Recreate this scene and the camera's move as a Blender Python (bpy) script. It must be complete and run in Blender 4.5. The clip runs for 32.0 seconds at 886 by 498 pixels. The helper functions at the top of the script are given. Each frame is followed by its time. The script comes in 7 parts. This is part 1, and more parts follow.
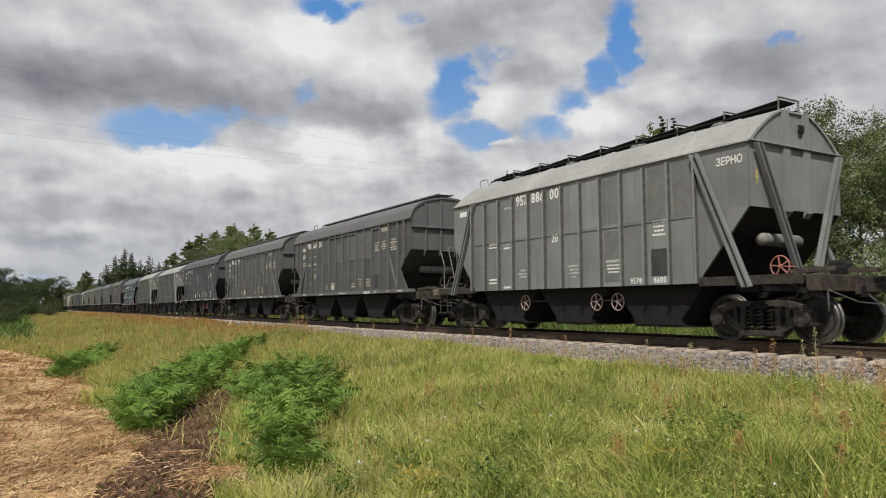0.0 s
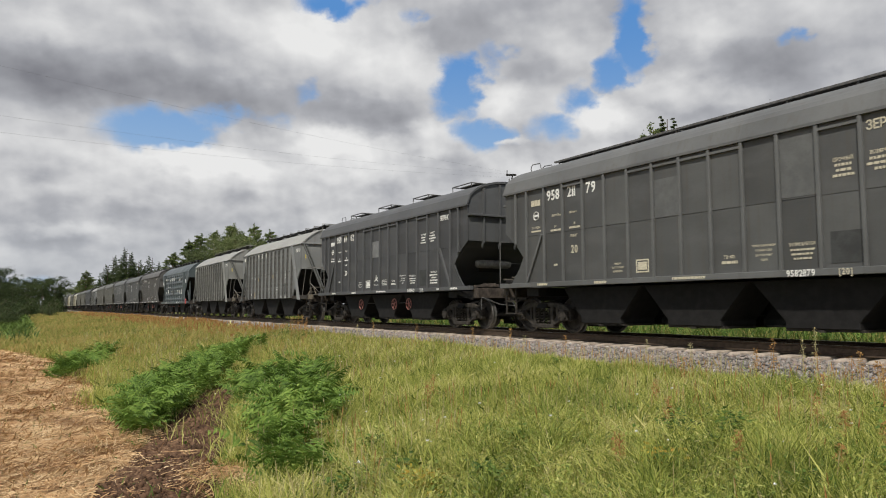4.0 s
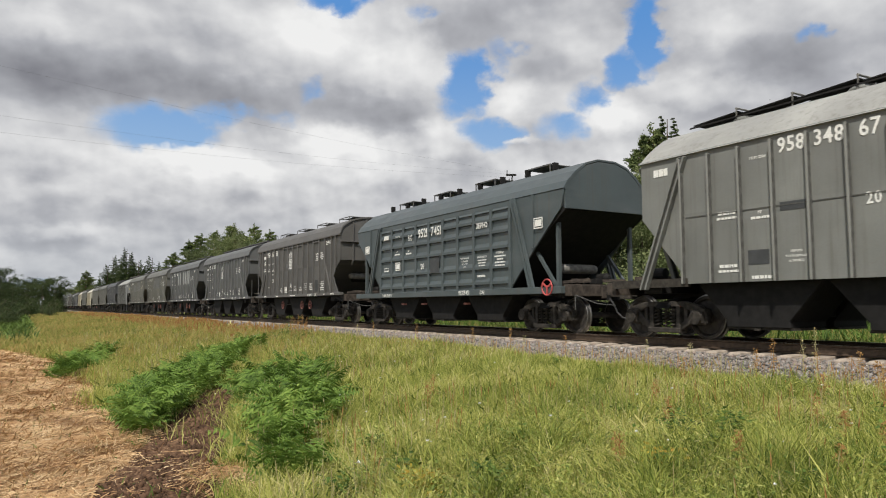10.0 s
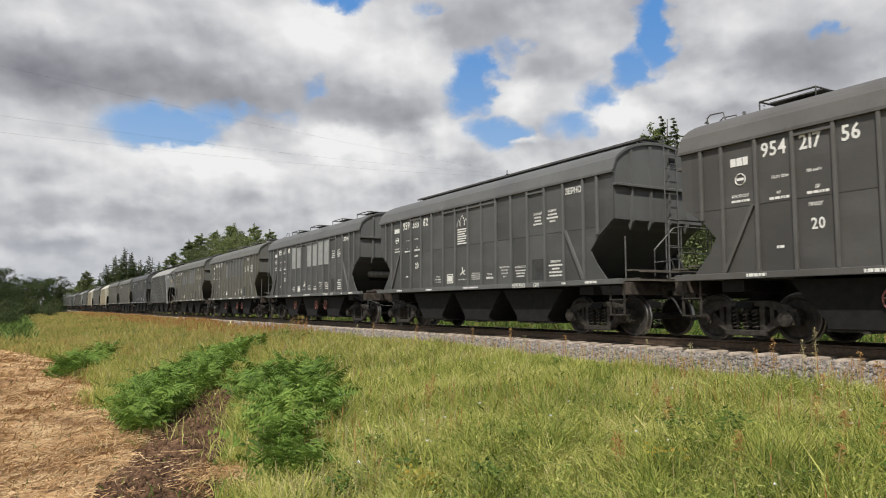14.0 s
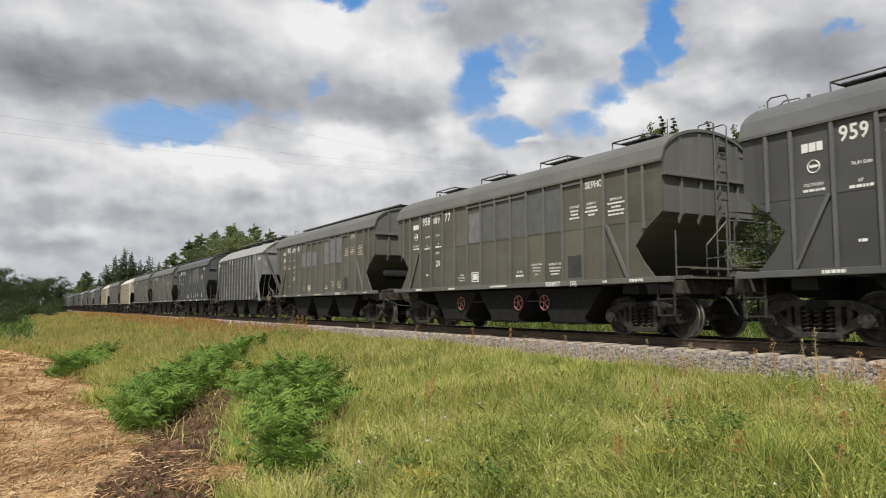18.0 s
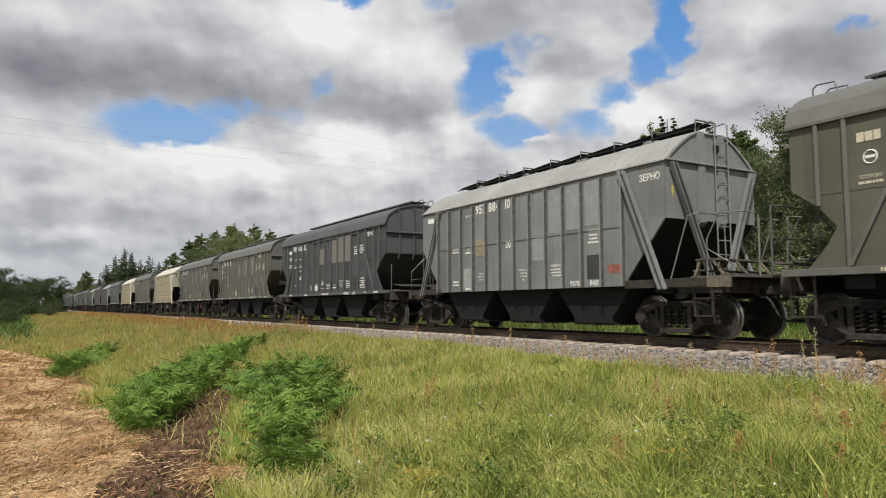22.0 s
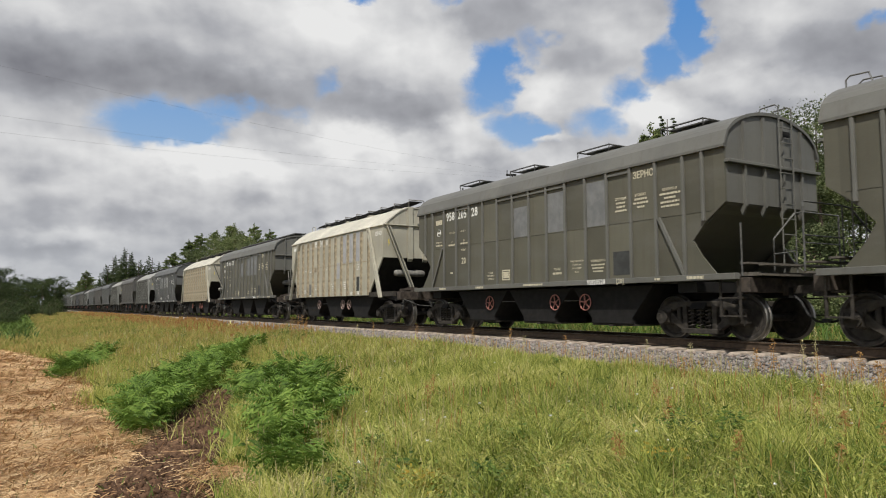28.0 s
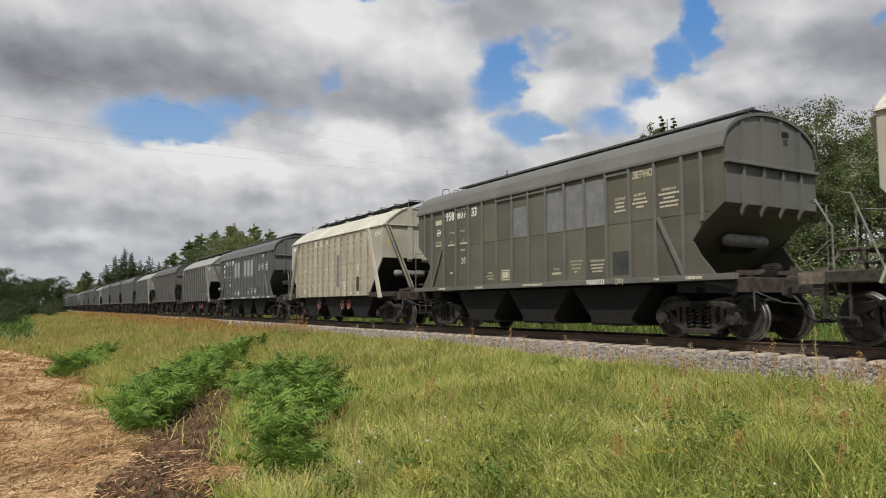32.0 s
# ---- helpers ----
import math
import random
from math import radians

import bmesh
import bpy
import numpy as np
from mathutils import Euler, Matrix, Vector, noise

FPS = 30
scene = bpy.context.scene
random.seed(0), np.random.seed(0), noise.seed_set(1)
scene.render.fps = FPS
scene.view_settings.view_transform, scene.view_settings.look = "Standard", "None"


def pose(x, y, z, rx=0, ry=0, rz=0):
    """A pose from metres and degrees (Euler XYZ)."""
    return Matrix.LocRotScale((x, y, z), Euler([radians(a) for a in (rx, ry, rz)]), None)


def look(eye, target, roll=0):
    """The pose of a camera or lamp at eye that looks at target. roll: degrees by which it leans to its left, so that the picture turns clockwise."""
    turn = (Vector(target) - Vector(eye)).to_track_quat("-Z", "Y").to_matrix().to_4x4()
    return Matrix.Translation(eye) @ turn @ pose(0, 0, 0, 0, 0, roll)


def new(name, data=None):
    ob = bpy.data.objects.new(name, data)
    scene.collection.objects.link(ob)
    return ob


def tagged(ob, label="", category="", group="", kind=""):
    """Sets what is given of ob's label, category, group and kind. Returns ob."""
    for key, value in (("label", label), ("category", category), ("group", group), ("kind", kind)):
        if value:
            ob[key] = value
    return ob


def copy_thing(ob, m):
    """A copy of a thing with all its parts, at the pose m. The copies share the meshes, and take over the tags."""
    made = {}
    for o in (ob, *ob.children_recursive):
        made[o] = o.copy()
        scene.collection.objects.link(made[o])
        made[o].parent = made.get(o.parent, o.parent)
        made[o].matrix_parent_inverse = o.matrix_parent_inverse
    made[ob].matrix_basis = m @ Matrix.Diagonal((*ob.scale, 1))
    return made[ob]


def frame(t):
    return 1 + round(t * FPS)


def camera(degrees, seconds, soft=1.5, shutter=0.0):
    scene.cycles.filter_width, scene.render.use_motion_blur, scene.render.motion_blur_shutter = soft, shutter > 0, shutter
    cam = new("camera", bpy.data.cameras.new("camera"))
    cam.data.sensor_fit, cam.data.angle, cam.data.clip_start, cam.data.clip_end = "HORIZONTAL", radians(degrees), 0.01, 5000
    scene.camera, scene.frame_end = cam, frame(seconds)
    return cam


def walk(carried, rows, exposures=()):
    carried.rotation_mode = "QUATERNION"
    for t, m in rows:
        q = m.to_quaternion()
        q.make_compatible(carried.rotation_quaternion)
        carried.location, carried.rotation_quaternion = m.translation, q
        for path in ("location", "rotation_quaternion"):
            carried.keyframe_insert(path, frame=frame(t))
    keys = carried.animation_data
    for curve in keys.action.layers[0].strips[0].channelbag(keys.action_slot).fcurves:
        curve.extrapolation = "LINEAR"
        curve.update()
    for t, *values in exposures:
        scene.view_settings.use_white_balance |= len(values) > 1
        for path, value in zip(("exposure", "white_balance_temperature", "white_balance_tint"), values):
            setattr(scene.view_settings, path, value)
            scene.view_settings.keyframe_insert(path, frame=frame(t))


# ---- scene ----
# World: the track runs along x, the train rolls towards +x; rail heads at z = 0.
TRACK_Y = 13.474
EYE = (0.0, 0.0, 0.715)
PITCH = 14.72            # wagon length over couplers
FIRST_X = -14.0          # centre of the leading full wagon at 0 s


def rolled(t):
    """Metres that the train has rolled by t seconds."""
    return 8.405 * t - 0.025074 * t * t + 0.00016769 * t ** 3


cam = camera(64.24, 32.0, soft=1.05, shutter=0.1)
VIEW = pose(*EYE, 90 + 4.672, 0, 59.349) @ pose(0, 0, 0, 0, 0, -0.13)
walk(cam, [(0.0, VIEW), (32.0, VIEW)],
     exposures=[(0.0, 0.02), (6.0, 0.04), (11.0, 0.12), (20.0, 0.12), (32.0, -0.02)])

# ---- light ----
SUN_EL = 52.0
sun_dir = Vector((math.cos(radians(-47)) * math.cos(radians(SUN_EL)),
                  math.sin(radians(-47)) * math.cos(radians(SUN_EL)),
                  math.sin(radians(SUN_EL))))
sun_data = bpy.data.lights.new("sun", "SUN")
sun_data.energy, sun_data.angle, sun_data.color = 4.4, radians(1.0), (1.0, 0.95, 0.87)
sun = new("sun", sun_data)
sun.matrix_world = look(Vector((0, 0, 60)) + sun_dir * 40, (0, 0, 60))


# ---- node helpers ----
def node(tree, kind, **values):
    n = tree.nodes.new(kind)
    for key, value in values.items():
        if key == "op":
            n.operation = value
        elif key == "blend":
            n.blend_type = value
        elif key == "data_type":
            n.data_type = value
    return n


def put(tree, sock, value):
    if isinstance(value, bpy.types.NodeSocket):
        tree.links.new(value, sock)
    else:
        sock.default_value = value


def m_(tree, op, a, b=0.0, c=0.0, clamp=False):
    n = tree.nodes.new("ShaderNodeMath")
    n.operation, n.use_clamp = op, clamp
    put(tree, n.inputs[0], a)
    put(tree, n.inputs[1], b)
    put(tree, n.inputs[2], c)
    return n.outputs[0]


def ramp_(tree, value, a, b, lo=0.0, hi=1.0, smooth=True):
    n = tree.nodes.new("ShaderNodeMapRange")
    n.interpolation_type = "SMOOTHSTEP" if smooth else "LINEAR"
    put(tree, n.inputs["Value"], value)
    for key, v in (("From Min", a), ("From Max", b), ("To Min", lo), ("To Max", hi)):
        put(tree, n.inputs[key], v)
    return n.outputs["Result"]


def mix_(tree, fac, a, b, blend="MIX"):
    n = tree.nodes.new("ShaderNodeMix")
    n.data_type, n.blend_type = "RGBA", blend
    put(tree, n.inputs["Factor"], fac)
    put(tree, n.inputs[6], a if not isinstance(a, tuple) else (*a[:3], 1))
    put(tree, n.inputs[7], b if not isinstance(b, tuple) else (*b[:3], 1))
    return n.outputs[2]


def noise_(tree, vec, scale, detail=4.0, rough=0.55, distort=0.0):
    n = tree.nodes.new("ShaderNodeTexNoise")
    if vec is not None:
        tree.links.new(vec, n.inputs["Vector"])
    for key, v in (("Scale", scale), ("Detail", detail), ("Roughness", rough), ("Distortion", distort)):
        n.inputs[key].default_value = v
    return n.outputs["Fac"]


def scaled_(tree, vec, sx, sy, sz):
    n = tree.nodes.new("ShaderNodeMapping")
    tree.links.new(vec, n.inputs["Vector"])
    n.inputs["Scale"].default_value = (sx, sy, sz)
    return n.outputs[0]


# ---- the sky: one recipe for the world and for the drifting backdrop ----
# rows: azimuth left of +y, elevation, half width, half height (degrees), weight
BLUE_HOLES = [
    (81.5, 13.4, 4.6, 1.9, 1.00), (77.6, 14.5, 2.8, 1.4, 0.70), (73.7, 14.9, 2.7, 0.9, 0.45), (69.9, 17.1, 1.5, 1.5, 0.50),
    (68.0, 23.8, 3.3, 1.1, 0.90), (61.1, 23.5, 1.3, 1.1, 0.50), (56.9, 17.8, 2.4, 2.8, 1.00), (57.9, 16.0, 1.9, 1.3, 0.70),
    (53.9, 20.3, 1.9, 1.7, 0.50), (55.3, 13.9, 3.4, 1.3, 0.85), (49.3, 14.3, 2.6, 1.3, 0.65), (42.3, 20.9, 1.8, 3.4, 1.00),
    (44.1, 18.4, 1.8, 2.0, 0.95), (46.6, 16.1, 2.0, 1.6, 0.75), (30.9, 19.6, 1.1, 0.8, 0.55), (90.8, 1.4, 3.0, 0.5, 0.50)]
GREY_BELLIES = [
    (86.1, 16.6, 13.6, 2.0, 1.00), (75.9, 16.3, 7.1, 1.5, 0.70), (65.6, 15.6, 6.1, 1.4, 0.75), (32.5, 17.5, 6.7, 2.3, 0.75),
    (38.8, 18.9, 3.2, 2.0, 0.40), (89.4, 9.7, 5.9, 0.8, 0.35), (84.6, 7.0, 9.3, 1.0, 0.45), (89.6, 4.5, 6.6, 0.8, 0.45),
    (75.7, 8.5, 5.2, 0.7, 0.30), (55.7, 21.6, 4.7, 2.5, 0.45), (49.3, 19.2, 3.2, 1.7, 0.30), (69.6, 9.6, 5.5, 0.7, 0.25),
    (35.3, 14.6, 3.0, 0.8, 0.35), (66.0, 6.6, 9.0, 0.9, 0.20)]
WHITE_TOPS = [
    (63.3, 20.3, 4.5, 3.3, 0.90), (69.8, 21.3, 6.0, 2.5, 0.80), (74.2, 18.9, 3.6, 1.4, 0.35), (77.8, 22.1, 5.3, 1.6, 0.50),
    (90.2, 20.2, 3.2, 1.1, 0.45), (78.7, 11.3, 5.1, 1.2, 1.00), (67.8, 12.6, 6.0, 1.5, 1.00), (60.4, 13.2, 4.2, 1.5, 0.90),
    (63.2, 11.1, 5.6, 1.4, 0.50), (53.2, 16.8, 1.8, 1.7, 0.65), (52.8, 13.5, 1.8, 0.4, 0.70), (44.0, 15.0, 3.0, 1.5, 1.00),
    (38.4, 16.4, 5.1, 1.2, 0.70), (33.7, 16.0, 3.0, 1.2, 0.60), (46.5, 20.3, 2.7, 2.5, 0.50), (36.7, 20.8, 4.3, 1.5, 0.50),
    (51.7, 11.0, 4.5, 1.3, 0.50), (87.8, 5.4, 2.9, 0.6, 0.50)]


def sky_color(tree, direction):
    sep = tree.nodes.new("ShaderNodeSeparateXYZ")
    tree.links.new(direction, sep.inputs[0])
    az = m_(tree, "DEGREES", m_(tree, "ARCTAN2", m_(tree, "MULTIPLY", sep.outputs[0], -1.0), sep.outputs[1]))
    el = m_(tree, "DEGREES", m_(tree, "ARCSINE", sep.outputs[2]))
    comb = tree.nodes.new("ShaderNodeCombineXYZ")
    put(tree, comb.inputs[0], az)
    put(tree, comb.inputs[1], m_(tree, "MULTIPLY", el, 1.35))
    flat = comb.outputs[0]

    def moved(vec, by, scale=(1, 1, 1)):
        n = tree.nodes.new("ShaderNodeMapping")
        tree.links.new(vec, n.inputs["Vector"])
        n.inputs["Location"].default_value, n.inputs["Scale"].default_value = by, scale
        return n.outputs[0]

    big = noise_(tree, flat, 0.13, 5, 0.5, 0.2)
    puff = noise_(tree, flat, 0.40, 8, 0.55, 0.1)
    # cauliflower heads: the same billows read twice, a little towards the sun the second time, give lit and shaded sides
    squat = moved(flat, (0, 0, 0), (1, 0.95, 1))
    heads = noise_(tree, squat, 0.12, 4, 0.42, 0.0)
    heads_up = noise_(tree, moved(squat, (-1.1, 1.9, 0)), 0.12, 4, 0.42, 0.0)
    relief = m_(tree, "SUBTRACT", heads, heads_up)
    fine = noise_(tree, squat, 0.32, 6, 0.46, 0.0)
    fine_up = noise_(tree, moved(squat, (-0.35, 0.7, 0)), 0.32, 6, 0.46, 0.0)
    relief_fine = m_(tree, "SUBTRACT", fine, fine_up)
    bend = tree.nodes.new("ShaderNodeTexNoise")
    tree.links.new(flat, bend.inputs["Vector"])
    bend.inputs["Scale"].default_value, bend.inputs["Detail"].default_value = 0.4, 7.0
    bend.inputs["Roughness"].default_value = 0.52
    sub = tree.nodes.new("ShaderNodeVectorMath")
    sub.operation = "SUBTRACT"
    tree.links.new(bend.outputs["Color"], sub.inputs[0])
    sub.inputs[1].default_value = (0.5, 0.5, 0.5)
    mad = tree.nodes.new("ShaderNodeVectorMath")
    mad.operation = "MULTIPLY_ADD"
    tree.links.new(sub.outputs[0], mad.inputs[0])
    mad.inputs[1].default_value = (4.2, 3.4, 0.0)
    tree.links.new(flat, mad.inputs[2])
    warped = mad.outputs[0]

    def blobs(rows, soft_in, soft_out):
        total = None
        for a, e, w, h, weight in rows:
            d = tree.nodes.new("ShaderNodeVectorMath")
            d.operation = "SUBTRACT"
            tree.links.new(warped, d.inputs[0])
            d.inputs[1].default_value = (a, e * 1.35, 0)
            k = tree.nodes.new("ShaderNodeVectorMath")
            k.operation = "MULTIPLY"
            tree.links.new(d.outputs[0], k.inputs[0])
            k.inputs[1].default_value = (1 / w, 1 / (h * 1.35), 0)
            ln = tree.nodes.new("ShaderNodeVectorMath")
            ln.operation = "LENGTH"
            tree.links.new(k.outputs[0], ln.inputs[0])
            v = ramp_(tree, ln.outputs["Value"], soft_out, soft_in, 0.0, weight)
            total = v if total is None else m_(tree, "MAXIMUM", total, v)
        return total

    def plus(a, b, k):
        return m_(tree, "ADD", a, m_(tree, "MULTIPLY", b, k))

    hole = blobs(BLUE_HOLES, 0.15, 1.65)
    # beyond the part of the sky that is seen the same broken cloud goes on
    else_where = ramp_(tree, big, 0.55, 0.68)
    inside = m_(tree, "MULTIPLY", ramp_(tree, az, 14.0, 22.0), ramp_(tree, az, 104.0, 97.0))
    inside = m_(tree, "MULTIPLY", inside, ramp_(tree, el, 32.0, 27.0))
    hole = m_(tree, "ADD", m_(tree, "MULTIPLY", hole, inside),
              m_(tree, "MULTIPLY", else_where, m_(tree, "SUBTRACT", 1.0, inside)))
    hole = plus(hole, m_(tree, "SUBTRACT", puff, 0.5), 0.75)
    hole = m_(tree, "SUBTRACT", hole, m_(tree, "MULTIPLY", m_(tree, "MULTIPLY", blobs(WHITE_TOPS, 0.2, 1.25), inside), 0.45))
    clear = ramp_(tree, hole, 0.20, 0.80)
    # lower heaps end in crisp crowns, the high sheets fray out
    grey = m_(tree, "MULTIPLY", blobs(GREY_BELLIES, 0.0, 1.6), inside)
    white = m_(tree, "MULTIPLY", blobs(WHITE_TOPS, 0.0, 1.6), inside)
    tone = plus(ramp_(tree, el, 16.0, 7.0, 0.62, 0.70), m_(tree, "SUBTRACT", big, 0.5), 0.25)
    tone = plus(tone, white, 0.34)
    low = ramp_(tree, el, 18.0, 8.0, 0.75, 1.25)
    tone = plus(tone, m_(tree, "MULTIPLY", relief, low), 0.80)
    tone = plus(tone, m_(tree, "MULTIPLY", relief_fine, low), 0.42)
    tone = plus(tone, m_(tree, "SUBTRACT", heads, 0.5), 0.40)
    tone = m_(tree, "SUBTRACT", tone, m_(tree, "MULTIPLY", grey, 0.35), clamp=True)
    # thin rims next to the blue glow bright
    tone = plus(tone, m_(tree, "MULTIPLY", ramp_(tree, hole, 0.02, 0.35), white), 0.10)
    n = tree.nodes.new("ShaderNodeValToRGB")
    put(tree, n.inputs[0], tone)
    n.color_ramp.elements[0].position, n.color_ramp.elements[0].color = 0.05, (0.23, 0.235, 0.265, 1)
    n.color_ramp.elements[1].position, n.color_ramp.elements[1].color = 0.98, (1.0, 1.0, 0.995, 1)
    e = n.color_ramp.elements.new(0.5)
    e.color = (0.50, 0.51, 0.545, 1)
    cloud = n.outputs[0]
    blue = mix_(tree, ramp_(tree, el, 4.0, 24.0), (0.44, 0.63, 0.86), (0.125, 0.335, 0.74))
    haze = ramp_(tree, el, 9.0, 0.0)
    out = mix_(tree, clear, cloud, blue)
    return mix_(tree, m_(tree, "MULTIPLY", haze, 0.35), out, (0.56, 0.61, 0.67))


world = bpy.data.worlds.new("world")
scene.world = world
world.use_nodes = True
wt = world.node_tree
wt.nodes.clear()
w_out = wt.nodes.new("ShaderNodeOutputWorld")
w_bg = wt.nodes.new("ShaderNodeBackground")
w_sky = wt.nodes.new("ShaderNodeTexSky")
w_sky.sky_type, w_sky.sun_disc = "NISHITA", False
w_sky.sun_elevation, w_sky.sun_rotation = radians(SUN_EL), math.atan2(sun_dir.x, sun_dir.y)
w_tc = wt.nodes.new("ShaderNodeTexCoord")
SKY_LIGHT = 0.95
nishita = mix_(wt, 1.0, w_sky.outputs[0], (0.09, 0.09, 0.09), "MULTIPLY")
clouds = sky_color(wt, w_tc.outputs["Generated"])
wt.links.new(mix_(wt, 0.8, nishita, clouds), w_bg.inputs[0])
w_bg.inputs[1].default_value = SKY_LIGHT
wt.links.new(w_bg.outputs[0], w_out.inputs[0])


# ---- materials ----
def material(name, rough=0.7, metal=0.0, spec=0.3):
    mat = bpy.data.materials.new(name)
    mat.use_nodes = True
    t = mat.node_tree
    b = t.nodes["Principled BSDF"]
    b.inputs["Roughness"].default_value, b.inputs["Metallic"].default_value = rough, metal
    b.inputs["Specular IOR Level"].default_value = spec
    return mat, t, b


def object_coord(t):
    return t.nodes.new("ShaderNodeTexCoord").outputs["Object"]


def world_coord(t):
    return t.nodes.new("ShaderNodeNewGeometry").outputs["Position"]


def bump_(t, b, height, strength, distance):
    n = t.nodes.new("ShaderNodeBump")
    n.inputs["Strength"].default_value, n.inputs["Distance"].default_value = strength, distance
    t.links.new(height, n.inputs["Height"])
    t.links.new(n.outputs[0], b.inputs["Normal"])


def plain(name, color, rough=0.7, metal=0.0, vary=0.25, scale=8.0):
    mat, t, b = material(name, rough, metal)
    v = object_coord(t)
    n1, n2 = noise_(t, v, scale), noise_(t, v, scale * 7, 3)
    dark, light = tuple(c * (1 - vary) for c in color), tuple(min(1, c * (1 + vary)) for c in color)
    c = mix_(t, ramp_(t, n1, 0.3, 0.7), dark, light)
    c = mix_(t, m_(t, "MULTIPLY", ramp_(t, n2, 0.4, 0.75), 0.25), c, tuple(c * 0.6 for c in color))
    t.links.new(c, b.inputs["Base Color"])
    bump_(t, b, n2, 0.15, 0.01)
    return mat


def wagon_paint(name, color, dirt=(0.075, 0.062, 0.045), rust=0.15, rough=0.55, bay=0.76, tone=0.22):
    """Weathered paint: faded clouds, rain streaks, dust towards the sill, rust specks."""
    mat, t, b = material(name, rough, 0.0, 0.35)
    v = object_coord(t)
    rnd = t.nodes.new("ShaderNodeObjectInfo").outputs["Random"]
    fade = noise_(t, v, 0.9, 5)
    streak = noise_(t, scaled_(t, v, 9.0, 9.0, 0.35), 1.0, 5, 0.6)
    fine = noise_(t, v, 22.0, 4)
    base = mix_(t, ramp_(t, fade, 0.3, 0.72), tuple(c * 0.86 for c in color), tuple(c * 1.12 for c in color))
    sep = t.nodes.new("ShaderNodeSeparateXYZ")
    t.links.new(v, sep.inputs[0])
    cell = t.nodes.new("ShaderNodeTexWhiteNoise")
    cell.noise_dimensions = "2D"
    at = t.nodes.new("ShaderNodeCombineXYZ")
    put(t, at.inputs[0], m_(t, "FLOOR", m_(t, "DIVIDE", sep.outputs[0], bay)))
    put(t, at.inputs[1], m_(t, "FLOOR", m_(t, "DIVIDE", m_(t, "SUBTRACT", sep.outputs[2], 2.65), 2.0)))
    t.links.new(at.outputs[0], cell.inputs["Vector"])
    shade = ramp_(t, cell.outputs["Value"], 0.0, 1.0, 1.0 - tone, 1.0 + tone, False)
    comb = t.nodes.new("ShaderNodeCombineXYZ")
    for k in range(3):
        put(t, comb.inputs[k], shade)
    base = mix_(t, 1.0, base, comb.outputs[0], "MULTIPLY")
    base = mix_(t, m_(t, "MULTIPLY", ramp_(t, streak, 0.48, 0.78), 0.45), base, dirt)
    dust = noise_(t, scaled_(t, v, 0.6, 0.6, 1.6), 1.0, 5, 0.6)
    base = mix_(t, m_(t, "MULTIPLY", ramp_(t, dust, 0.46, 0.72), 0.35), base, tuple(0.55 * c + 0.075 for c in color))
    base = mix_(t, m_(t, "MULTIPLY", rnd, 0.10), base, tuple(c * 0.75 for c in color))
    spots = ramp_(t, noise_(t, v, 5.5, 6, 0.65), 0.66, 0.74)
    base = mix_(t, m_(t, "MULTIPLY", spots, rust), base, (0.16, 0.075, 0.03))
    base = mix_(t, m_(t, "MULTIPLY", ramp_(t, fine, 0.45, 0.8), 0.12), base, tuple(c * 0.5 for c in color))
    t.links.new(base, b.inputs["Base Color"])
    put(t, b.inputs["Roughness"], ramp_(t, fade, 0.2, 0.8, rough - 0.08, rough + 0.15))
    bump_(t, b, m_(t, "ADD", fine, m_(t, "MULTIPLY", fade, 4.0)), 0.12, 0.02)
    return mat


PAINT = {
    "grey": wagon_paint("grey_paint", (0.178, 0.185, 0.181), bay=0.705, tone=0.17),
    "grey2": wagon_paint("pale_green_grey_paint", (0.182, 0.188, 0.174), bay=0.705, tone=0.12),
    "dark": wagon_paint("dark_grey_paint", (0.072, 0.074, 0.072)),
    "coal": wagon_paint("charcoal_paint", (0.052, 0.054, 0.056)),
    "olive": wagon_paint("olive_grey_paint", (0.100, 0.096, 0.072)),
    "brown": wagon_paint("brownish_grey_paint", (0.076, 0.074, 0.069), rust=0.4),
    "blue": wagon_paint("blue_green_paint", (0.064, 0.080, 0.083), rust=0.03, rough=0.4, tone=0.03),
    "cream": wagon_paint("cream_paint", (0.385, 0.37, 0.30), dirt=(0.22, 0.16, 0.09), rust=0.6, bay=0.705, tone=0.10),
}
# roofs, ends and ribs have weathered to a plainer grey than the walls
TRIM = {
    "grey": wagon_paint("grey_trim", (0.215, 0.22, 0.212), tone=0.05), "grey2": wagon_paint("pale_green_grey_trim", (0.22, 0.222, 0.205), tone=0.05),
    "cream": PAINT["cream"], "blue": PAINT["blue"],
    "dark": wagon_paint("dark_grey_trim", (0.105, 0.108, 0.106), tone=0.05),
    "coal": wagon_paint("charcoal_trim", (0.075, 0.078, 0.080), tone=0.05),
    "olive": wagon_paint("olive_grey_trim", (0.120, 0.120, 0.108), tone=0.05),
    "brown": wagon_paint("brownish_grey_trim", (0.095, 0.092, 0.086), rust=0.3, tone=0.05),
}
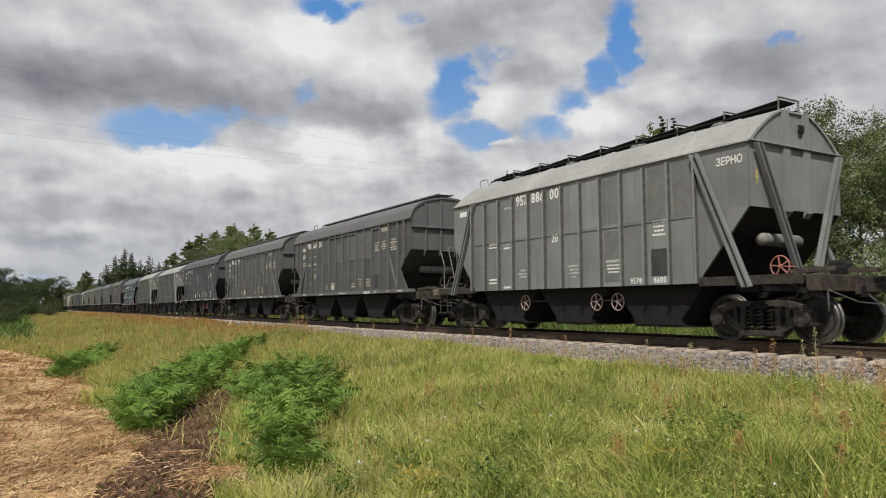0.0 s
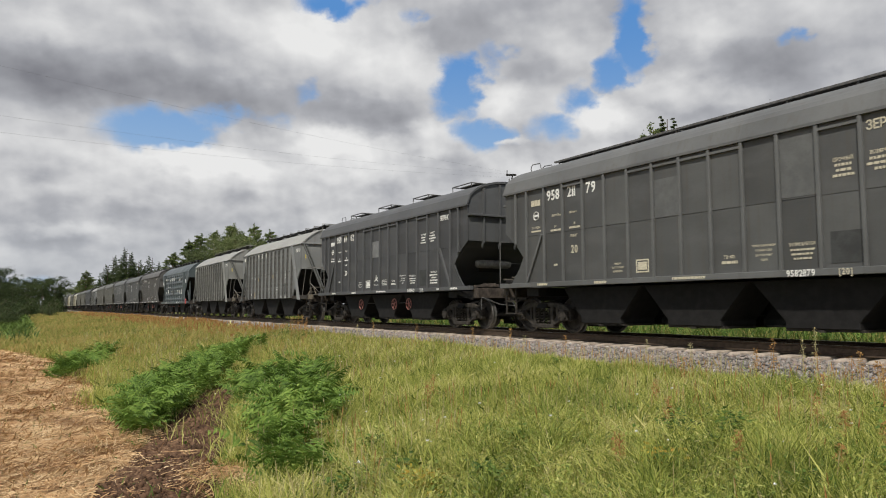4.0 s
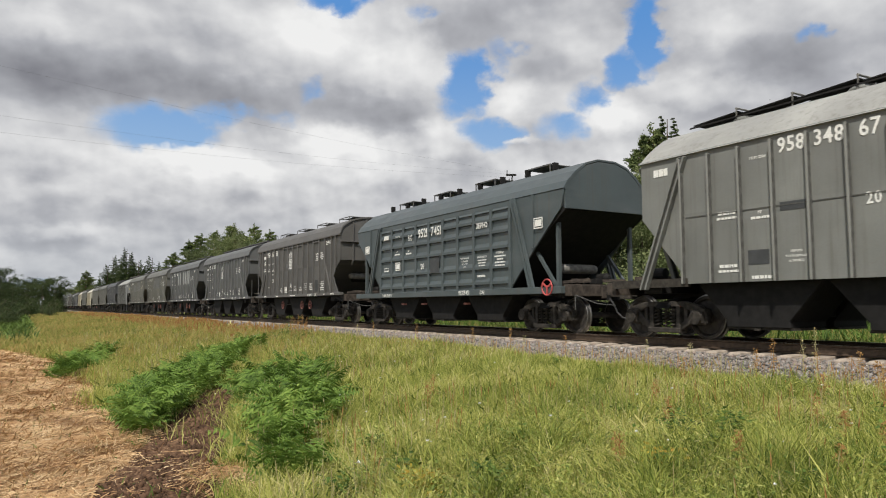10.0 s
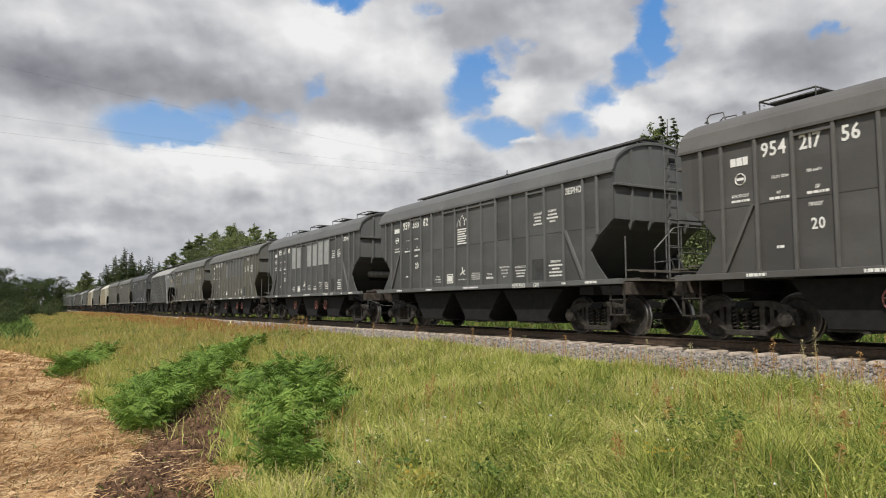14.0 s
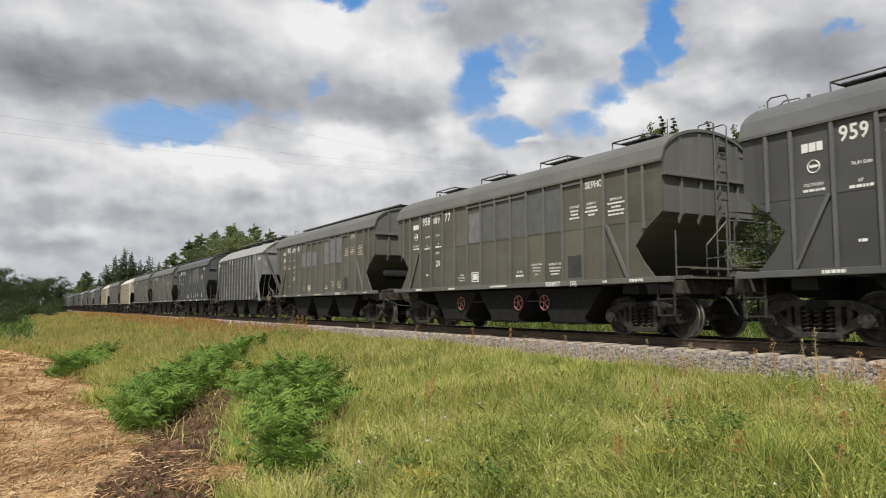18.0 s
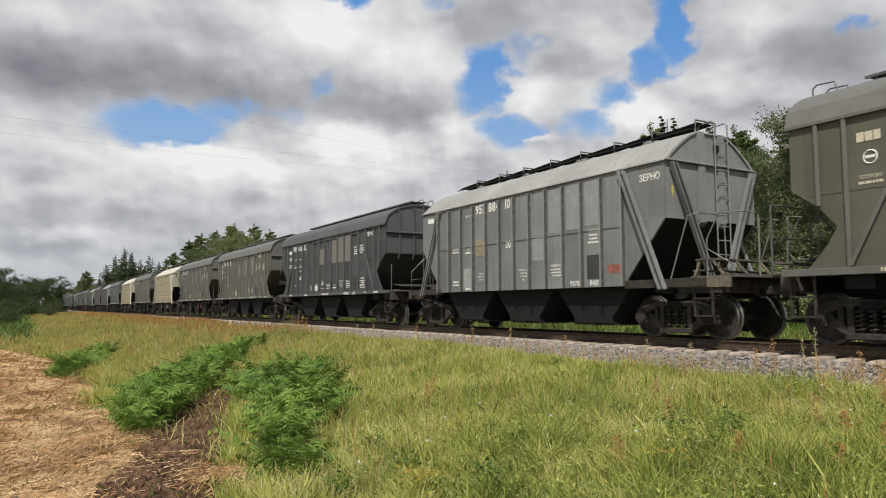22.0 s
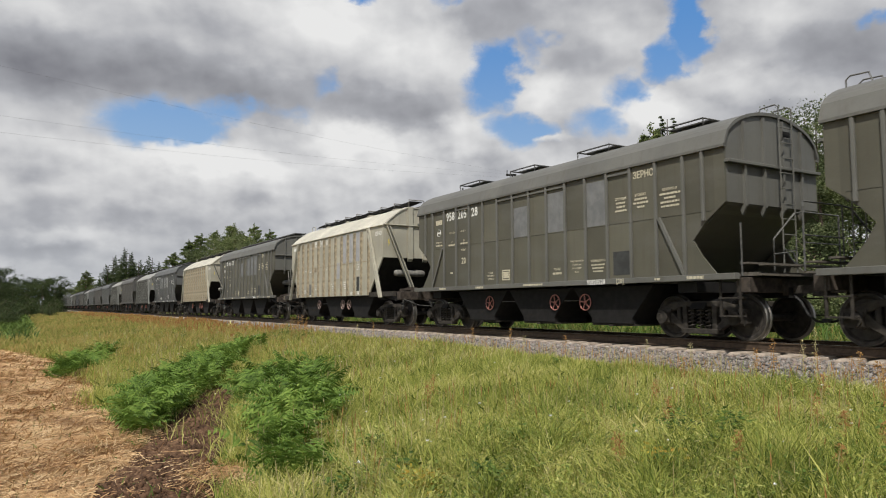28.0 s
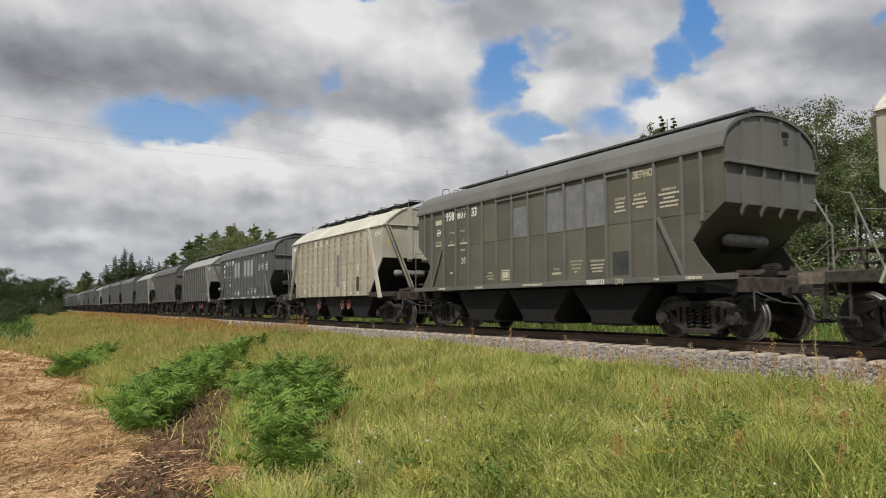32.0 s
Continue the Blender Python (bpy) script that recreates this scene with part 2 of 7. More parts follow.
# light wagons' roofs: sunlight on the sheets put into a paler paint
ROOF = {"grey": wagon_paint("bleached_grey_roof", (0.275, 0.275, 0.255), tone=0.04), "cream": wagon_paint("bleached_cream_roof", (0.50, 0.48, 0.40), rust=0.5, tone=0.04)}
ROOF["grey2"] = ROOF["grey"]
TRIM_PARTS = ("roof", "end_wall", "end_rib", "end_belt", "rib", "brace", "eave_rail", "side_sill", "ladder", "rung", "lintel_strip")
# near-black underframe and dark bogies: shade under the wagons put into colour
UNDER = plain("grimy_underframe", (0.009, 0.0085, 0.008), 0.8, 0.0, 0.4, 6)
BOGIE = plain("dusty_cast_steel", (0.040, 0.035, 0.029), 0.75, 0.1, 0.45, 9)
TREAD = plain("polished_wheel_tread", (0.24, 0.23, 0.21), 0.42, 1.0, 0.1, 20)
WHEEL = plain("wheel_steel", (0.045, 0.040, 0.035), 0.65, 0.2, 0.4, 8)
REDPAINT = plain("red_handwheel_paint", (0.38, 0.16, 0.13), 0.6, 0.0, 0.3, 25)
FADED_RED = plain("faded_handwheel_paint", (0.40, 0.29, 0.26), 0.7, 0.0, 0.3, 25)
LETTER = plain("white_lettering", (0.72, 0.72, 0.68), 0.7, 0.0, 0.12, 30)
LETTER_OLD = plain("yellowed_lettering", (0.52, 0.48, 0.36), 0.7, 0.0, 0.2, 30)
PATCH_L = plain("light_grey_touch_up", (0.165, 0.17, 0.17), 0.6, 0.0, 0.15, 4)
PATCH_D = plain("dark_grey_touch_up", (0.055, 0.058, 0.06), 0.6, 0.0, 0.15, 4)
FLASH = plain("yellow_sign_paint", (0.62, 0.50, 0.10), 0.6, 0.0, 0.1, 20)
PATCH_N = plain("new_grey_touch_up", (0.255, 0.26, 0.268), 0.6, 0.0, 0.1, 4)
PATCH_C = plain("pale_grey_touch_up", (0.35, 0.355, 0.37), 0.6, 0.0, 0.1, 4)
DUSTY = plain("dust_coated_steel", (0.135, 0.115, 0.085), 0.85, 0.0, 0.35, 9)
# shade inside ribs and braces put into dark paint; also colours weld seams
RIB_SHADE_SEAM = plain("grime_in_rib_channel", (0.085, 0.085, 0.078), 0.8, 0.0, 0.3, 9)
CREAM_SHADE_SEAM = plain("rusty_grime_on_cream", (0.33, 0.28, 0.20), 0.8, 0.0, 0.3, 9)
PATCH_D2 = plain("grey_touch_up", (0.105, 0.108, 0.106), 0.6, 0.0, 0.12, 4)
PATCH_D3 = plain("dull_grey_touch_up", (0.145, 0.146, 0.138), 0.6, 0.0, 0.12, 4)
PATCH_T = plain("tan_touch_up", (0.26, 0.22, 0.15), 0.7, 0.0, 0.2, 6)
PATCH_LR, t_, b_ = material("rust_run_touch_up", 0.65)
v_ = object_coord(t_)
c_ = mix_(t_, ramp_(t_, noise_(t_, scaled_(t_, v_, 3.0, 3.0, 0.8), 1.3, 6, 0.65), 0.56, 0.72), (0.165, 0.16, 0.145), (0.24, 0.15, 0.06))
t_.links.new(mix_(t_, ramp_(t_, noise_(t_, v_, 7.0, 5), 0.58, 0.72), c_, (0.16, 0.075, 0.025)), b_.inputs["Base Color"])
RUSTY = plain("rusty_steel", (0.052, 0.042, 0.034), 0.85, 0.0, 0.5, 6)
PATCH_W = plain("pale_touch_up", (0.30, 0.31, 0.30), 0.6, 0.0, 0.1, 4)
PATCH_R = plain("rusty_touch_up", (0.26, 0.10, 0.075), 0.7, 0.0, 0.3, 9)
HATCH_D = plain("dark_stencil_field", (0.045, 0.047, 0.046), 0.7, 0.0, 0.2, 5)
STEEL = plain("galvanised_steel", (0.11, 0.11, 0.105), 0.55, 0.3, 0.3, 12)
TANK = plain("tank_paint", (0.17, 0.165, 0.15), 0.6, 0.0, 0.3, 8)
HOSE = plain("rubber_hose", (0.02, 0.02, 0.02), 0.6, 0.0, 0.2, 20)
RAIL = plain("rail_steel", (0.085, 0.060, 0.042), 0.6, 0.35, 0.3, 10)
RAILTOP = plain("shiny_rail_head", (0.5, 0.48, 0.45), 0.3, 0.9, 0.1, 15)
CONCRETE = plain("concrete", (0.34, 0.285, 0.23), 0.9, 0.0, 0.25, 6)
PLANKS = plain("grey_board", (0.10, 0.09, 0.075), 0.85, 0.0, 0.3, 9)


# ---- mesh helpers ----
def box(bm, x0, x1, y0, y1, z0, z1):
    vs = [bm.verts.new((x, y, z)) for z in (z0, z1) for y in (y0, y1) for x in (x0, x1)]
    for f in ((0, 2, 3, 1), (4, 5, 7, 6), (0, 1, 5, 4), (2, 6, 7, 3), (0, 4, 6, 2), (1, 3, 7, 5)):
        bm.faces.new([vs[i] for i in f])
    return vs


def bar(bm, a, b, w, h, up=(0, 0, 1)):
    """A square bar from a to b."""
    a, b = Vector(a), Vector(b)
    d = (b - a).normalized()
    s = d.cross(Vector(up))
    if s.length < 1e-4:
        s = d.cross(Vector((1, 0, 0)))
    s.normalize()
    u = s.cross(d)
    vs = [bm.verts.new(p + s * i * w / 2 + u * j * h / 2) for p in (a, b) for i, j in ((-1, -1), (1, -1), (1, 1), (-1, 1))]
    for f in ((3, 2, 1, 0), (4, 5, 6, 7), (0, 1, 5, 4), (1, 2, 6, 5), (2, 3, 7, 6), (3, 0, 4, 7)):
        bm.faces.new([vs[i] for i in f])


def rod(bm, pts, r, n=6):
    """A round rod through the points."""
    pts = [Vector(p) for p in pts]
    rings = []
    for i, p in enumerate(pts):
        d = (pts[min(i + 1, len(pts) - 1)] - pts[max(i - 1, 0)]).normalized()
        s = d.cross(Vector((0, 0, 1)))
        if s.length < 1e-3:
            s = d.cross(Vector((0, 1, 0)))
        s.normalize()
        u = s.cross(d)
        rr = r[i] if isinstance(r, (list, tuple)) else r
        rings.append([bm.verts.new(p + (s * math.cos(k * math.tau / n) + u * math.sin(k * math.tau / n)) * rr) for k in range(n)])
    for a, b in zip(rings, rings[1:]):
        for k in range(n):
            bm.faces.new((a[k], a[(k + 1) % n], b[(k + 1) % n], b[k]))
    bm.faces.new(rings[0][::-1])
    bm.faces.new(rings[-1])


def prism(bm, outline, d0, d1, axis="y"):
    """An outline of two coordinates pulled along an axis."""
    def at(p, d):
        return {"y": (p[0], d, p[1]), "x": (d, p[0], p[1]), "z": (p[0], p[1], d)}[axis]
    a = [bm.verts.new(at(p, d0)) for p in outline]
    b = [bm.verts.new(at(p, d1)) for p in outline]
    k = len(outline)
    bm.faces.new(a)
    bm.faces.new(b[::-1])
    for i in range(k):
        bm.faces.new((a[i], b[i], b[(i + 1) % k], a[(i + 1) % k]))


def lathe(bm, profile, n=28, axis="y"):
    """(radius, offset) rows turned round an axis."""
    rings = []
    for r, o in profile:
        ring = []
        for k in range(n):
            c, s = r * math.cos(k * math.tau / n), r * math.sin(k * math.tau / n)
            ring.append(bm.verts.new({"y": (c, o, s), "x": (o, c, s), "z": (c, s, o)}[axis]))
        rings.append(ring)
    for a, b in zip(rings, rings[1:]):
        for k in range(n):
            bm.faces.new((a[k], a[(k + 1) % n], b[(k + 1) % n], b[k]))
    bm.faces.new(rings[0][::-1])
    bm.faces.new(rings[-1])


def ring_(bm, center, r, tube, n=20, m=6, axis="y"):
    loops = []
    for i in range(n):
        a = i * math.tau / n
        loop = []
        for j in range(m):
            b = j * math.tau / m
            q, o = r + tube * math.cos(b), tube * math.sin(b)
            p = {"y": (q * math.cos(a), o, q * math.sin(a)), "x": (o, q * math.cos(a), q * math.sin(a)),
                 "z": (q * math.cos(a), q * math.sin(a), o)}[axis]
            loop.append(bm.verts.new(Vector(center) + Vector(p)))
        loops.append(loop)
    for i in range(n):
        for j in range(m):
            bm.faces.new((loops[i][j], loops[(i + 1) % n][j], loops[(i + 1) % n][(j + 1) % m], loops[i][(j + 1) % m]))


def mesh_of(name, bm, mats, smooth=False, bevel=0.0):
    bmesh.ops.recalc_face_normals(bm, faces=bm.faces)
    if bevel:
        bmesh.ops.bevel(bm, geom=[e for e in bm.edges if e.is_manifold and e.calc_face_angle(0) > 0.6], offset=bevel,
                        segments=1, affect="EDGES")
    me = bpy.data.meshes.new(name)
    bm.to_mesh(me)
    bm.free()
    for mt in (mats if isinstance(mats, (list, tuple)) else [mats]):
        me.materials.append(mt)
    if smooth:
        me.shade_smooth()
    return me


FAR = set()      # small parts left out on wagons that never come near


def part(name, bm, mat, parent, label="", smooth=False, bevel=0.0, at=None):
    """One mesh object under a thing or a part; bm may be a bmesh or a ready mesh."""
    if name in FAR:
        if not isinstance(bm, bpy.types.Mesh):
            bm.free()
        return None
    me = bm if isinstance(bm, bpy.types.Mesh) else mesh_of(name, bm, mat, smooth, bevel)
    ob = new(name, me)
    ob.parent = parent
    if at is not None:
        ob.matrix_basis = at
    if label:
        ob["label"] = label
    return ob


def B():
    return bmesh.new()


def glyph_mesh(ch):
    """One flat letter of unit size in the x-z plane facing -y, and its width."""
    cu = bpy.data.curves.new("letter", "FONT")
    cu.body, cu.extrude, cu.resolution_u, cu.offset = ch, 0.006, 2, 0.018
    ob = bpy.data.objects.new("letter", cu)
    scene.collection.objects.link(ob)
    me = bpy.data.meshes.new_from_object(ob.evaluated_get(bpy.context.evaluated_depsgraph_get()))
    bpy.data.objects.remove(ob)
    me.transform(Matrix.Rotation(radians(90), 4, "X"))
    xs = [v.co.x for v in me.vertices]
    return me, min(xs), max(xs)


GLYPHS = {ch: glyph_mesh(ch) for ch in "0123456789[],/ЗЕРНОПСТИЯАУЧЫХЙВЛЮКГБМДЩЦЬкмчт"}


def text_mesh(name, words, size, mat, narrow=0.86):
    """Words put together from single letters, centred on the origin."""
    bm, x = B(), 0.0
    for ch in words:
        if ch == " ":
            x += 0.3
            continue
        me, lo, hi = GLYPHS[ch]
        k = len(bm.verts)
        bm.from_mesh(me)
        bm.verts.ensure_lookup_table()
        for v in bm.verts[k:]:
            v.co.x += x - lo
        x += hi - lo + 0.09
    for v in bm.verts:
        v.co = Vector(((v.co.x - x / 2) * size * narrow, v.co.y * size, (v.co.z - 0.36) * size))
    me = bpy.data.meshes.new(name)
    bm.to_mesh(me)
    bm.free()
    me.materials.append(mat)
    return me


# ---- wagons: built once for each kind in their own space (x along, near side at -y, rail head at z = 0) ----
def make_wheelset_mesh():
    bm = B()
    prof = [(0.06, -0.02), (0.13, -0.02), (0.14, 0.03), (0.36, 0.045), (0.40, 0.0), (0.458, 0.0), (0.475, 0.012),
            (0.480, 0.09), (0.505, 0.105), (0.505, 0.13), (0.455, 0.14), (0.40, 0.135), (0.36, 0.085), (0.14, 0.09), (0.10, 0.15)]
    lathe(bm, [(r, -0.82 + o) for r, o in prof], 32)
    lathe(bm, [(r, 0.82 - o) for r, o in prof], 32)
    lathe(bm, [(0.08, -1.0), (0.085, -0.6), (0.075, 0.0), (0.085, 0.6), (0.08, 1.0)], 12)
    # chalk and wear marks on the discs
    for a, r0, r1 in ((0.4, 0.2, 0.33), (2.3, 0.18, 0.34), (4.4, 0.22, 0.3)):
        for s in (-1, 1):
            c = Vector((math.cos(a), 0, math.sin(a)))
            bar(bm, c * r0 + Vector((0, s * 0.79, 0)), c * r1 + Vector((0, s * 0.785, 0)), 0.05, 0.008, (0, 1, 0))
    bmesh.ops.recalc_face_normals(bm, faces=bm.faces)
    for f in bm.faces:
        c = f.calc_center_median()
        if math.hypot(c.x, c.z) > 0.46:
            f.material_index = 1
    return mesh_of("wheelset", bm, [WHEEL, TREAD])


def make_side_frame_mesh():
    """Cast side frame of a bogie: top chord, columns, spring pan, jaws over the axle boxes."""
    bm = B()
    y0, y1 = -0.07, 0.07
    prism(bm, [(-1.12, 0.60), (-0.95, 0.72), (-0.55, 0.82), (0.55, 0.82), (0.95, 0.72), (1.12, 0.60), (0.78, 0.58), (0.50, 0.70), (-0.50, 0.70), (-0.78, 0.58)], y0, y1)
    for s in (-1, 1):
        prism(bm, [(s * 1.12, 0.62), (s * 1.16, 0.36), (s * 1.06, 0.30), (s * 1.05, 0.60)], y0, y1)
        prism(bm, [(s * 0.80, 0.62), (s * 0.84, 0.30), (s * 0.72, 0.34), (s * 0.40, 0.16), (s * 0.34, 0.26), (s * 0.66, 0.50)], y0, y1)
        box(bm, s * 0.38 - 0.06, s * 0.38 + 0.06, y0 * 1.2, y1 * 1.2, 0.22, 0.74)
        box(bm, s * 0.57 - 0.05, s * 0.57 + 0.05, y0 * 0.8, y1 * 0.8, 0.40, 0.74)
    box(bm, -0.46, 0.46, -0.12, 0.12, 0.13, 0.24)
    return mesh_of("side_frame", bm, BOGIE, bevel=0.012)


def make_axle_box_mesh():
    bm = B()
    box(bm, -0.15, 0.15, -0.14, 0.14, 0.36, 0.60)
    lathe(bm, [(0.145, -0.20), (0.15, -0.14), (0.15, 0.13)], 16)
    for v in bm.verts[8:]:
        v.co.z += 0.475
    bm2 = bm
    for k in range(4):
        a = k * math.pi / 2 + 0.6
        box(bm2, math.cos(a) * 0.1 - 0.018, math.cos(a) * 0.1 + 0.018, -0.215, -0.19, 0.475 + math.sin(a) * 0.1 - 0.018, 0.475 + math.sin(a) * 0.1 + 0.018)
    box(bm2, -0.19, 0.19, -0.1, 0.1, 0.58, 0.65)
    return mesh_of("axle_box", bm2, BOGIE)


def make_spring_mesh():
    bm = B()
    pts = [(0.075 * math.cos(i * math.tau / 10), 0.075 * math.sin(i * math.tau / 10), 0.24 + 0.40 * i / 50) for i in range(51)]
    rod(bm, pts, 0.017, 5)
    lathe(bm, [(0.03, 0.24), (0.03, 0.66)], 6, "z")
    return mesh_of("spring", bm, BOGIE)


WHEELSET, SIDE_FRAME, AXLE_BOX, SPRING = make_wheelset_mesh(), make_side_frame_mesh(), make_axle_box_mesh(), make_spring_mesh()
bm = B()
prism(bm, [(-1.2, 0.66), (1.2, 0.66), (1.1, 0.80), (0.4, 0.92), (-0.4, 0.92), (-1.1, 0.80)], -0.2, 0.2, "x")
lathe(bm, [(0.22, 0.9), (0.22, 1.0)], 14, "z")
BOLSTER = mesh_of("bolster", bm, UNDER, bevel=0.015)
bm = B()
for s in (-1, 1):
    bar(bm, (s * 0.40, -0.72, 0.42), (s * 0.40, 0.72, 0.42), 0.05, 0.06)
    for q in (-1, 1):
        prism(bm, [(s * 0.40, 0.28), (s * 0.44, 0.28), (s * 0.46, 0.62), (s * 0.42, 0.62)], q * 0.76 - 0.05, q * 0.76 + 0.05)
bar(bm, (-0.4, 0, 0.45), (0.4, 0, 0.50), 0.04, 0.04)
BRAKE_RIG = mesh_of("brake_rigging", bm, UNDER)


def add_bogie(thing, x):
    bm = B()
    bar(bm, (-0.3, -0.55, 0.74), (0.3, -0.55, 0.74), 0.08, 0.05)
    box(bm, -0.24, 0.24, -0.62, 0.62, 0.68, 0.76)
    bogie = part("bogie", bm, UNDER, thing, "dusty two-axle cast steel bogie", at=pose(x, 0, 0))
    for s in (-1, 1):
        flip = pose(0, s * 1.03, 0, 0, 0, 180 if s > 0 else 0)
        part("side_frame", SIDE_FRAME, None, bogie, at=flip)
        for a in (-0.925, 0.925):
            part("axle_box", AXLE_BOX, None, bogie, at=flip @ pose(a, 0, 0))
        for a in (-0.22, 0.0, 0.22):
            part("spring", SPRING, None, bogie, at=flip @ pose(a, -0.02, 0))
    part("bolster", BOLSTER, None, bogie)
    part("brake_rigging", BRAKE_RIG, None, bogie)
    for a in (-0.925, 0.925):
        part("wheelset", WHEELSET, None, bogie, "steel wheelset with a bright worn tread", at=pose(a, 0, 0.475))
    return bogie


bm = B()
box(bm, -0.62, -0.1, -0.09, 0.09, 0.96, 1.12)
prism(bm, [(-0.14, -0.15), (0.12, -0.16), (0.10, -0.04), (-0.02, 0.0), (0.0, 0.12), (0.15, 0.18), (0.12, 0.24), (-0.14, 0.16)], 0.90, 1.20, "z")
COUPLER = mesh_of("coupler", bm, BOGIE, bevel=0.01)
bm = B()
rod(bm, [(-0.45, -0.28, 0.92), (-0.32, -0.28, 0.80), (-0.2, -0.25, 0.55), (-0.08, -0.18, 0.42), (0.0, -0.1, 0.40), (0.02, -0.05, 0.42)], 0.027)
box(bm, -0.02, 0.10, -0.1, 0.0, 0.39, 0.46)
BRAKE_HOSE = mesh_of("brake_hose", bm, HOSE)
bm = B()
ring_(bm, (0, 0, 0), 0.20, 0.014, 22, 6)
for k in range(5):
    a = k * math.tau / 5 + 0.5
    bar(bm, (0, 0, 0), (0.2 * math.cos(a), 0, 0.2 * math.sin(a)), 0.022, 0.018, (0, 1, 0))
lathe(bm, [(0.03, -0.03), (0.03, 0.03)], 8)
rod(bm, [(0, 0.02, 0), (0, 0.5, 0)], 0.016, 6)
HANDWHEEL = mesh_of("gate_handwheel", bm, REDPAINT)
# chutes in near-black, the underside's shade painted in
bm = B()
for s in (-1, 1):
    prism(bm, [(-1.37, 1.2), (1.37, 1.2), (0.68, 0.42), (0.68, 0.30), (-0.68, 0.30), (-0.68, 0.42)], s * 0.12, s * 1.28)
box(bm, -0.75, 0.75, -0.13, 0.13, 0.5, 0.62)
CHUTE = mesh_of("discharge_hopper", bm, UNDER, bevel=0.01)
bm = B()
box(bm, -0.72, 0.72, -1.22, -0.2, 0.255, 0.30)
box(bm, -0.72, 0.72, 0.2, 1.22, 0.255, 0.30)
box(bm, -0.05, 0.05, -1.3, 1.3, 0.24, 0.28)
GATE = mesh_of("hopper_gate", bm, BOGIE)


def add_underframe(thing, wheels, at=(-2.30, 0.76, 1.94)):
    bm = B()
    box(bm, -6.75, 6.75, -0.24, 0.24, 0.88, 1.24)
    part("centre_sill", bm, UNDER, thing)
    for s in (-1, 1):
        turn = 0 if s > 0 else 180
        bm = B()
        box(bm, 6.42, 6.72, -1.42, 1.42, 0.98, 1.27)
        prism(bm, [(6.74, 0.92), (6.76, 1.25), (6.72, 1.25), (6.72, 0.92)], -0.4, 0.4)
        part("end_beam", bm, RUSTY, thing, bevel=0.01, at=pose(0, 0, 0, 0, 0, turn))
        bm = B()
        box(bm, 5.0, 5.5, -1.45, 1.45, 1.0, 1.22)
        part("body_bolster", bm, UNDER, thing, at=pose(0, 0, 0, 0, 0, turn))
        part("coupler", COUPLER, None, thing, "rusty automatic coupler", at=pose(s * 7.36, 0, 0, 0, 0, turn))
        part("brake_hose", BRAKE_HOSE, None, thing, at=pose(s * 7.34, 0, 0, 0, 0, turn))
        add_bogie(thing, s * 5.25)
    for x in (-2.8, 0.0, 2.8):
        part("discharge_hopper", CHUTE, None, thing, at=pose(x, 0, 0))
        part("hopper_gate", GATE, None, thing, at=pose(x, 0, 0))
    if wheels:
        for x in at:
            part("gate_handwheel", HANDWHEEL, None, thing, "red five-spoked discharge gate handwheel", at=pose(x, -1.32, 0.82))
        bm = B()
        rod(bm, [(-2.4, -1.25, 0.86), (1.9, -1.25, 0.86)], 0.012, 5)
        part("gate_rod", bm, STEEL, thing)
    bm = B()
    lathe(bm, [(0.02, -0.34), (0.16, -0.3), (0.17, 0.0), (0.16, 0.3), (0.02, 0.34)], 14, "x")
    for v in bm.verts:
        v.co += Vector((4.15, 0.75, 0.92))
    part("brake_cylinder", bm, UNDER, thing, smooth=True)


def add_ladder(thing, s, x, y, top, paint, loops=True):
    """Ladder up the end wall with hand loops above the roof; s: the end it stands at."""
    bm = B()
    for k in (-0.22, 0.22):
        pts = [(s * x, y + k, 1.35), (s * x, y + k, top)]
        if loops:
            pts += [(s * x, y + k, top + 0.28), (s * (x - 0.08), y + k, top + 0.34), (s * (x - 0.42), y + k, top + 0.32), (s * (x - 0.5), y + k, top + 0.05)]
        rod(bm, pts, 0.016, 6)
    ladder = part("ladder", bm, paint, thing, "steel ladder up the end wall")
    n = 10
    bm = B()
    bar(bm, (s * x, y - 0.22, 0), (s * x, y + 0.22, 0), 0.025, 0.02)
    rung = mesh_of("rung", bm, paint)
    for i in range(n):
        part("rung", rung, None, ladder, at=pose(0, 0, 1.55 + i * (top - 1.7) / (n - 1)))


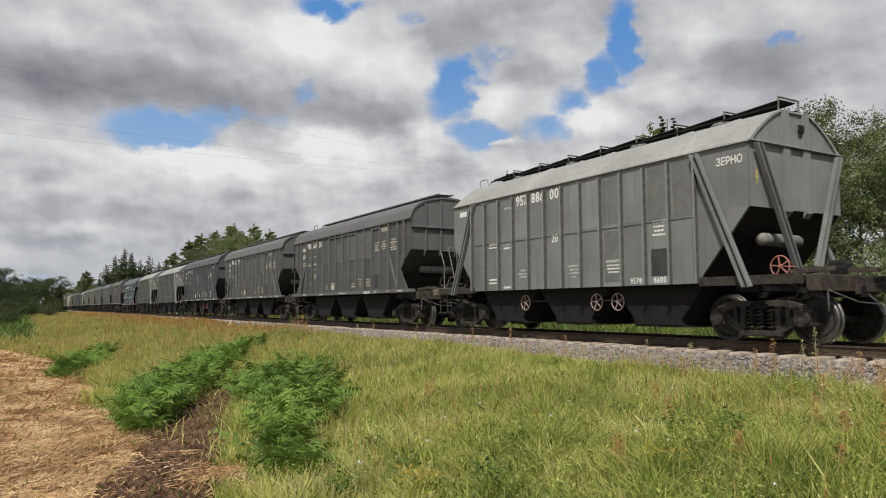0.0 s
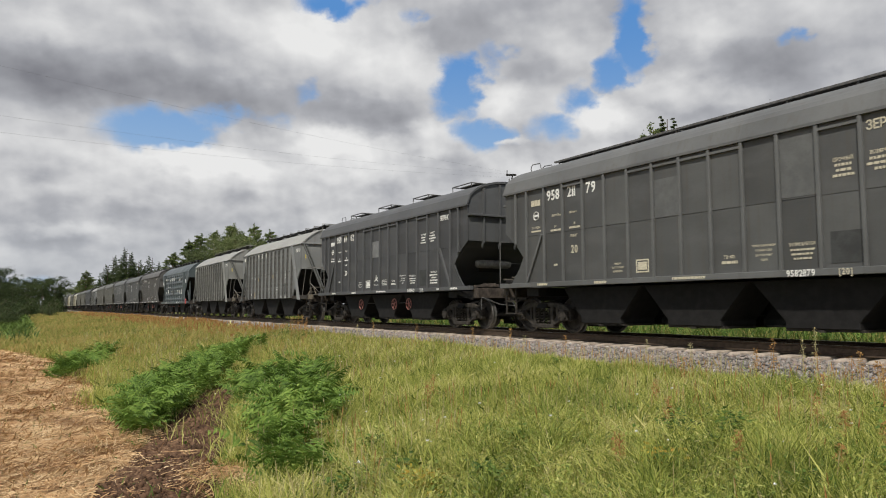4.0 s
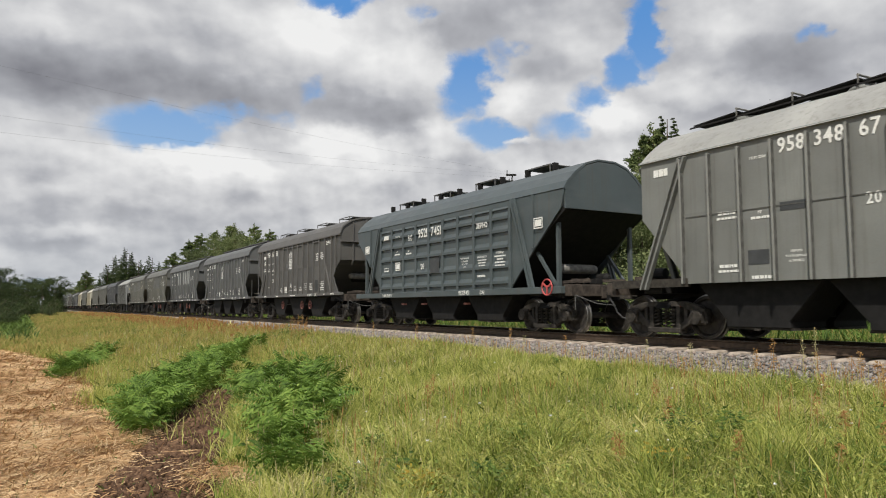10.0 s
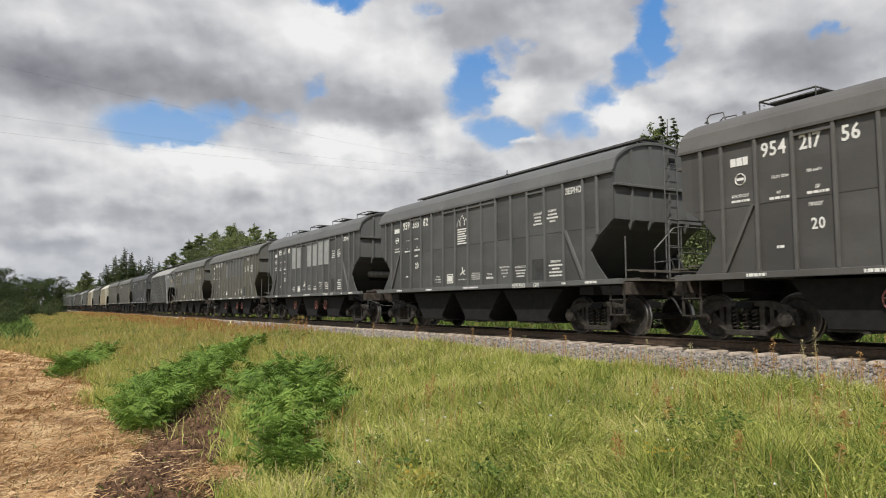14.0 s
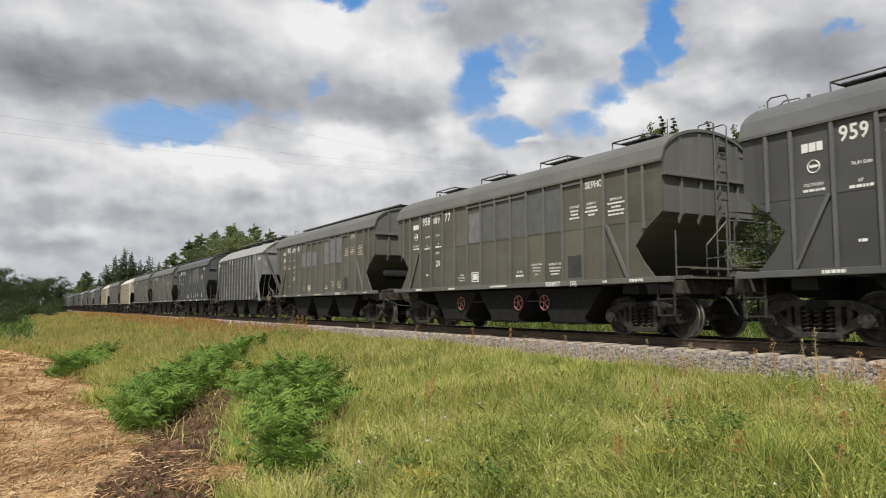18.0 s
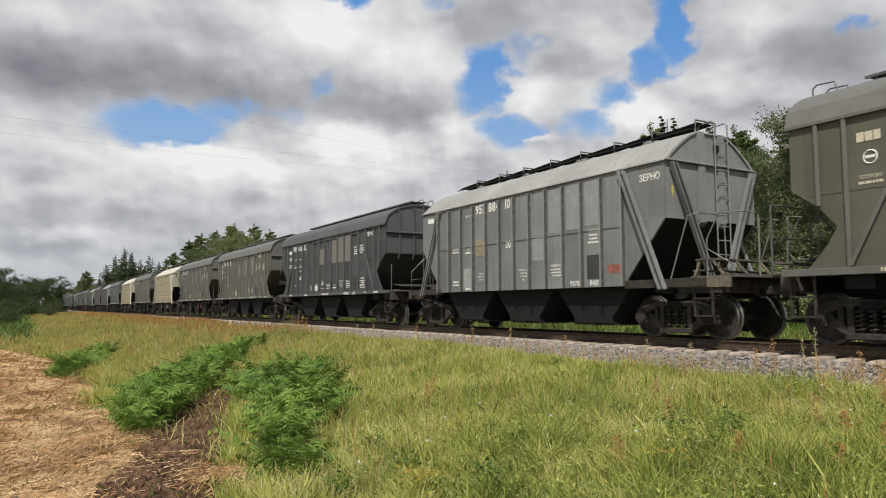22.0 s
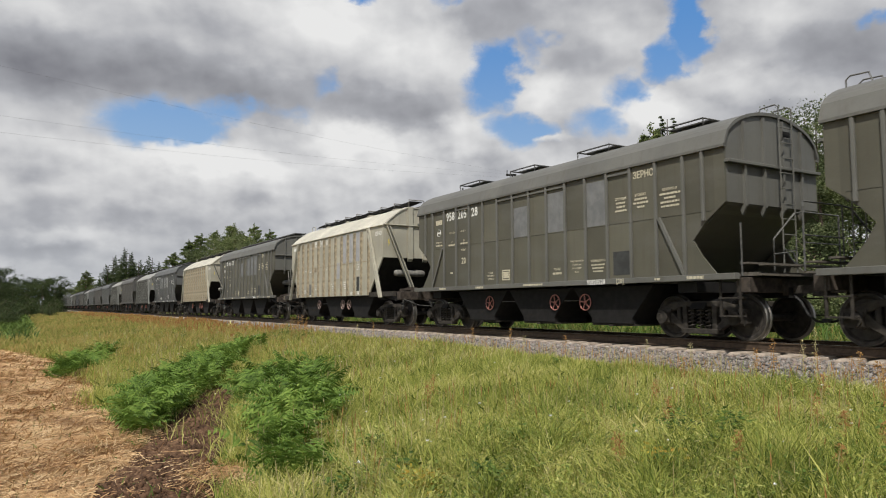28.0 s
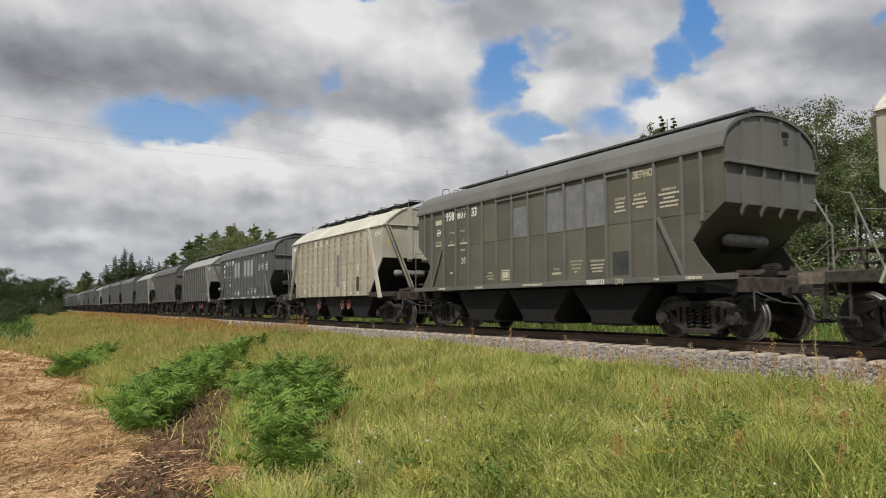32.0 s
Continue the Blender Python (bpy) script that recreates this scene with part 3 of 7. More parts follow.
def add_platform(thing, s, round_):
    """Brakeman's platform with railings and corner steps at one end."""
    bm = B()
    box(bm, 5.9, 6.95, -1.35, 1.35, 1.30, 1.34)
    plat = part("end_platform", bm, PLANKS, thing, "end platform of boards with steps and railings", at=pose(0, 0, 0, 0, 0, 0 if s > 0 else 180))
    bm = B()
    box(bm, 0, 0.20, -1.2, 1.2, 0, 0.035)
    board = mesh_of("board", bm, PLANKS)
    rows = ((6.05, 1.345), (6.3, 1.345), (6.55, 1.345), (6.78, 1.50), (6.35, 1.55)) if round_ else ((5.92, 1.68), (6.14, 1.68), (6.55, 1.345), (5.85, 1.45))
    for bx, bz in rows:
        part("board", board, None, plat, at=pose(bx, 0, bz))
    if not round_:
        for y in (-1.15, -0.4, 0.4, 1.15):
            bm = B()
            bar(bm, (5.95, y, 1.33), (5.95, y, 1.68), 0.05, 0.05)
            bar(bm, (6.62, y, 1.33), (6.30, y, 1.68), 0.04, 0.05)
            bar(bm, (6.0, y - 0.2, 1.33), (6.0, y, 1.66), 0.035, 0.035)
            part("deck_bracket", bm, DUSTY, plat)
        for y in (-1.43, 1.43):
            bm = B()
            box(bm, 5.55, 6.95, y - 0.03, y + 0.03, 1.10, 1.31)
            part("end_sill_plate", bm, DUSTY, plat, "dust-coated end sill")
    if round_:
        bm = B()
        rod(bm, [(6.55, -1.40, 1.3), (6.55, -1.40, 2.35)], 0.018, 6)
        part("grab_post", bm, STEEL, plat)
        bm = B()
        rod(bm, [(6.72, -0.62, 1.34), (6.72, -0.62, 2.05), (6.86, -0.12, 2.58), (6.9, 0.1, 2.62), (6.9, 1.36, 2.62), (6.9, 1.36, 1.34)], 0.02, 6)
        part("railing", bm, STEEL, plat)
        bm = B()
        rod(bm, [(6.9, 0.1, 1.34), (6.9, 0.1, 2.62)], 0.016, 6)
        part("railing_post", bm, STEEL, plat)
        bm = B()
        rod(bm, [(6.72, -0.62, 1.75), (6.86, -0.2, 1.8), (6.88, -0.1, 1.5)], 0.014, 6)
        part("hand_hold", bm, STEEL, plat)
        bm = B()
        rod(bm, [(6.9, 0.1, 2.0), (6.9, 1.36, 2.0)], 0.014, 6)
        part("lower_rail", bm, STEEL, plat)
    for q in (-1, 1):
        if not round_:
            bm = B()
            rod(bm, [(5.45, q * 1.44, 1.3), (5.75, q * 1.44, 2.1), (5.95, q * 1.44, 2.62), (6.15, q * 1.36, 2.68), (6.2, q * 0.6, 2.66), (6.2, q * 0.55, 1.3)], 0.017, 6)
            part("railing", bm, TANK, plat)
            bm = B()
            rod(bm, [(6.35, q * 1.36, 1.3), (6.35, q * 1.36, 2.1), (6.65, q * 1.34, 2.62), (6.95, q * 1.0, 2.64), (6.95, q * 0.5, 2.62), (6.95, q * 0.5, 1.3)], 0.017, 6)
            part("railing", bm, TANK, plat)
            bm = B()
            rod(bm, [(6.35, q * 1.36, 1.9), (6.95, q * 1.2, 1.5), (6.95, q * 0.9, 1.34)], 0.014, 6)
            part("hand_hold", bm, TANK, plat)
        bm = B()
        for bx in (6.05, 6.5):
            bar(bm, (bx, q * 1.42, 1.3), (bx, q * 1.42, 0.50), 0.03, 0.05)
        for bz in (0.50, 0.86):
            box(bm, 6.03, 6.52, q * 1.36 - 0.1, q * 1.36 + 0.1, bz, bz + 0.03)
        part("corner_step", bm, BOGIE, plat)


def add_plain_end(thing, s):
    """The other end: lower floor, a handbrake column and rods."""
    turn = 0 if s > 0 else 180
    bm = B()
    box(bm, 5.7, 6.5, -1.1, 1.1, 1.27, 1.30)
    bar(bm, (5.85, -1.0, 1.36), (6.5, -0.6, 1.42), 0.06, 0.08)
    bar(bm, (5.9, -0.6, 1.40), (6.7, 0.5, 1.40), 0.10, 0.08)
    box(bm, 5.95, 6.15, -0.75, -0.45, 1.34, 1.46)
    part("end_deck", bm, RUSTY, thing, at=pose(0, 0, 0, 0, 0, turn))
    bm = B()
    lathe(bm, [(0.03, -0.22), (0.12, -0.2), (0.13, 0.12), (0.05, 0.2)], 12, "x")
    for v in bm.verts:
        v.co += Vector((6.05, 0.35, 1.50))
    part("brake_valve", bm, UNDER, thing, at=pose(0, 0, 0, 0, 0, turn))
    bm = B()
    box(bm, 6.2, 6.42, -0.30, -0.05, 1.30, 1.46)
    part("gear_box", bm, UNDER, thing, bevel=0.02, at=pose(0, 0, 0, 0, 0, turn))
    bm = B()
    bar(bm, (5.5, -1.44, 1.18), (6.45, -1.44, 0.98), 0.06, 0.10)
    part("sill_bracket", bm, UNDER, thing, at=pose(0, 0, 0, 0, 0, turn))
    bm = B()
    rod(bm, [(6.75, -1.3, 1.0), (7.0, -0.8, 0.78), (7.12, -0.3, 0.74)], 0.014, 6)
    rod(bm, [(6.78, -1.35, 0.98), (6.78, -1.35, 0.62)], 0.014, 6)
    part("uncoupling_lever", bm, STEEL, thing, at=pose(0, 0, 0, 0, 0, turn))


def add_tank(thing, s, x, z, mat):
    bm = B()
    lathe(bm, [(0.03, -0.76), (0.11, -0.72), (0.135, -0.64), (0.135, 0.50), (0.11, 0.58), (0.03, 0.62)], 16)
    for v in bm.verts:
        v.co += Vector((x, -0.15, z))
    tank = part("air_reservoir", bm, mat, thing, "round air reservoir on the end slope", smooth=True, at=pose(0, 0, 0, 0, 0, 0 if s > 0 else 180))
    bm = B()
    bar(bm, (x - 0.25, -0.25, z - 0.2), (x, -0.25, z - 0.05), 0.9, 0.12)
    part("bracket", bm, UNDER, tank)


def arch(y, half=1.55, spring=3.95, rise=0.78):
    return spring + rise * math.sqrt(max(0.0, 1 - (y / half) ** 2))


def grain_hopper_round(ladder_end, walkway, paint):
    """Covered hopper with ribbed sides and an arched roof."""
    thing = new("grain_hopper_wagon")
    out = [(-6.34, 3.95), (6.34, 3.95), (6.34, 2.79), (5.84, 2.43), (5.52, 2.07), (5.72, 1.75), (6.07, 1.36),
           (-6.07, 1.36), (-5.72, 1.75), (-5.52, 2.07), (-5.84, 2.43), (-6.34, 2.79)]
    bm = B()
    box(bm, -0.035, 0.035, -0.06, 0.0, 1.36, 3.90)
    rib = mesh_of("rib", bm, paint, bevel=0.006)
    bm = B()
    box(bm, -0.035, 0.035, -0.06, 0.0, 2.45, 3.90)
    rib_short = mesh_of("rib", bm, paint, bevel=0.006)
    for s in (-1, 1):
        turn = pose(0, 0, 0, 0, 0, 0 if s < 0 else 180)
        bm = B()
        prism(bm, out, -1.55, -1.50)
        wall = part("side_wall", bm, paint, thing, at=turn)
        if s > 0:
            bm = B()
            for k in range(-7, 8):
                box(bm, k * 0.76 - 0.035, k * 0.76 + 0.035, -1.61, -1.55, 1.36, 3.90)
            tagged(part("rib_row", bm, paint, wall), kind="stuff")
        if s < 0:
            for k in range(-7, 8):
                part("rib", rib, None, wall, at=pose(k * 0.76, -1.55, 0))
            for k in (-5.82, 5.82):
                part("rib", rib_short, None, wall, at=pose(k, -1.55, 0))
            for k in (-1, 1):
                bm = B()
                bar(bm, (k * 4.64, -1.585, 2.64), (k * 5.30, -1.585, 1.38), 0.07, 0.06, (0, 1, 0))
                part("brace", bm, paint, wall)
            bm = B()
            box(bm, -6.0, 6.0, -1.558, -1.545, 2.645, 2.660)
            part("weld_seam", bm, paint, wall)
        bm = B()
        box(bm, -6.38, 6.38, -1.62, -1.54, 3.895, 3.945)
        part("eave_rail", bm, paint, thing, at=turn)
        if s < 0:
            for a, b in ((-3.8, -3.04), (-1.52, 1.52), (3.04, 3.8)):
                bm = B()
                box(bm, a, b, -1.60, -1.552, 3.78, 3.83)
                part("lintel_strip", bm, paint, wall)
        bm = B()
        box(bm, -6.55, 6.55, -1.625, -1.48, 1.235, 1.36)
        part("side_sill", bm, paint, thing, bevel=0.008, at=turn)
    n = 24
    for s in (-1, 1):
        turn = pose(0, 0, 0, 0, 0, 0 if s > 0 else 180)
        bm = B()
        prism(bm, [(-1.5, 2.79)] + [(y, arch(y) - 0.015) for y in (-1.5 + 3.0 * i / n for i in range(n + 1))] + [(1.5, 2.79)], 6.29, 6.34, "x")
        end = part("end_wall", bm, paint, thing, at=turn)
        for y in (-0.96, -0.32, 0.32, 0.96):
            bm = B()
            prism(bm, [(6.34, arch(y) - 0.06), (6.40, arch(y) - 0.08), (6.40, 2.74), (6.30, 2.55), (6.24, 2.72), (6.34, 2.79)], y - 0.03, y + 0.03)
            part("end_rib", bm, paint, end)
        bm = B()
        box(bm, 6.34, 6.45, -1.56, 1.56, 3.58, 3.65)
        part("end_belt", bm, paint, end, bevel=0.01)
        bm = B()
        prism(bm, [(6.33, 2.82), (6.29, 2.74), (4.35, 1.22), (4.25, 1.26), (6.20, 2.79)], -1.495, 1.495)
        part("end_slope", bm, paint, thing, at=turn)
        bm = B()
        box(bm, 6.405, 6.42, 0.30, 0.52, 4.30, 4.42)
        part("roof_vent_plate", bm, UNDER, end)
    bm = B()
    prof = [(-1.61 + 3.22 * i / 28) for i in range(29)]
    outer = [(y, arch(y, 1.61, 3.95, 0.82)) for y in prof]
    inner = [(y * 0.975, arch(y, 1.61, 3.93, 0.77)) for y in prof]
    prism(bm, outer + inner[::-1], -6.39, 6.39, "x")
    part("roof", bm, paint, thing, "arched sheet roof")
    if walkway == "full":
        bm = B()
        for y in (-0.30, 0.30):
            bar(bm, (-5.6, y, 4.90), (6.2, y, 4.90), 0.05, 0.05)
        run = part("roof_walkway", bm, STEEL, thing, "grated roof walkway")
        bm = B()
        box(bm, -0.02, 0.02, -0.27, 0.27, 4.885, 4.905)
        slat = mesh_of("slat", bm, STEEL)
        bm = B()
        rod(bm, [(0, -0.30, 4.68), (0, -0.30, 4.88), (0, 0.30, 4.88), (0, 0.30, 4.68)], 0.022, 4)
        stand = mesh_of("stanchion", bm, STEEL)
        bm = B()
        for i in range(150):
            box(bm, -5.55 + i * 0.078, -5.505 + i * 0.078, -0.27, 0.27, 4.885, 4.915)
        tagged(part("grating", bm, UNDER, run), kind="stuff")
        for i in range(9):
            part("stanchion", stand, None, run, at=pose(-5.4 + i * 1.42, 0, 0))
    else:
        bm = B()
        rod(bm, [(-0.6, -0.6, 4.60), (-0.6, -0.6, 4.90), (0.6, -0.6, 4.90), (0.6, -0.6, 4.60), (0.6, -0.6, 4.90), (0.6, 0.6, 4.90), (0.6, 0.6, 4.60),
                 (0.6, 0.6, 4.90), (-0.6, 0.6, 4.90), (-0.6, 0.6, 4.60), (-0.6, 0.6, 4.90), (-0.6, -0.6, 4.90)], 0.022, 4)
        step = mesh_of("hatch_platform", bm, STEEL)
        bm = B()
        prism(bm, [(-0.58, 4.90), (0.58, 4.90), (0.58, 4.925), (-0.58, 4.925)], -0.30, 0.30)
        tread = mesh_of("tread_board", bm, STEEL)
        bm = B()
        lathe(bm, [(0.34, 4.70), (0.34, 4.79), (0.30, 4.82), (0.05, 4.85)], 18, "z")
        hatch = mesh_of("loading_hatch", bm, paint)
        for x in (-4.5, -1.55, 1.55, 4.5):
            part("tread_board", tread, None, part("hatch_platform", step, None, thing, at=pose(x, 0, 0)))
            part("loading_hatch", hatch, None, thing, at=pose(x, 0, 0))
        bm = B()
        rod(bm, [(-5.9, 0, 4.7), (-5.9, 0, 4.98)], 0.035, 8)
        part("vent_pipe", bm, STEEL, thing)
    bm = B()
    box(bm, 3.20, 3.82, -1.556, -1.551, 1.44, 1.99)
    part("stencil_field", bm, HATCH_D, thing, "black square for inspection stencils")
    add_underframe(thing, walkway != "full")
    add_ladder(thing, ladder_end, 6.50, 0.25 * ladder_end, 4.62, paint)
    add_platform(thing, ladder_end, True)
    add_plain_end(thing, -ladder_end)
    add_tank(thing, -ladder_end, 5.80, 2.10, TANK)
    return thing


def grain_hopper_braced(ladder_end, paint):
    """Covered hopper with sloping roof sides, closely ribbed walls and diagonal braces at its ends."""
    thing = new("braced_grain_hopper_wagon")
    out = [(-5.42, 3.94), (5.42, 3.94), (5.42, 2.64), (4.28, 1.33), (4.28, 1.18), (-4.28, 1.18), (-4.28, 1.33), (-5.42, 2.64)]
    bm = B()
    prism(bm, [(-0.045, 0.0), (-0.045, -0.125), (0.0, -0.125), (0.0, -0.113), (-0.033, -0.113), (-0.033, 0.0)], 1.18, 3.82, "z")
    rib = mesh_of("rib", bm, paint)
    # dark strip on the rib web: the channel's shade as a colour
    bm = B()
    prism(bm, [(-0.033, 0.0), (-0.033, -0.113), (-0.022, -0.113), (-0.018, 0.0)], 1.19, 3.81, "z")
    channel = mesh_of("rib_channel", bm, RIB_SHADE_SEAM)
    for s in (-1, 1):
        turn = pose(0, 0, 0, 0, 0, 0 if s < 0 else 180)
        bm = B()
        prism(bm, out, -1.54, -1.49)
        wall = part("side_wall", bm, paint, thing, at=turn)
        if s > 0:
            bm = B()
            for k in range(-6, 7):
                box(bm, k * 0.705 - 0.04, k * 0.705 + 0.04, -1.60, -1.54, 1.18, 3.80)
            tagged(part("rib_row", bm, paint, wall), kind="stuff")
        if s < 0:
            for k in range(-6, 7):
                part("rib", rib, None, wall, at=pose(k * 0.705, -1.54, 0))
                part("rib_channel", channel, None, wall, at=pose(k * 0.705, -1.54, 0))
            bm = B()
            box(bm, -4.2, 4.2, -1.551, -1.538, 2.555, 2.575)
            part("weld_seam", bm, RIB_SHADE_SEAM, wall)
        for k in (-1, 1):
            bm = B()
            for d in (-0.07, 0.07):
                bar(bm, (k * (4.20 + d), -1.61, 3.86), (k * (5.36 + d), -1.61, 1.08), 0.045, 0.10, (0, 1, 0))
            brace = part("side_brace", bm, paint, thing, "twin-rail diagonal brace", at=turn)
            # web coloured dark for the shade between the two rails
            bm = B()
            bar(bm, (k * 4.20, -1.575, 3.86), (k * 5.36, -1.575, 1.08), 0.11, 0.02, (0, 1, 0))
            part("brace_web", bm, RIB_SHADE_SEAM, brace, "web between the rails with shade painted on")
            bm = B()
            box(bm, min(k * 4.2, k * 6.4), max(k * 4.2, k * 6.4), -1.56, -1.45, 1.12, 1.30)
            part("side_sill", bm, BOGIE, thing, at=turn)
    half = [(-1.54, 3.93), (-1.30, 4.16), (-1.02, 4.38), (-0.74, 4.56), (-0.46, 4.68)]
    ridge = half + [(-y, z) for y, z in half[::-1]]
    for s in (-1, 1):
        turn = pose(0, 0, 0, 0, 0, 0 if s > 0 else 180)
        bm = B()
        prism(bm, [(-1.49, 2.64)] + [(y * 0.97, z) for y, z in ridge] + [(1.49, 2.64)], 5.37, 5.42, "x")
        end = part("end_wall", bm, paint, thing, at=turn)
        bm = B()
        box(bm, 5.42, 5.50, -1.55, 1.55, 3.91, 3.95)
        part("end_belt", bm, paint, end, bevel=0.01)
        for y in (-0.34, 0.34):
            bm = B()
            prism(bm, [(5.42, 4.68), (5.47, 4.68), (5.47, 2.60), (5.38, 2.50), (5.42, 2.64)], y - 0.11, y + 0.11)
            part("end_rib", bm, paint, end)
        for y in (-1, 1):
            bm = B()
            for d in (-0.065, 0.065):
                bar(bm, (5.54, y * 1.36 + d, 3.86), (5.60, y * 0.27 + d, 1.30), 0.04, 0.10, (1, 0, 0))
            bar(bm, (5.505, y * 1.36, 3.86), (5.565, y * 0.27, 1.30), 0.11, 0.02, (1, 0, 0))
            # the middle bar gets the painted shade colour
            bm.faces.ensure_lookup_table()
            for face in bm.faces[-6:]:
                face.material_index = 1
            part("end_brace", mesh_of("end_brace", bm, [paint, RIB_SHADE_SEAM]), None, end, "twin-rail diagonal end brace")
        # end slope coloured near-black for its shade, not in the wagon's paint
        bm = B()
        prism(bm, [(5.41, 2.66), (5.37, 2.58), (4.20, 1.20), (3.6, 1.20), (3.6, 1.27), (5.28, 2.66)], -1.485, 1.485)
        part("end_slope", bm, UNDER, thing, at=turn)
        bm = B()
        box(bm, 5.475, 5.49, 0.05, 0.24, 4.28, 4.42)
        part("roof_vent_plate", bm, UNDER, end)
    bm = B()
    inner = [(y * 0.96, z - 0.04) for y, z in ridge]
    prism(bm, [(-1.60, 3.90)] + ridge + [(1.60, 3.90)] + inner[::-1], -5.46, 5.46, "x")
    part("roof", bm, paint, thing, "sloping sheet roof", bevel=0.004)
    bm = B()
    for y in (-0.36, 0.36):
        bar(bm, (-5.0, y, 4.80), (5.3, y, 4.80), 0.03, 0.03)
    run = part("roof_walkway", bm, UNDER, thing, "dark roof walkway of raised boards")
    bm = B()
    prism(bm, [(-0.58, 4.865), (0.60, 4.93), (0.60, 4.95), (-0.58, 4.885)], -0.27, 0.27)
    lift = mesh_of("walkway_board", bm, UNDER)
    bm = B()
    rod(bm, [(0.62, -0.34, 4.64), (0.62, -0.34, 4.99), (0.62, 0.34, 4.99), (0.62, 0.34, 4.64)], 0.025, 5)
    hoop = mesh_of("hoop", bm, TANK)
    for i in range(8):
        part("walkway_board", lift, None, run, at=pose(-4.4 + i * 1.3, 0, 0))
        part("hoop", hoop, None, run, at=pose(-4.4 + i * 1.3, 0, 0))
    bm = B()
    lathe(bm, [(0.30, 4.66), (0.30, 4.76), (0.24, 4.82)], 16, "z")
    hatch = mesh_of("loading_hatch", bm, paint)
    for x in (-3.75, -1.25, 1.25, 3.75):
        part("loading_hatch", hatch, None, thing, at=pose(x, 0, 0))
    bm = B()
    box(bm, 2.92, 3.44, -1.546, -1.541, 1.38, 1.97)
    part("stencil_field", bm, HATCH_D, thing, "black square for inspection stencils")
    bm = B()
    prism(bm, [(-1.30, 3.36), (-1.25, 3.36), (-1.265, 3.25), (-1.235, 3.25), (-1.29, 3.08), (-1.275, 3.20), (-1.305, 3.20)], 5.421, 5.425, "x")
    part("voltage_sign", bm, FLASH, thing, "small yellow lightning mark")
    add_underframe(thing, ladder_end < 0, (-1.95, 0.92, 1.64))
    add_ladder(thing, ladder_end, 5.62, 0.15 * ladder_end, 4.60, paint)
    add_platform(thing, ladder_end, False)
    add_plain_end(thing, -ladder_end)
    add_tank(thing, -ladder_end, 5.14, 2.05, TANK)
    return thing


def grain_hopper_panelled(paint):
    """Modern covered hopper with corrugated wall panels and a lapped roof."""
    thing = new("panelled_grain_hopper_wagon")
    out = [(-6.6, 3.80), (6.6, 3.80), (6.45, 3.30), (5.30, 2.28), (4.20, 1.22), (-4.20, 1.22), (-5.30, 2.28), (-6.45, 3.30)]
    cols = [(-3.82 + 0.947 * i) for i in range(9)]
    for s in (-1, 1):
        turn = pose(0, 0, 0, 0, 0, 0 if s < 0 else 180)
        bm = B()
        prism(bm, out, -1.50, -1.45)
        wall = part("side_wall", bm, paint, thing, at=turn)
        bm = B()
        out2 = [(-1.49, 1.25), (-1.503, 1.25)]
        for z in (1.40, 1.86, 2.44, 2.90, 3.28):
            out2 += [(-1.503, z - 0.03), (-1.56, z - 0.02), (-1.56, z + 0.06), (-1.503, z + 0.18)]
        out2 += [(-1.503, 3.54), (-1.55, 3.55), (-1.503, 3.62), (-1.49, 3.62)]
        prism(bm, out2, -0.40, 0.40, "x")
        panel = mesh_of("corrugated_panel", bm, paint)
        bm = B()
        box(bm, -0.06, 0.06, -1.56, -1.50, 1.24, 3.62)
        post = mesh_of("post", bm, paint)
        if s < 0:
            for c in cols:
                part("corrugated_panel", panel, None, wall, at=pose(c, 0, 0))
            for i in range(10):
                part("post", post, None, wall, at=pose(-4.29 + 0.947 * i, 0, 0))
        for k in (-1, 1):
            bm = B()
            for d in (-0.07, 0.07):
                bar(bm, (k * (4.38 + d), -1.56, 3.78), (k * (5.30 + d), -1.56, 1.06), 0.07, 0.08, (0, 1, 0))
            part("side_brace", bm, paint, thing, "twin-rail diagonal brace", at=turn)
            bm = B()
            box(bm, k * 5.28 - 0.04, k * 5.28 + 0.04, -1.55, -1.5, 2.32, 3.78)
            part("rib", bm, paint, wall)
        bm = B()
        box(bm, -6.5, 6.5, -1.60, -1.44, 1.05, 1.235)
        part("side_sill", bm, paint, thing, bevel=0.008, at=turn)
    half = [(-1.52, 3.78), (-1.38, 4.02), (-1.36, 4.02), (-1.12, 4.28), (-1.10, 4.28), (-0.78, 4.52), (-0.76, 4.52), (-0.30, 4.68)]
    ridge = [(y - 0.012 * (i % 2), z - 0.03 * (i % 2) + 0.015) for i, (y, z) in enumerate(half)]
    ridge = ridge + [(-y, z) for y, z in ridge[::-1]]
    bm = B()
    prism(bm, ridge + [(y * 0.96, z - 0.05) for y, z in ridge[::-1]], -6.6, 6.6, "x")
    part("roof", bm, paint, thing, "lapped sheet roof")
    for s in (-1, 1):
        turn = pose(0, 0, 0, 0, 0, 0 if s > 0 else 180)
        bm = B()
        hip = [(-1.45, 3.28), (-1.46, 3.76), (-1.31, 4.02), (-1.05, 4.25), (-0.72, 4.47), (-0.28, 4.60)]
        prism(bm, hip + [(-y, z) for y, z in hip[::-1]], 6.52, 6.59, "x")
        end = part("end_wall", bm, paint, thing, at=turn)
        bm = B()
        box(bm, 6.59, 6.65, -1.48, 1.48, 3.26, 3.34)
        part("end_belt", bm, paint, end)
        # slope under the end wall, its shade held in the dark colour
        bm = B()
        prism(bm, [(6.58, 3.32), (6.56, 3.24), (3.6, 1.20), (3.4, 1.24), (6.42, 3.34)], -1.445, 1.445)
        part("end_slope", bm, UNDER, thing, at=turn)
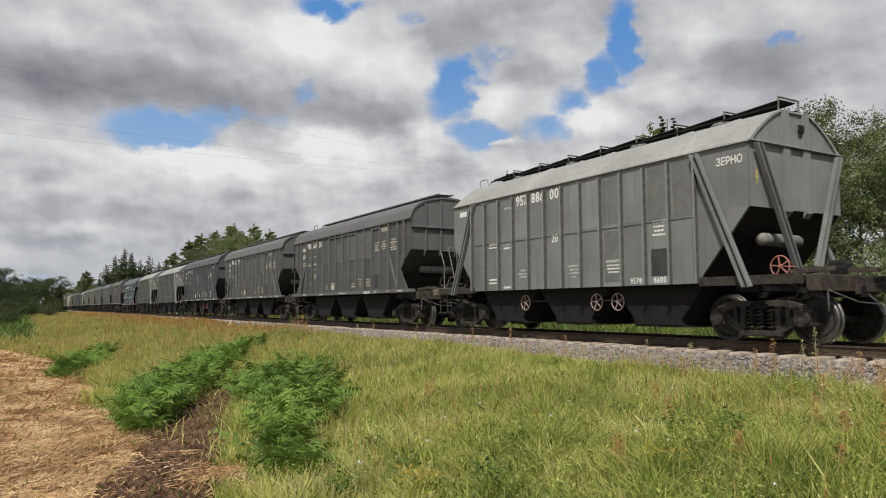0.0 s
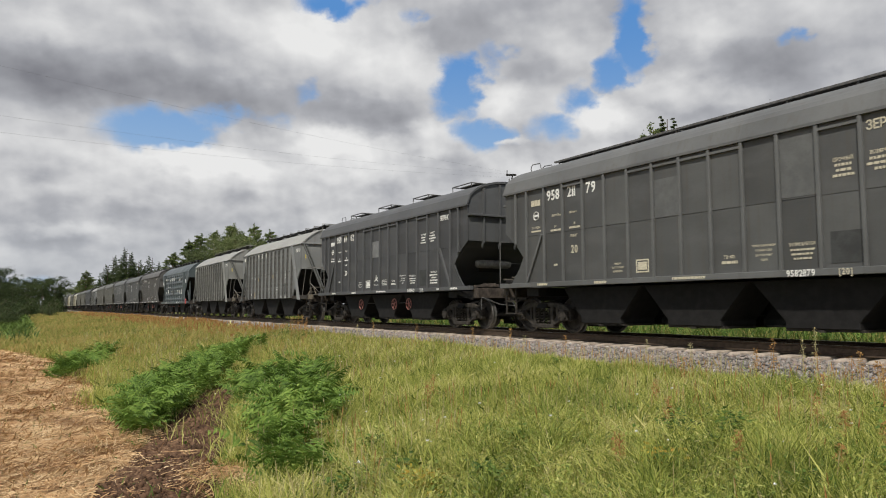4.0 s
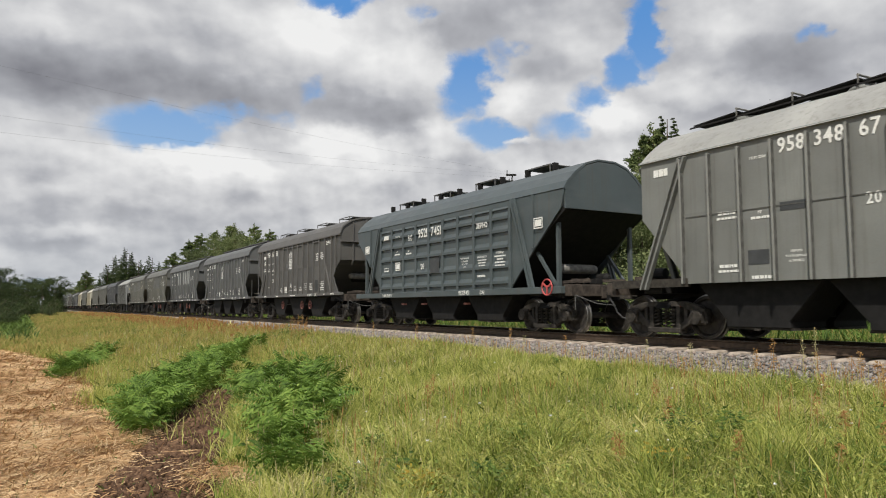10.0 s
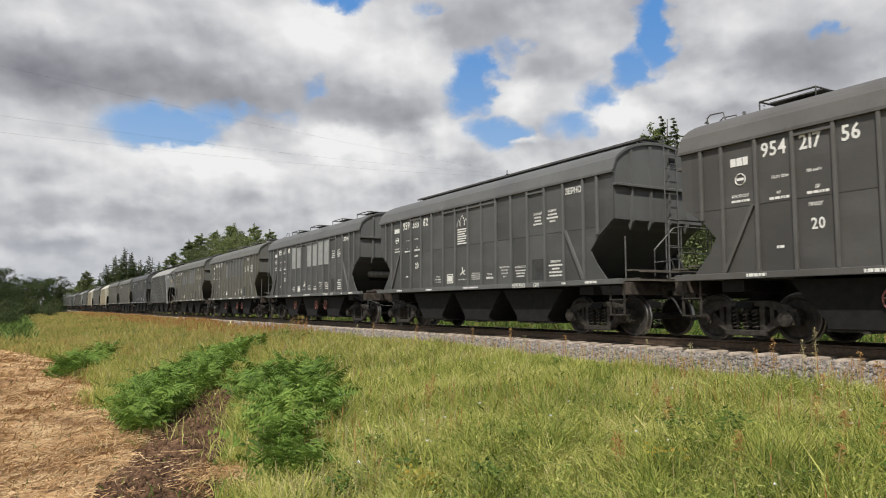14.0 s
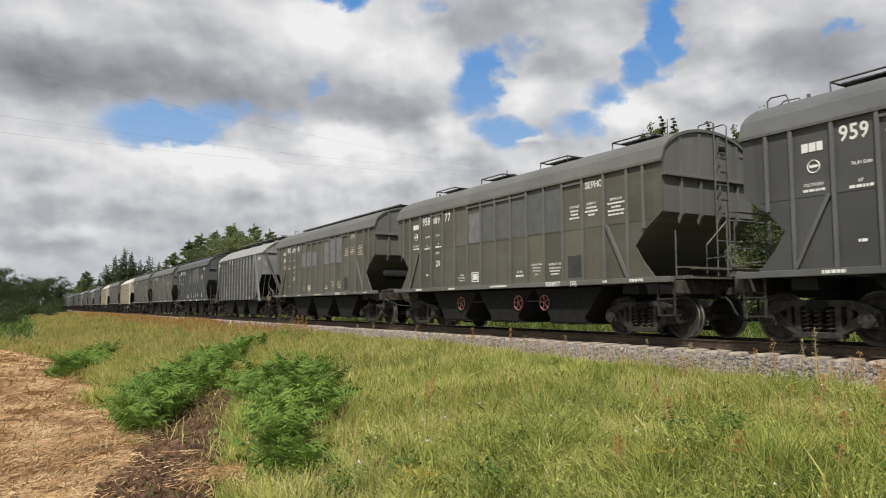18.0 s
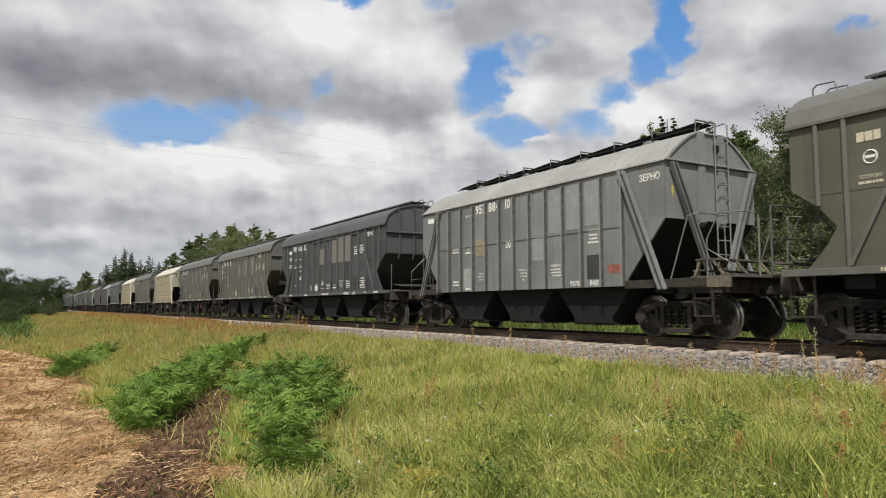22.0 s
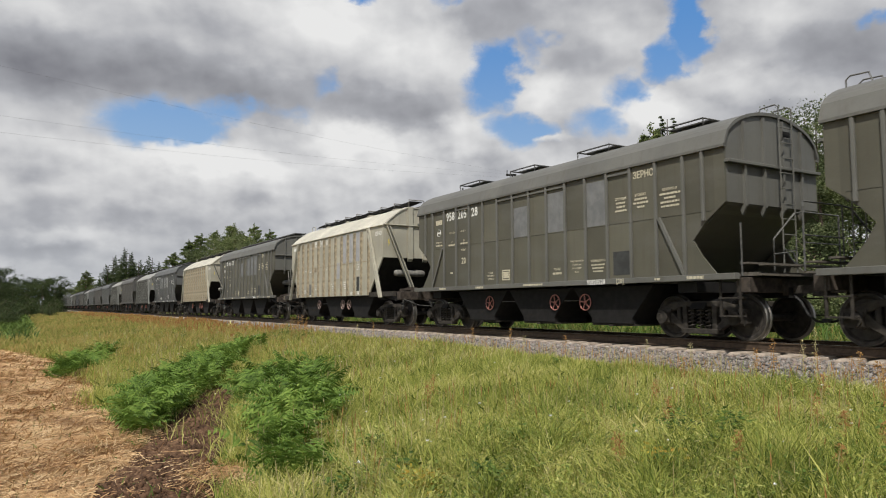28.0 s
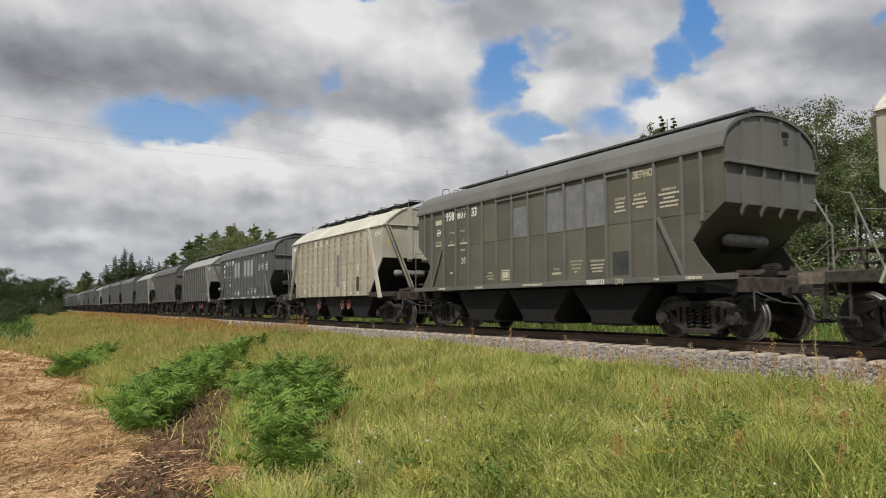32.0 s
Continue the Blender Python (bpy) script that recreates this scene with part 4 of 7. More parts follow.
        for y in (-1.3, 1.3):
            bm = B()
            bar(bm, (6.1, y, 2.95), (6.1, y, 1.2), 0.10, 0.10)
            bar(bm, (5.2, y, 2.2), (6.0, y, 1.25), 0.08, 0.08)
            part("end_post", bm, paint, end)
    bm = B()
    box(bm, -0.05, 0.05, -0.08, 0.08, 4.64, 4.86)
    clamp = mesh_of("hatch_clamp", bm, UNDER)
    for i in range(9):
        part("hatch_clamp", clamp, None, thing, at=pose(-5.4 + i * 1.3, -0.45, -0.02))
    bm = B()
    for y in (-0.45, 0.25):
        bar(bm, (-0.6, y, 4.84), (0.6, y, 4.84), 0.04, 0.04)
        for x in (-0.56, 0.56):
            bar(bm, (x, y, 4.6), (x, y, 4.84), 0.03, 0.03)
    box(bm, -0.6, 0.6, -0.44, 0.24, 4.83, 4.85)
    step = mesh_of("hatch_platform", bm, STEEL)
    for x in (-4.2, -1.4, 1.4, 4.2):
        part("hatch_platform", step, None, thing, at=pose(x, 0, 0))
    add_underframe(thing, False)
    add_plain_end(thing, 1)
    add_plain_end(thing, -1)
    add_tank(thing, 1, 5.6, 1.75, TANK)
    bm = B()
    ring_(bm, (0, 0, 0), 0.21, 0.02, 24, 6)
    for k in range(3):
        a = k * math.tau / 3 + 0.5
        bar(bm, (0, 0, 0), (0.22 * math.cos(a), 0, 0.22 * math.sin(a)), 0.05, 0.02, (0, 1, 0))
    rod(bm, [(0, 0, 0), (0, 0.4, 0)], 0.025, 6)
    part("handbrake_wheel", bm, plain("bright_red_paint", (0.42, 0.075, 0.07), 0.5, 0, 0.15, 20), thing, "bright red handbrake wheel", at=pose(5.98, -1.62, 1.22))
    bm = B()
    box(bm, -0.08, 0.08, -1.40, -1.25, 0.78, 0.84)
    cap = mesh_of("valve_cap", bm, REDPAINT)
    for x in (-2.7, -1.2, 1.6):
        part("valve_cap", cap, None, thing, "red valve cap", at=pose(x, 0, 0))
    return thing


# ---- ground ----
def smooth(a, b, v):
    k = min(1.0, max(0.0, (v - a) / (b - a)))
    return k * k * (3 - 2 * k)


def ground_z(x, y):
    """Height of the soil: field, low embankment, track bed, verge beyond."""
    z = -0.92 + 0.40 * smooth(1.2, 10.6, y) + 0.10 * smooth(1.4, 3.2, y)
    z -= 0.13 * smooth(TRACK_Y - 3.9, TRACK_Y - 2.6, y)
    z -= 0.12 * smooth(TRACK_Y + 2.5, TRACK_Y + 6, y)
    z += 0.05 * noise.noise((x * 0.35, y * 0.35, 0.0)) + 0.10 * noise.noise((x * 0.07, y * 0.09, 3.0)) * smooth(1, 4, abs(y - TRACK_Y))
    z += 0.6 * smooth(60, 160, abs(y)) * noise.noise((x * 0.01, y * 0.01, 7.0))
    z -= 0.5 * smooth(34, 60, -x) * smooth(3.0, -3.0, y)
    return z


def axis_steps(lo, hi, near_lo, near_hi, fine):
    v = [near_lo + fine * i for i in range(int((near_hi - near_lo) / fine) + 1)]
    step, p = fine, v[-1]
    while p < hi:
        step *= 1.35
        p += step
        v.append(p)
    step, p = fine, v[0]
    while p > lo:
        step *= 1.35
        p -= step
        v.insert(0, p)
    return v


def quick_mesh(name, verts, quads, mats, idx=None, smooth_=False):
    """A mesh from arrays of vertices and quads (or triangles)."""
    verts, quads = np.asarray(verts, dtype=np.float32), np.asarray(quads, dtype=np.int32)
    me = bpy.data.meshes.new(name)
    k = quads.shape[1]
    me.vertices.add(len(verts))
    me.vertices.foreach_set("co", verts.ravel())
    me.loops.add(quads.size)
    me.loops.foreach_set("vertex_index", quads.ravel())
    me.polygons.add(len(quads))
    me.polygons.foreach_set("loop_start", np.arange(0, quads.size, k, dtype=np.int32))
    if idx is not None:
        me.polygons.foreach_set("material_index", np.asarray(idx, dtype=np.int32))
    if smooth_:
        me.polygons.foreach_set("use_smooth", np.ones(len(quads), dtype=bool))
    me.update(calc_edges=True)
    for mt in (mats if isinstance(mats, (list, tuple)) else [mats]):
        me.materials.append(mt)
    return me


def ground_material():
    mat, t, b = material("earth_straw_and_turf", 0.95)
    v = world_coord(t)
    sep = t.nodes.new("ShaderNodeSeparateXYZ")
    t.links.new(v, sep.inputs[0])
    n1, n2, n3 = noise_(t, v, 0.45, 5), noise_(t, v, 3.0, 6), noise_(t, v, 24.0, 4)
    turf = mix_(t, ramp_(t, n2, 0.35, 0.7), (0.10, 0.13, 0.03), (0.20, 0.19, 0.06))
    straw = mix_(t, ramp_(t, n2, 0.35, 0.65), (0.22, 0.115, 0.05), (0.44, 0.285, 0.14))
    straw = mix_(t, m_(t, "MULTIPLY", ramp_(t, noise_(t, v, 1.1, 5, 0.6), 0.5, 0.62), 0.65), straw, (0.17, 0.085, 0.04))
    straw = mix_(t, m_(t, "MULTIPLY", ramp_(t, n3, 0.4, 0.7), 0.5), straw, (0.16, 0.105, 0.06))
    soil = mix_(t, ramp_(t, n3, 0.35, 0.7), (0.085, 0.046, 0.025), (0.19, 0.11, 0.06))
    edge = m_(t, "ADD", sep.outputs[1], m_(t, "MULTIPLY", m_(t, "SUBTRACT", n1, 0.5), 1.6))
    field = m_(t, "MULTIPLY", ramp_(t, edge, 1.65, 1.15), ramp_(t, m_(t, "SUBTRACT", sep.outputs[0], m_(t, "MULTIPLY", sep.outputs[1], 4.76)), -30.5, -28.0))
    c = mix_(t, field, turf, straw)
    # turned earth climbing the bank between the ferns
    line = m_(t, "ADD", m_(t, "ADD", sep.outputs[1], m_(t, "MULTIPLY", sep.outputs[0], 0.32)), 1.144)
    line = m_(t, "ADD", line, m_(t, "MULTIPLY", m_(t, "SUBTRACT", n2, 0.5), 0.7))
    bare = m_(t, "MULTIPLY", ramp_(t, m_(t, "ABSOLUTE", line), 0.60, 0.30), ramp_(t, sep.outputs[0], -14.5, -11.5))
    c = mix_(t, bare, c, soil)
    t.links.new(c, b.inputs["Base Color"])
    bump_(t, b, m_(t, "ADD", n2, n3), 0.8, 0.06)
    return mat


xs, ys = axis_steps(-3500, 3500, -70, 14, 0.4), axis_steps(-3500, 3500, -6, 30, 0.3)
gv = [(x, y, ground_z(x, y)) for y in ys for x in xs]
nx = len(xs)
gq = [(j * nx + i, j * nx + i + 1, (j + 1) * nx + i + 1, (j + 1) * nx + i) for j in range(len(ys) - 1) for i in range(nx - 1)]
ground = new("ground", quick_mesh("ground", gv, gq, ground_material(), smooth_=True))
tagged(ground, "straw-strewn field rising to a grassy railway embankment", "ground", kind="structure")

# ---- track ----
track = tagged(new("railway_track"), "single railway track on grey ballast with concrete sleepers", "railway track", kind="structure")
track.matrix_basis = pose(0, TRACK_Y, 0)
RAIL_SHAPE = [(-0.036, 0.0), (0.036, 0.0), (0.036, -0.03), (0.01, -0.045), (0.01, -0.15), (0.07, -0.165), (0.07, -0.178),
              (-0.07, -0.178), (-0.07, -0.165), (-0.01, -0.15), (-0.01, -0.045), (-0.036, -0.03)]
for s in (-1, 1):
    bm = B()
    prism(bm, [(s * 0.796 + y, z) for y, z in RAIL_SHAPE], -900, 260, "x")
    bmesh.ops.recalc_face_normals(bm, faces=bm.faces)
    for f in bm.faces:
        if f.normal.z > 0.9 and f.calc_center_median().z > -0.01:
            f.material_index = 1
    part("rail", mesh_of("rail", bm, [RAIL, RAILTOP]), None, track, "rust-brown rail with a shiny running surface")


def ballast_material():
    mat, t, b = material("crushed_stone", 0.95)
    v = world_coord(t)
    vo = t.nodes.new("ShaderNodeTexVoronoi")
    t.links.new(v, vo.inputs["Vector"])
    vo.inputs["Scale"].default_value = 17.0
    hsv = t.nodes.new("ShaderNodeSeparateColor")
    t.links.new(vo.outputs["Color"], hsv.inputs[0])
    c = mix_(t, hsv.outputs[0], (0.22, 0.195, 0.17), (0.50, 0.46, 0.41))
    c = mix_(t, m_(t, "MULTIPLY", ramp_(t, hsv.outputs[1], 0.75, 0.8), 0.7), c, (0.30, 0.19, 0.15))
    # near-black towards cell edges: shade in the stone gaps painted in
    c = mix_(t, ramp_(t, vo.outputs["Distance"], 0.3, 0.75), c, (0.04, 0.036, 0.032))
    t.links.new(c, b.inputs["Base Color"])
    bump_(t, b, m_(t, "SUBTRACT", 1.0, vo.outputs["Distance"]), 1.0, 0.05)
    return mat


def island_material(name, colors, rough=0.9, scale=0.6, warm=None, trans=0.0):
    """Colours that change from piece to piece and in drifts over the place."""
    mat, t, b = material(name, rough, 0.0, 0.2)
    isl = t.nodes.new("ShaderNodeNewGeometry")
    n = noise_(t, isl.outputs["Position"], scale, 4)
    mixv = m_(t, "ADD", m_(t, "MULTIPLY", isl.outputs["Random Per Island"], 0.75), m_(t, "MULTIPLY", m_(t, "SUBTRACT", n, 0.5), 1.6), clamp=True)
    r = t.nodes.new("ShaderNodeValToRGB")
    put(t, r.inputs[0], mixv)
    els = r.color_ramp.elements
    els[0].color, els[1].color = (*colors[0], 1), (*colors[-1], 1)
    for i, c in enumerate(colors[1:-1]):
        e = els.new((i + 1) / (len(colors) - 1))
        e.color = (*c, 1)
    t.links.new(r.outputs[0], b.inputs["Base Color"])
    if trans:
        tr = t.nodes.new("ShaderNodeBsdfTranslucent")
        t.links.new(r.outputs[0], tr.inputs["Color"])
        mx = t.nodes.new("ShaderNodeMixShader")
        mx.inputs[0].default_value = trans
        t.links.new(b.outputs[0], mx.inputs[1])
        t.links.new(tr.outputs[0], mx.inputs[2])
        t.links.new(mx.outputs[0], t.nodes["Material Output"].inputs["Surface"])
    return mat


BED = [(-2.95, -0.52), (-2.25, -0.365), (-1.40, -0.272), (1.40, -0.272), (1.85, -0.33), (2.95, -0.74)]
bx = [-900 + 20 * i for i in range(40)] + [-100 + 0.5 * i for i in range(260)] + [30 + 20 * i for i in range(12)]
bed_v, bed_q, cols_n = [], [], 15
for x in bx:
    for j in range(cols_n):
        y = -2.95 + 5.9 * j / (cols_n - 1)
        z = np.interp(y, [p[0] for p in BED], [p[1] for p in BED])
        y2 = y + 0.12 * noise.noise((x * 0.7, y, 1.0)) if abs(y) < 2.9 else y
        bed_v.append((x, y2, z + 0.03 * noise.noise((x * 1.3, y * 2.0, 5.0))))
for i in range(len(bx) - 1):
    for j in range(cols_n - 1):
        a = i * cols_n + j
        bed_q.append((a, a + cols_n, a + cols_n + 1, a + 1))
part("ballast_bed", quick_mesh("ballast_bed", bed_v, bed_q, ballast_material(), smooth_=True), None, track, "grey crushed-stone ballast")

rng = np.random.default_rng(5)


def stones(count, x0, x1):
    x = rng.uniform(x0, x1, count)
    y = np.where(rng.random(count) < 0.75, rng.uniform(-2.95, -0.9, count), rng.uniform(-0.9, 1.6, count))
    z = np.interp(y, [p[0] for p in BED], [p[1] for p in BED]) + rng.uniform(-0.015, 0.022, count)
    base = np.array([(1, 0, 0), (-1, 0, 0), (0, 1, 0), (0, -1, 0), (0, 0, 0.8), (0, 0, -0.8)], float)
    tri = np.array([(0, 2, 4), (2, 1, 4), (1, 3, 4), (3, 0, 4), (2, 0, 5), (1, 2, 5), (3, 1, 5), (0, 3, 5)])
    size = rng.uniform(0.022, 0.05, (count, 1, 1)) * rng.uniform(0.7, 1.3, (count, 6, 1))
    ang = rng.uniform(0, math.tau, count)
    ca, sa = np.cos(ang), np.sin(ang)
    rot = np.zeros((count, 3, 3))
    rot[:, 0, 0], rot[:, 0, 1], rot[:, 1, 0], rot[:, 1, 1], rot[:, 2, 2] = ca, -sa, sa, ca, 1
    tilt = rng.uniform(-0.7, 0.7, count)
    ct, st = np.cos(tilt), np.sin(tilt)
    rt = np.zeros((count, 3, 3))
    rt[:, 0, 0], rt[:, 1, 1], rt[:, 1, 2], rt[:, 2, 1], rt[:, 2, 2] = 1, ct, -st, st, ct
    pts = np.einsum("nij,njk->nik", base[None] * size, np.transpose(rot @ rt, (0, 2, 1))) + np.stack([x, y, z], 1)[:, None]
    faces = tri[None] + (np.arange(count) * 6)[:, None, None]
    return pts.reshape(-1, 3), faces.reshape(-1, 3)


STONE = island_material("ballast_stone", [(0.12, 0.11, 0.10), (0.26, 0.245, 0.225), (0.24, 0.185, 0.155), (0.42, 0.40, 0.37)], scale=2.0)
tagged(part("ballast_stones", quick_mesh("ballast_stones", *stones(34000, -50, 3), STONE), None, track, "loose grey ballast stones"), kind="stuff")

bm = B()
prism(bm, [(-1.35, -0.33), (-1.35, -0.235), (-1.28, -0.205), (-0.55, -0.185), (-0.2, -0.215), (0.2, -0.215), (0.55, -0.185), (1.28, -0.205), (1.35, -0.235), (1.35, -0.33)], -0.135, 0.135, "x")
SLEEPER = mesh_of("sleeper", bm, CONCRETE, bevel=0.012)
bm = B()
for i in range(700):
    x = -130 - i * 0.543
    prism(bm, [(-1.35, -0.33), (-1.30, -0.2), (1.30, -0.2), (1.35, -0.33)], x - 0.13, x + 0.13, "x")
tagged(part("sleeper_run", bm, CONCRETE, track), kind="stuff")


# ---- the train ----
def bars_mesh(name, lines, mat, seed):
    """A block of unreadable stencilled lines: dashes of their size."""
    r = random.Random(seed)
    bm = B()
    for z, w, h in lines:
        x = -w / 2
        while x < w / 2:
            k = min(r.uniform(0.09, 0.13), w / 2 - x)
            box(bm, x, x + k, -0.003, 0.003, z - h / 2, z + h / 2)
            x += k + 0.018
    return mesh_of(name, bm, mat)


def frame_mesh(w, h, t, mat):
    bm = B()
    for x0, x1, z0, z1 in ((-w, w, h - t, h), (-w, w, -h, -h + t), (-w, -w + t, -h + t, h - t), (w - t, w, -h + t, h - t)):
        box(bm, x0, x1, -0.003, 0.003, z0, z1)
    box(bm, -w + 2 * t, w - 2 * t, -0.003, 0.003, -h + 2 * t, h - 2 * t)
    return mesh_of("inspection_panel", bm, mat)


def block_mesh(name, lines, mat, seed):
    """Stencilled lines: words where they can be read, dashes where not. Lines: (z, word or width, height)."""
    r = random.Random(seed)
    bm = B()
    for z, what, h in lines:
        if isinstance(what, str):
            me = text_mesh("line", what, h * 1.38, mat)
            me.transform(Matrix.Translation((0, 0, z)))
            bm.from_mesh(me)
            bpy.data.meshes.remove(me)
            continue
        x = -what / 2
        while x < what / 2:
            k = min(r.uniform(0.03, 0.10), what / 2 - x)
            box(bm, x, x + k, -0.002, 0.002, z - h / 2, z + h / 2)
            x += k + 0.018
    me = bpy.data.meshes.new(name)
    bm.to_mesh(me)
    bm.free()
    me.materials.append(mat)
    return me


BLOCKS = {}
for tone, mt in (("white", LETTER), ("old", LETTER_OLD)):
    def st(*lines):
        return block_mesh("stencil_text", lines, mt, len(lines))
    BLOCKS[tone] = {
        "built": st((0.05, "ПОСТРОЕН", 0.055), (-0.05, 0.40, 0.045)), "load": st((0.0, "76,0т 120м", 0.06)), "speed": st((0.0, "120 км/ч", 0.06)),
        "repair": st((0.05, "КР", 0.055), (-0.05, 0.40, 0.05)), "repair2": st((0.05, "ДР", 0.055), (-0.05, 0.40, 0.05)), "run": st((0.0, "ПРОБЕГ", 0.06)),
        "unload": st((0.09, "РЕВИЗИЯ", 0.042), (0.0, "РАЗГРУЗОЧНЫХ", 0.042), (-0.09, "УСТРОЙСТВ", 0.042)), "place": st((0.0, "МЕСТО УСТАНОВКИ", 0.036)),
        "rules": st((0.10, 0.42, 0.022), (0.04, 0.5, 0.022), (-0.02, 0.48, 0.022), (-0.08, 0.46, 0.022)), "service": st((0.06, "ТО 482", 0.062), (-0.05, 0.36, 0.055)),
        "open": st((0.13, "ПЕРЕД РАЗГРУЗКОЙ", 0.04), (0.04, "ОТКРЫТЬ ОБА", 0.04), (-0.05, "ЗАГРУЗОЧНЫХ", 0.04), (-0.14, "ЛЮКА", 0.04)),
        "forbid": st((0.12, "ЗАПРЕЩАЕТСЯ", 0.055), (0.02, 0.46, 0.035), (-0.06, 0.42, 0.035), (-0.14, 0.34, 0.035)),
        "urgent": st((0.16, "СРОЧНЫЙ", 0.06), (0.06, 0.30, 0.045), (-0.03, 0.26, 0.045), (-0.12, 0.38, 0.045)),
        "return": st((0.16, "ВОЗВРАТ", 0.06), (0.06, 0.36, 0.045), (-0.03, 0.46, 0.045), (-0.12, 0.22, 0.045)),
        "assigned": st((0.17, "ПРИПИСАН", 0.06), (0.07, 0.56, 0.045), (-0.02, 0.30, 0.045), (-0.11, 0.52, 0.045), (-0.20, 0.50, 0.04)),
        "grain": text_mesh("cargo_word", "ЗЕРНО", 0.22, mt), "twenty": text_mesh("load_figure", "20", 0.28, mt), "code": text_mesh("code_figure", "[20]", 0.15, mt),
        "four": st((0.17, 0.42, 0.055), (0.06, 0.5, 0.04), (-0.04, 0.5, 0.04), (-0.14, 0.42, 0.04)), "three": st((0.09, 0.44, 0.05), (0.0, 0.46, 0.035), (-0.08, 0.34, 0.035)),
        "two": st((0.05, 0.40, 0.06), (-0.05, 0.46, 0.045)), "one": st((0.0, 0.42, 0.06)), "short": st((0.0, 0.16, 0.05)), "long": st((0.0, 0.85, 0.05)),
        "mark": bars_mesh("company_mark", [(0.0, 0.40, 0.16)], mt, 6), "frame": frame_mesh(0.19, 0.15, 0.03, mt),
    }
bm = B()
ring_(bm, (0, 0, 0), 0.11, 0.012, 20, 4)
box(bm, -0.08, 0.08, -0.003, 0.003, -0.02, 0.03)
EMBLEM = mesh_of("round_emblem", bm, LETTER)
# leasing panel: three outlined domes over dashes
bm = B()
for cx, cz, k in ((0.0, 0.36, 1.0), (-0.21, 0.28, 0.7), (0.21, 0.28, 0.7)):
    rod(bm, [(cx - 0.14 * k, 0, cz - 0.16 * k), (cx - 0.12 * k, 0, cz), (cx, 0, cz + 0.16 * k), (cx + 0.12 * k, 0, cz), (cx + 0.14 * k, 0, cz - 0.16 * k)], 0.008, 4)
for k in range(7):
    box(bm, -0.28, 0.28 - 0.05 * (k % 3), -0.003, 0.003, 0.05 - k * 0.075, 0.09 - k * 0.075)
LEASE_SIGN = mesh_of("leasing_sign", bm, LETTER)
bm = B()
for a in (90, 210, 330, 20):
    bar(bm, (0, 0, 0), (0.16 * math.cos(radians(a)), 0, 0.16 * math.sin(radians(a))), 0.035, 0.006, (0, 1, 0))
JACK_SIGN = mesh_of("jacking_sign", bm, LETTER)

ROUND_MARKS = [("mark", -4.93, 3.52), ("built", -4.93, 2.80), ("load", -4.08, 3.11), ("repair", -4.11, 2.76), ("speed", -3.42, 3.12),
               ("repair2", -3.37, 2.77), ("run", -3.41, 2.51), ("twenty", -3.38, 2.17), ("short", -4.12, 1.80), ("unload", -1.89, 1.62), ("frame", -1.12, 1.62),
               ("service", 1.16, 1.62), ("open", 1.92, 1.72), ("forbid", 2.68, 1.70)]
# older wagons carry the cargo word in one bay, newer ones in the next
OLD_MARKS = [("grain", 4.20, 3.70), ("urgent", 3.48, 3.06), ("return", 4.10, 3.08), ("assigned", 4.94, 3.08)]
NEW_MARKS = [("grain", 4.94, 3.66), ("urgent", 3.48, 3.06), ("return", 4.10, 3.08), ("assigned", 4.20, 1.72), ("place", -0.36, 1.57), ("rules", 0.40, 1.64)]
ROUND_SILL = [("code", 3.48, 1.298), ("long", 0.2, 1.30), ("one", -4.6, 1.30), ("one", -2.4, 1.29), ("one", 5.6, 1.30), ("short", 4.6, 1.30)]
BRACED_MARKS = [("mark", -4.85, 3.63), ("grain", 5.02, 3.60), ("twenty", -0.36, 2.50), ("two", -3.20, 2.50), ("repair", -2.46, 2.44),
                ("unload", -1.76, 1.62), ("two", -3.2, 1.45), ("open", 0.36, 1.60), ("forbid", 1.76, 1.66), ("urgent", 3.17, 2.40), ("load", -2.47, 3.55),
                ("one", -2.47, 1.26)]
PANEL_MARKS = [("mark", -3.75, 3.34), ("load", -2.82, 3.32), ("repair", -2.84, 2.70), ("repair2", -1.92, 2.68), ("built", -3.73, 2.12),
               ("frame", -2.78, 2.20), ("grain", 2.83, 3.18), ("twenty", -0.89, 2.12), ("open", 1.86, 2.10), ("forbid", 2.83, 2.10), ("assigned", 3.77, 2.12),
               ("one", 2.79, 1.64), ("frame", 5.57, 2.97), ("frame", -5.49, 2.99)]


def mark(wagon, name, mesh, x, y, z):
    part(name, mesh, None, wagon, at=pose(x, y, z))


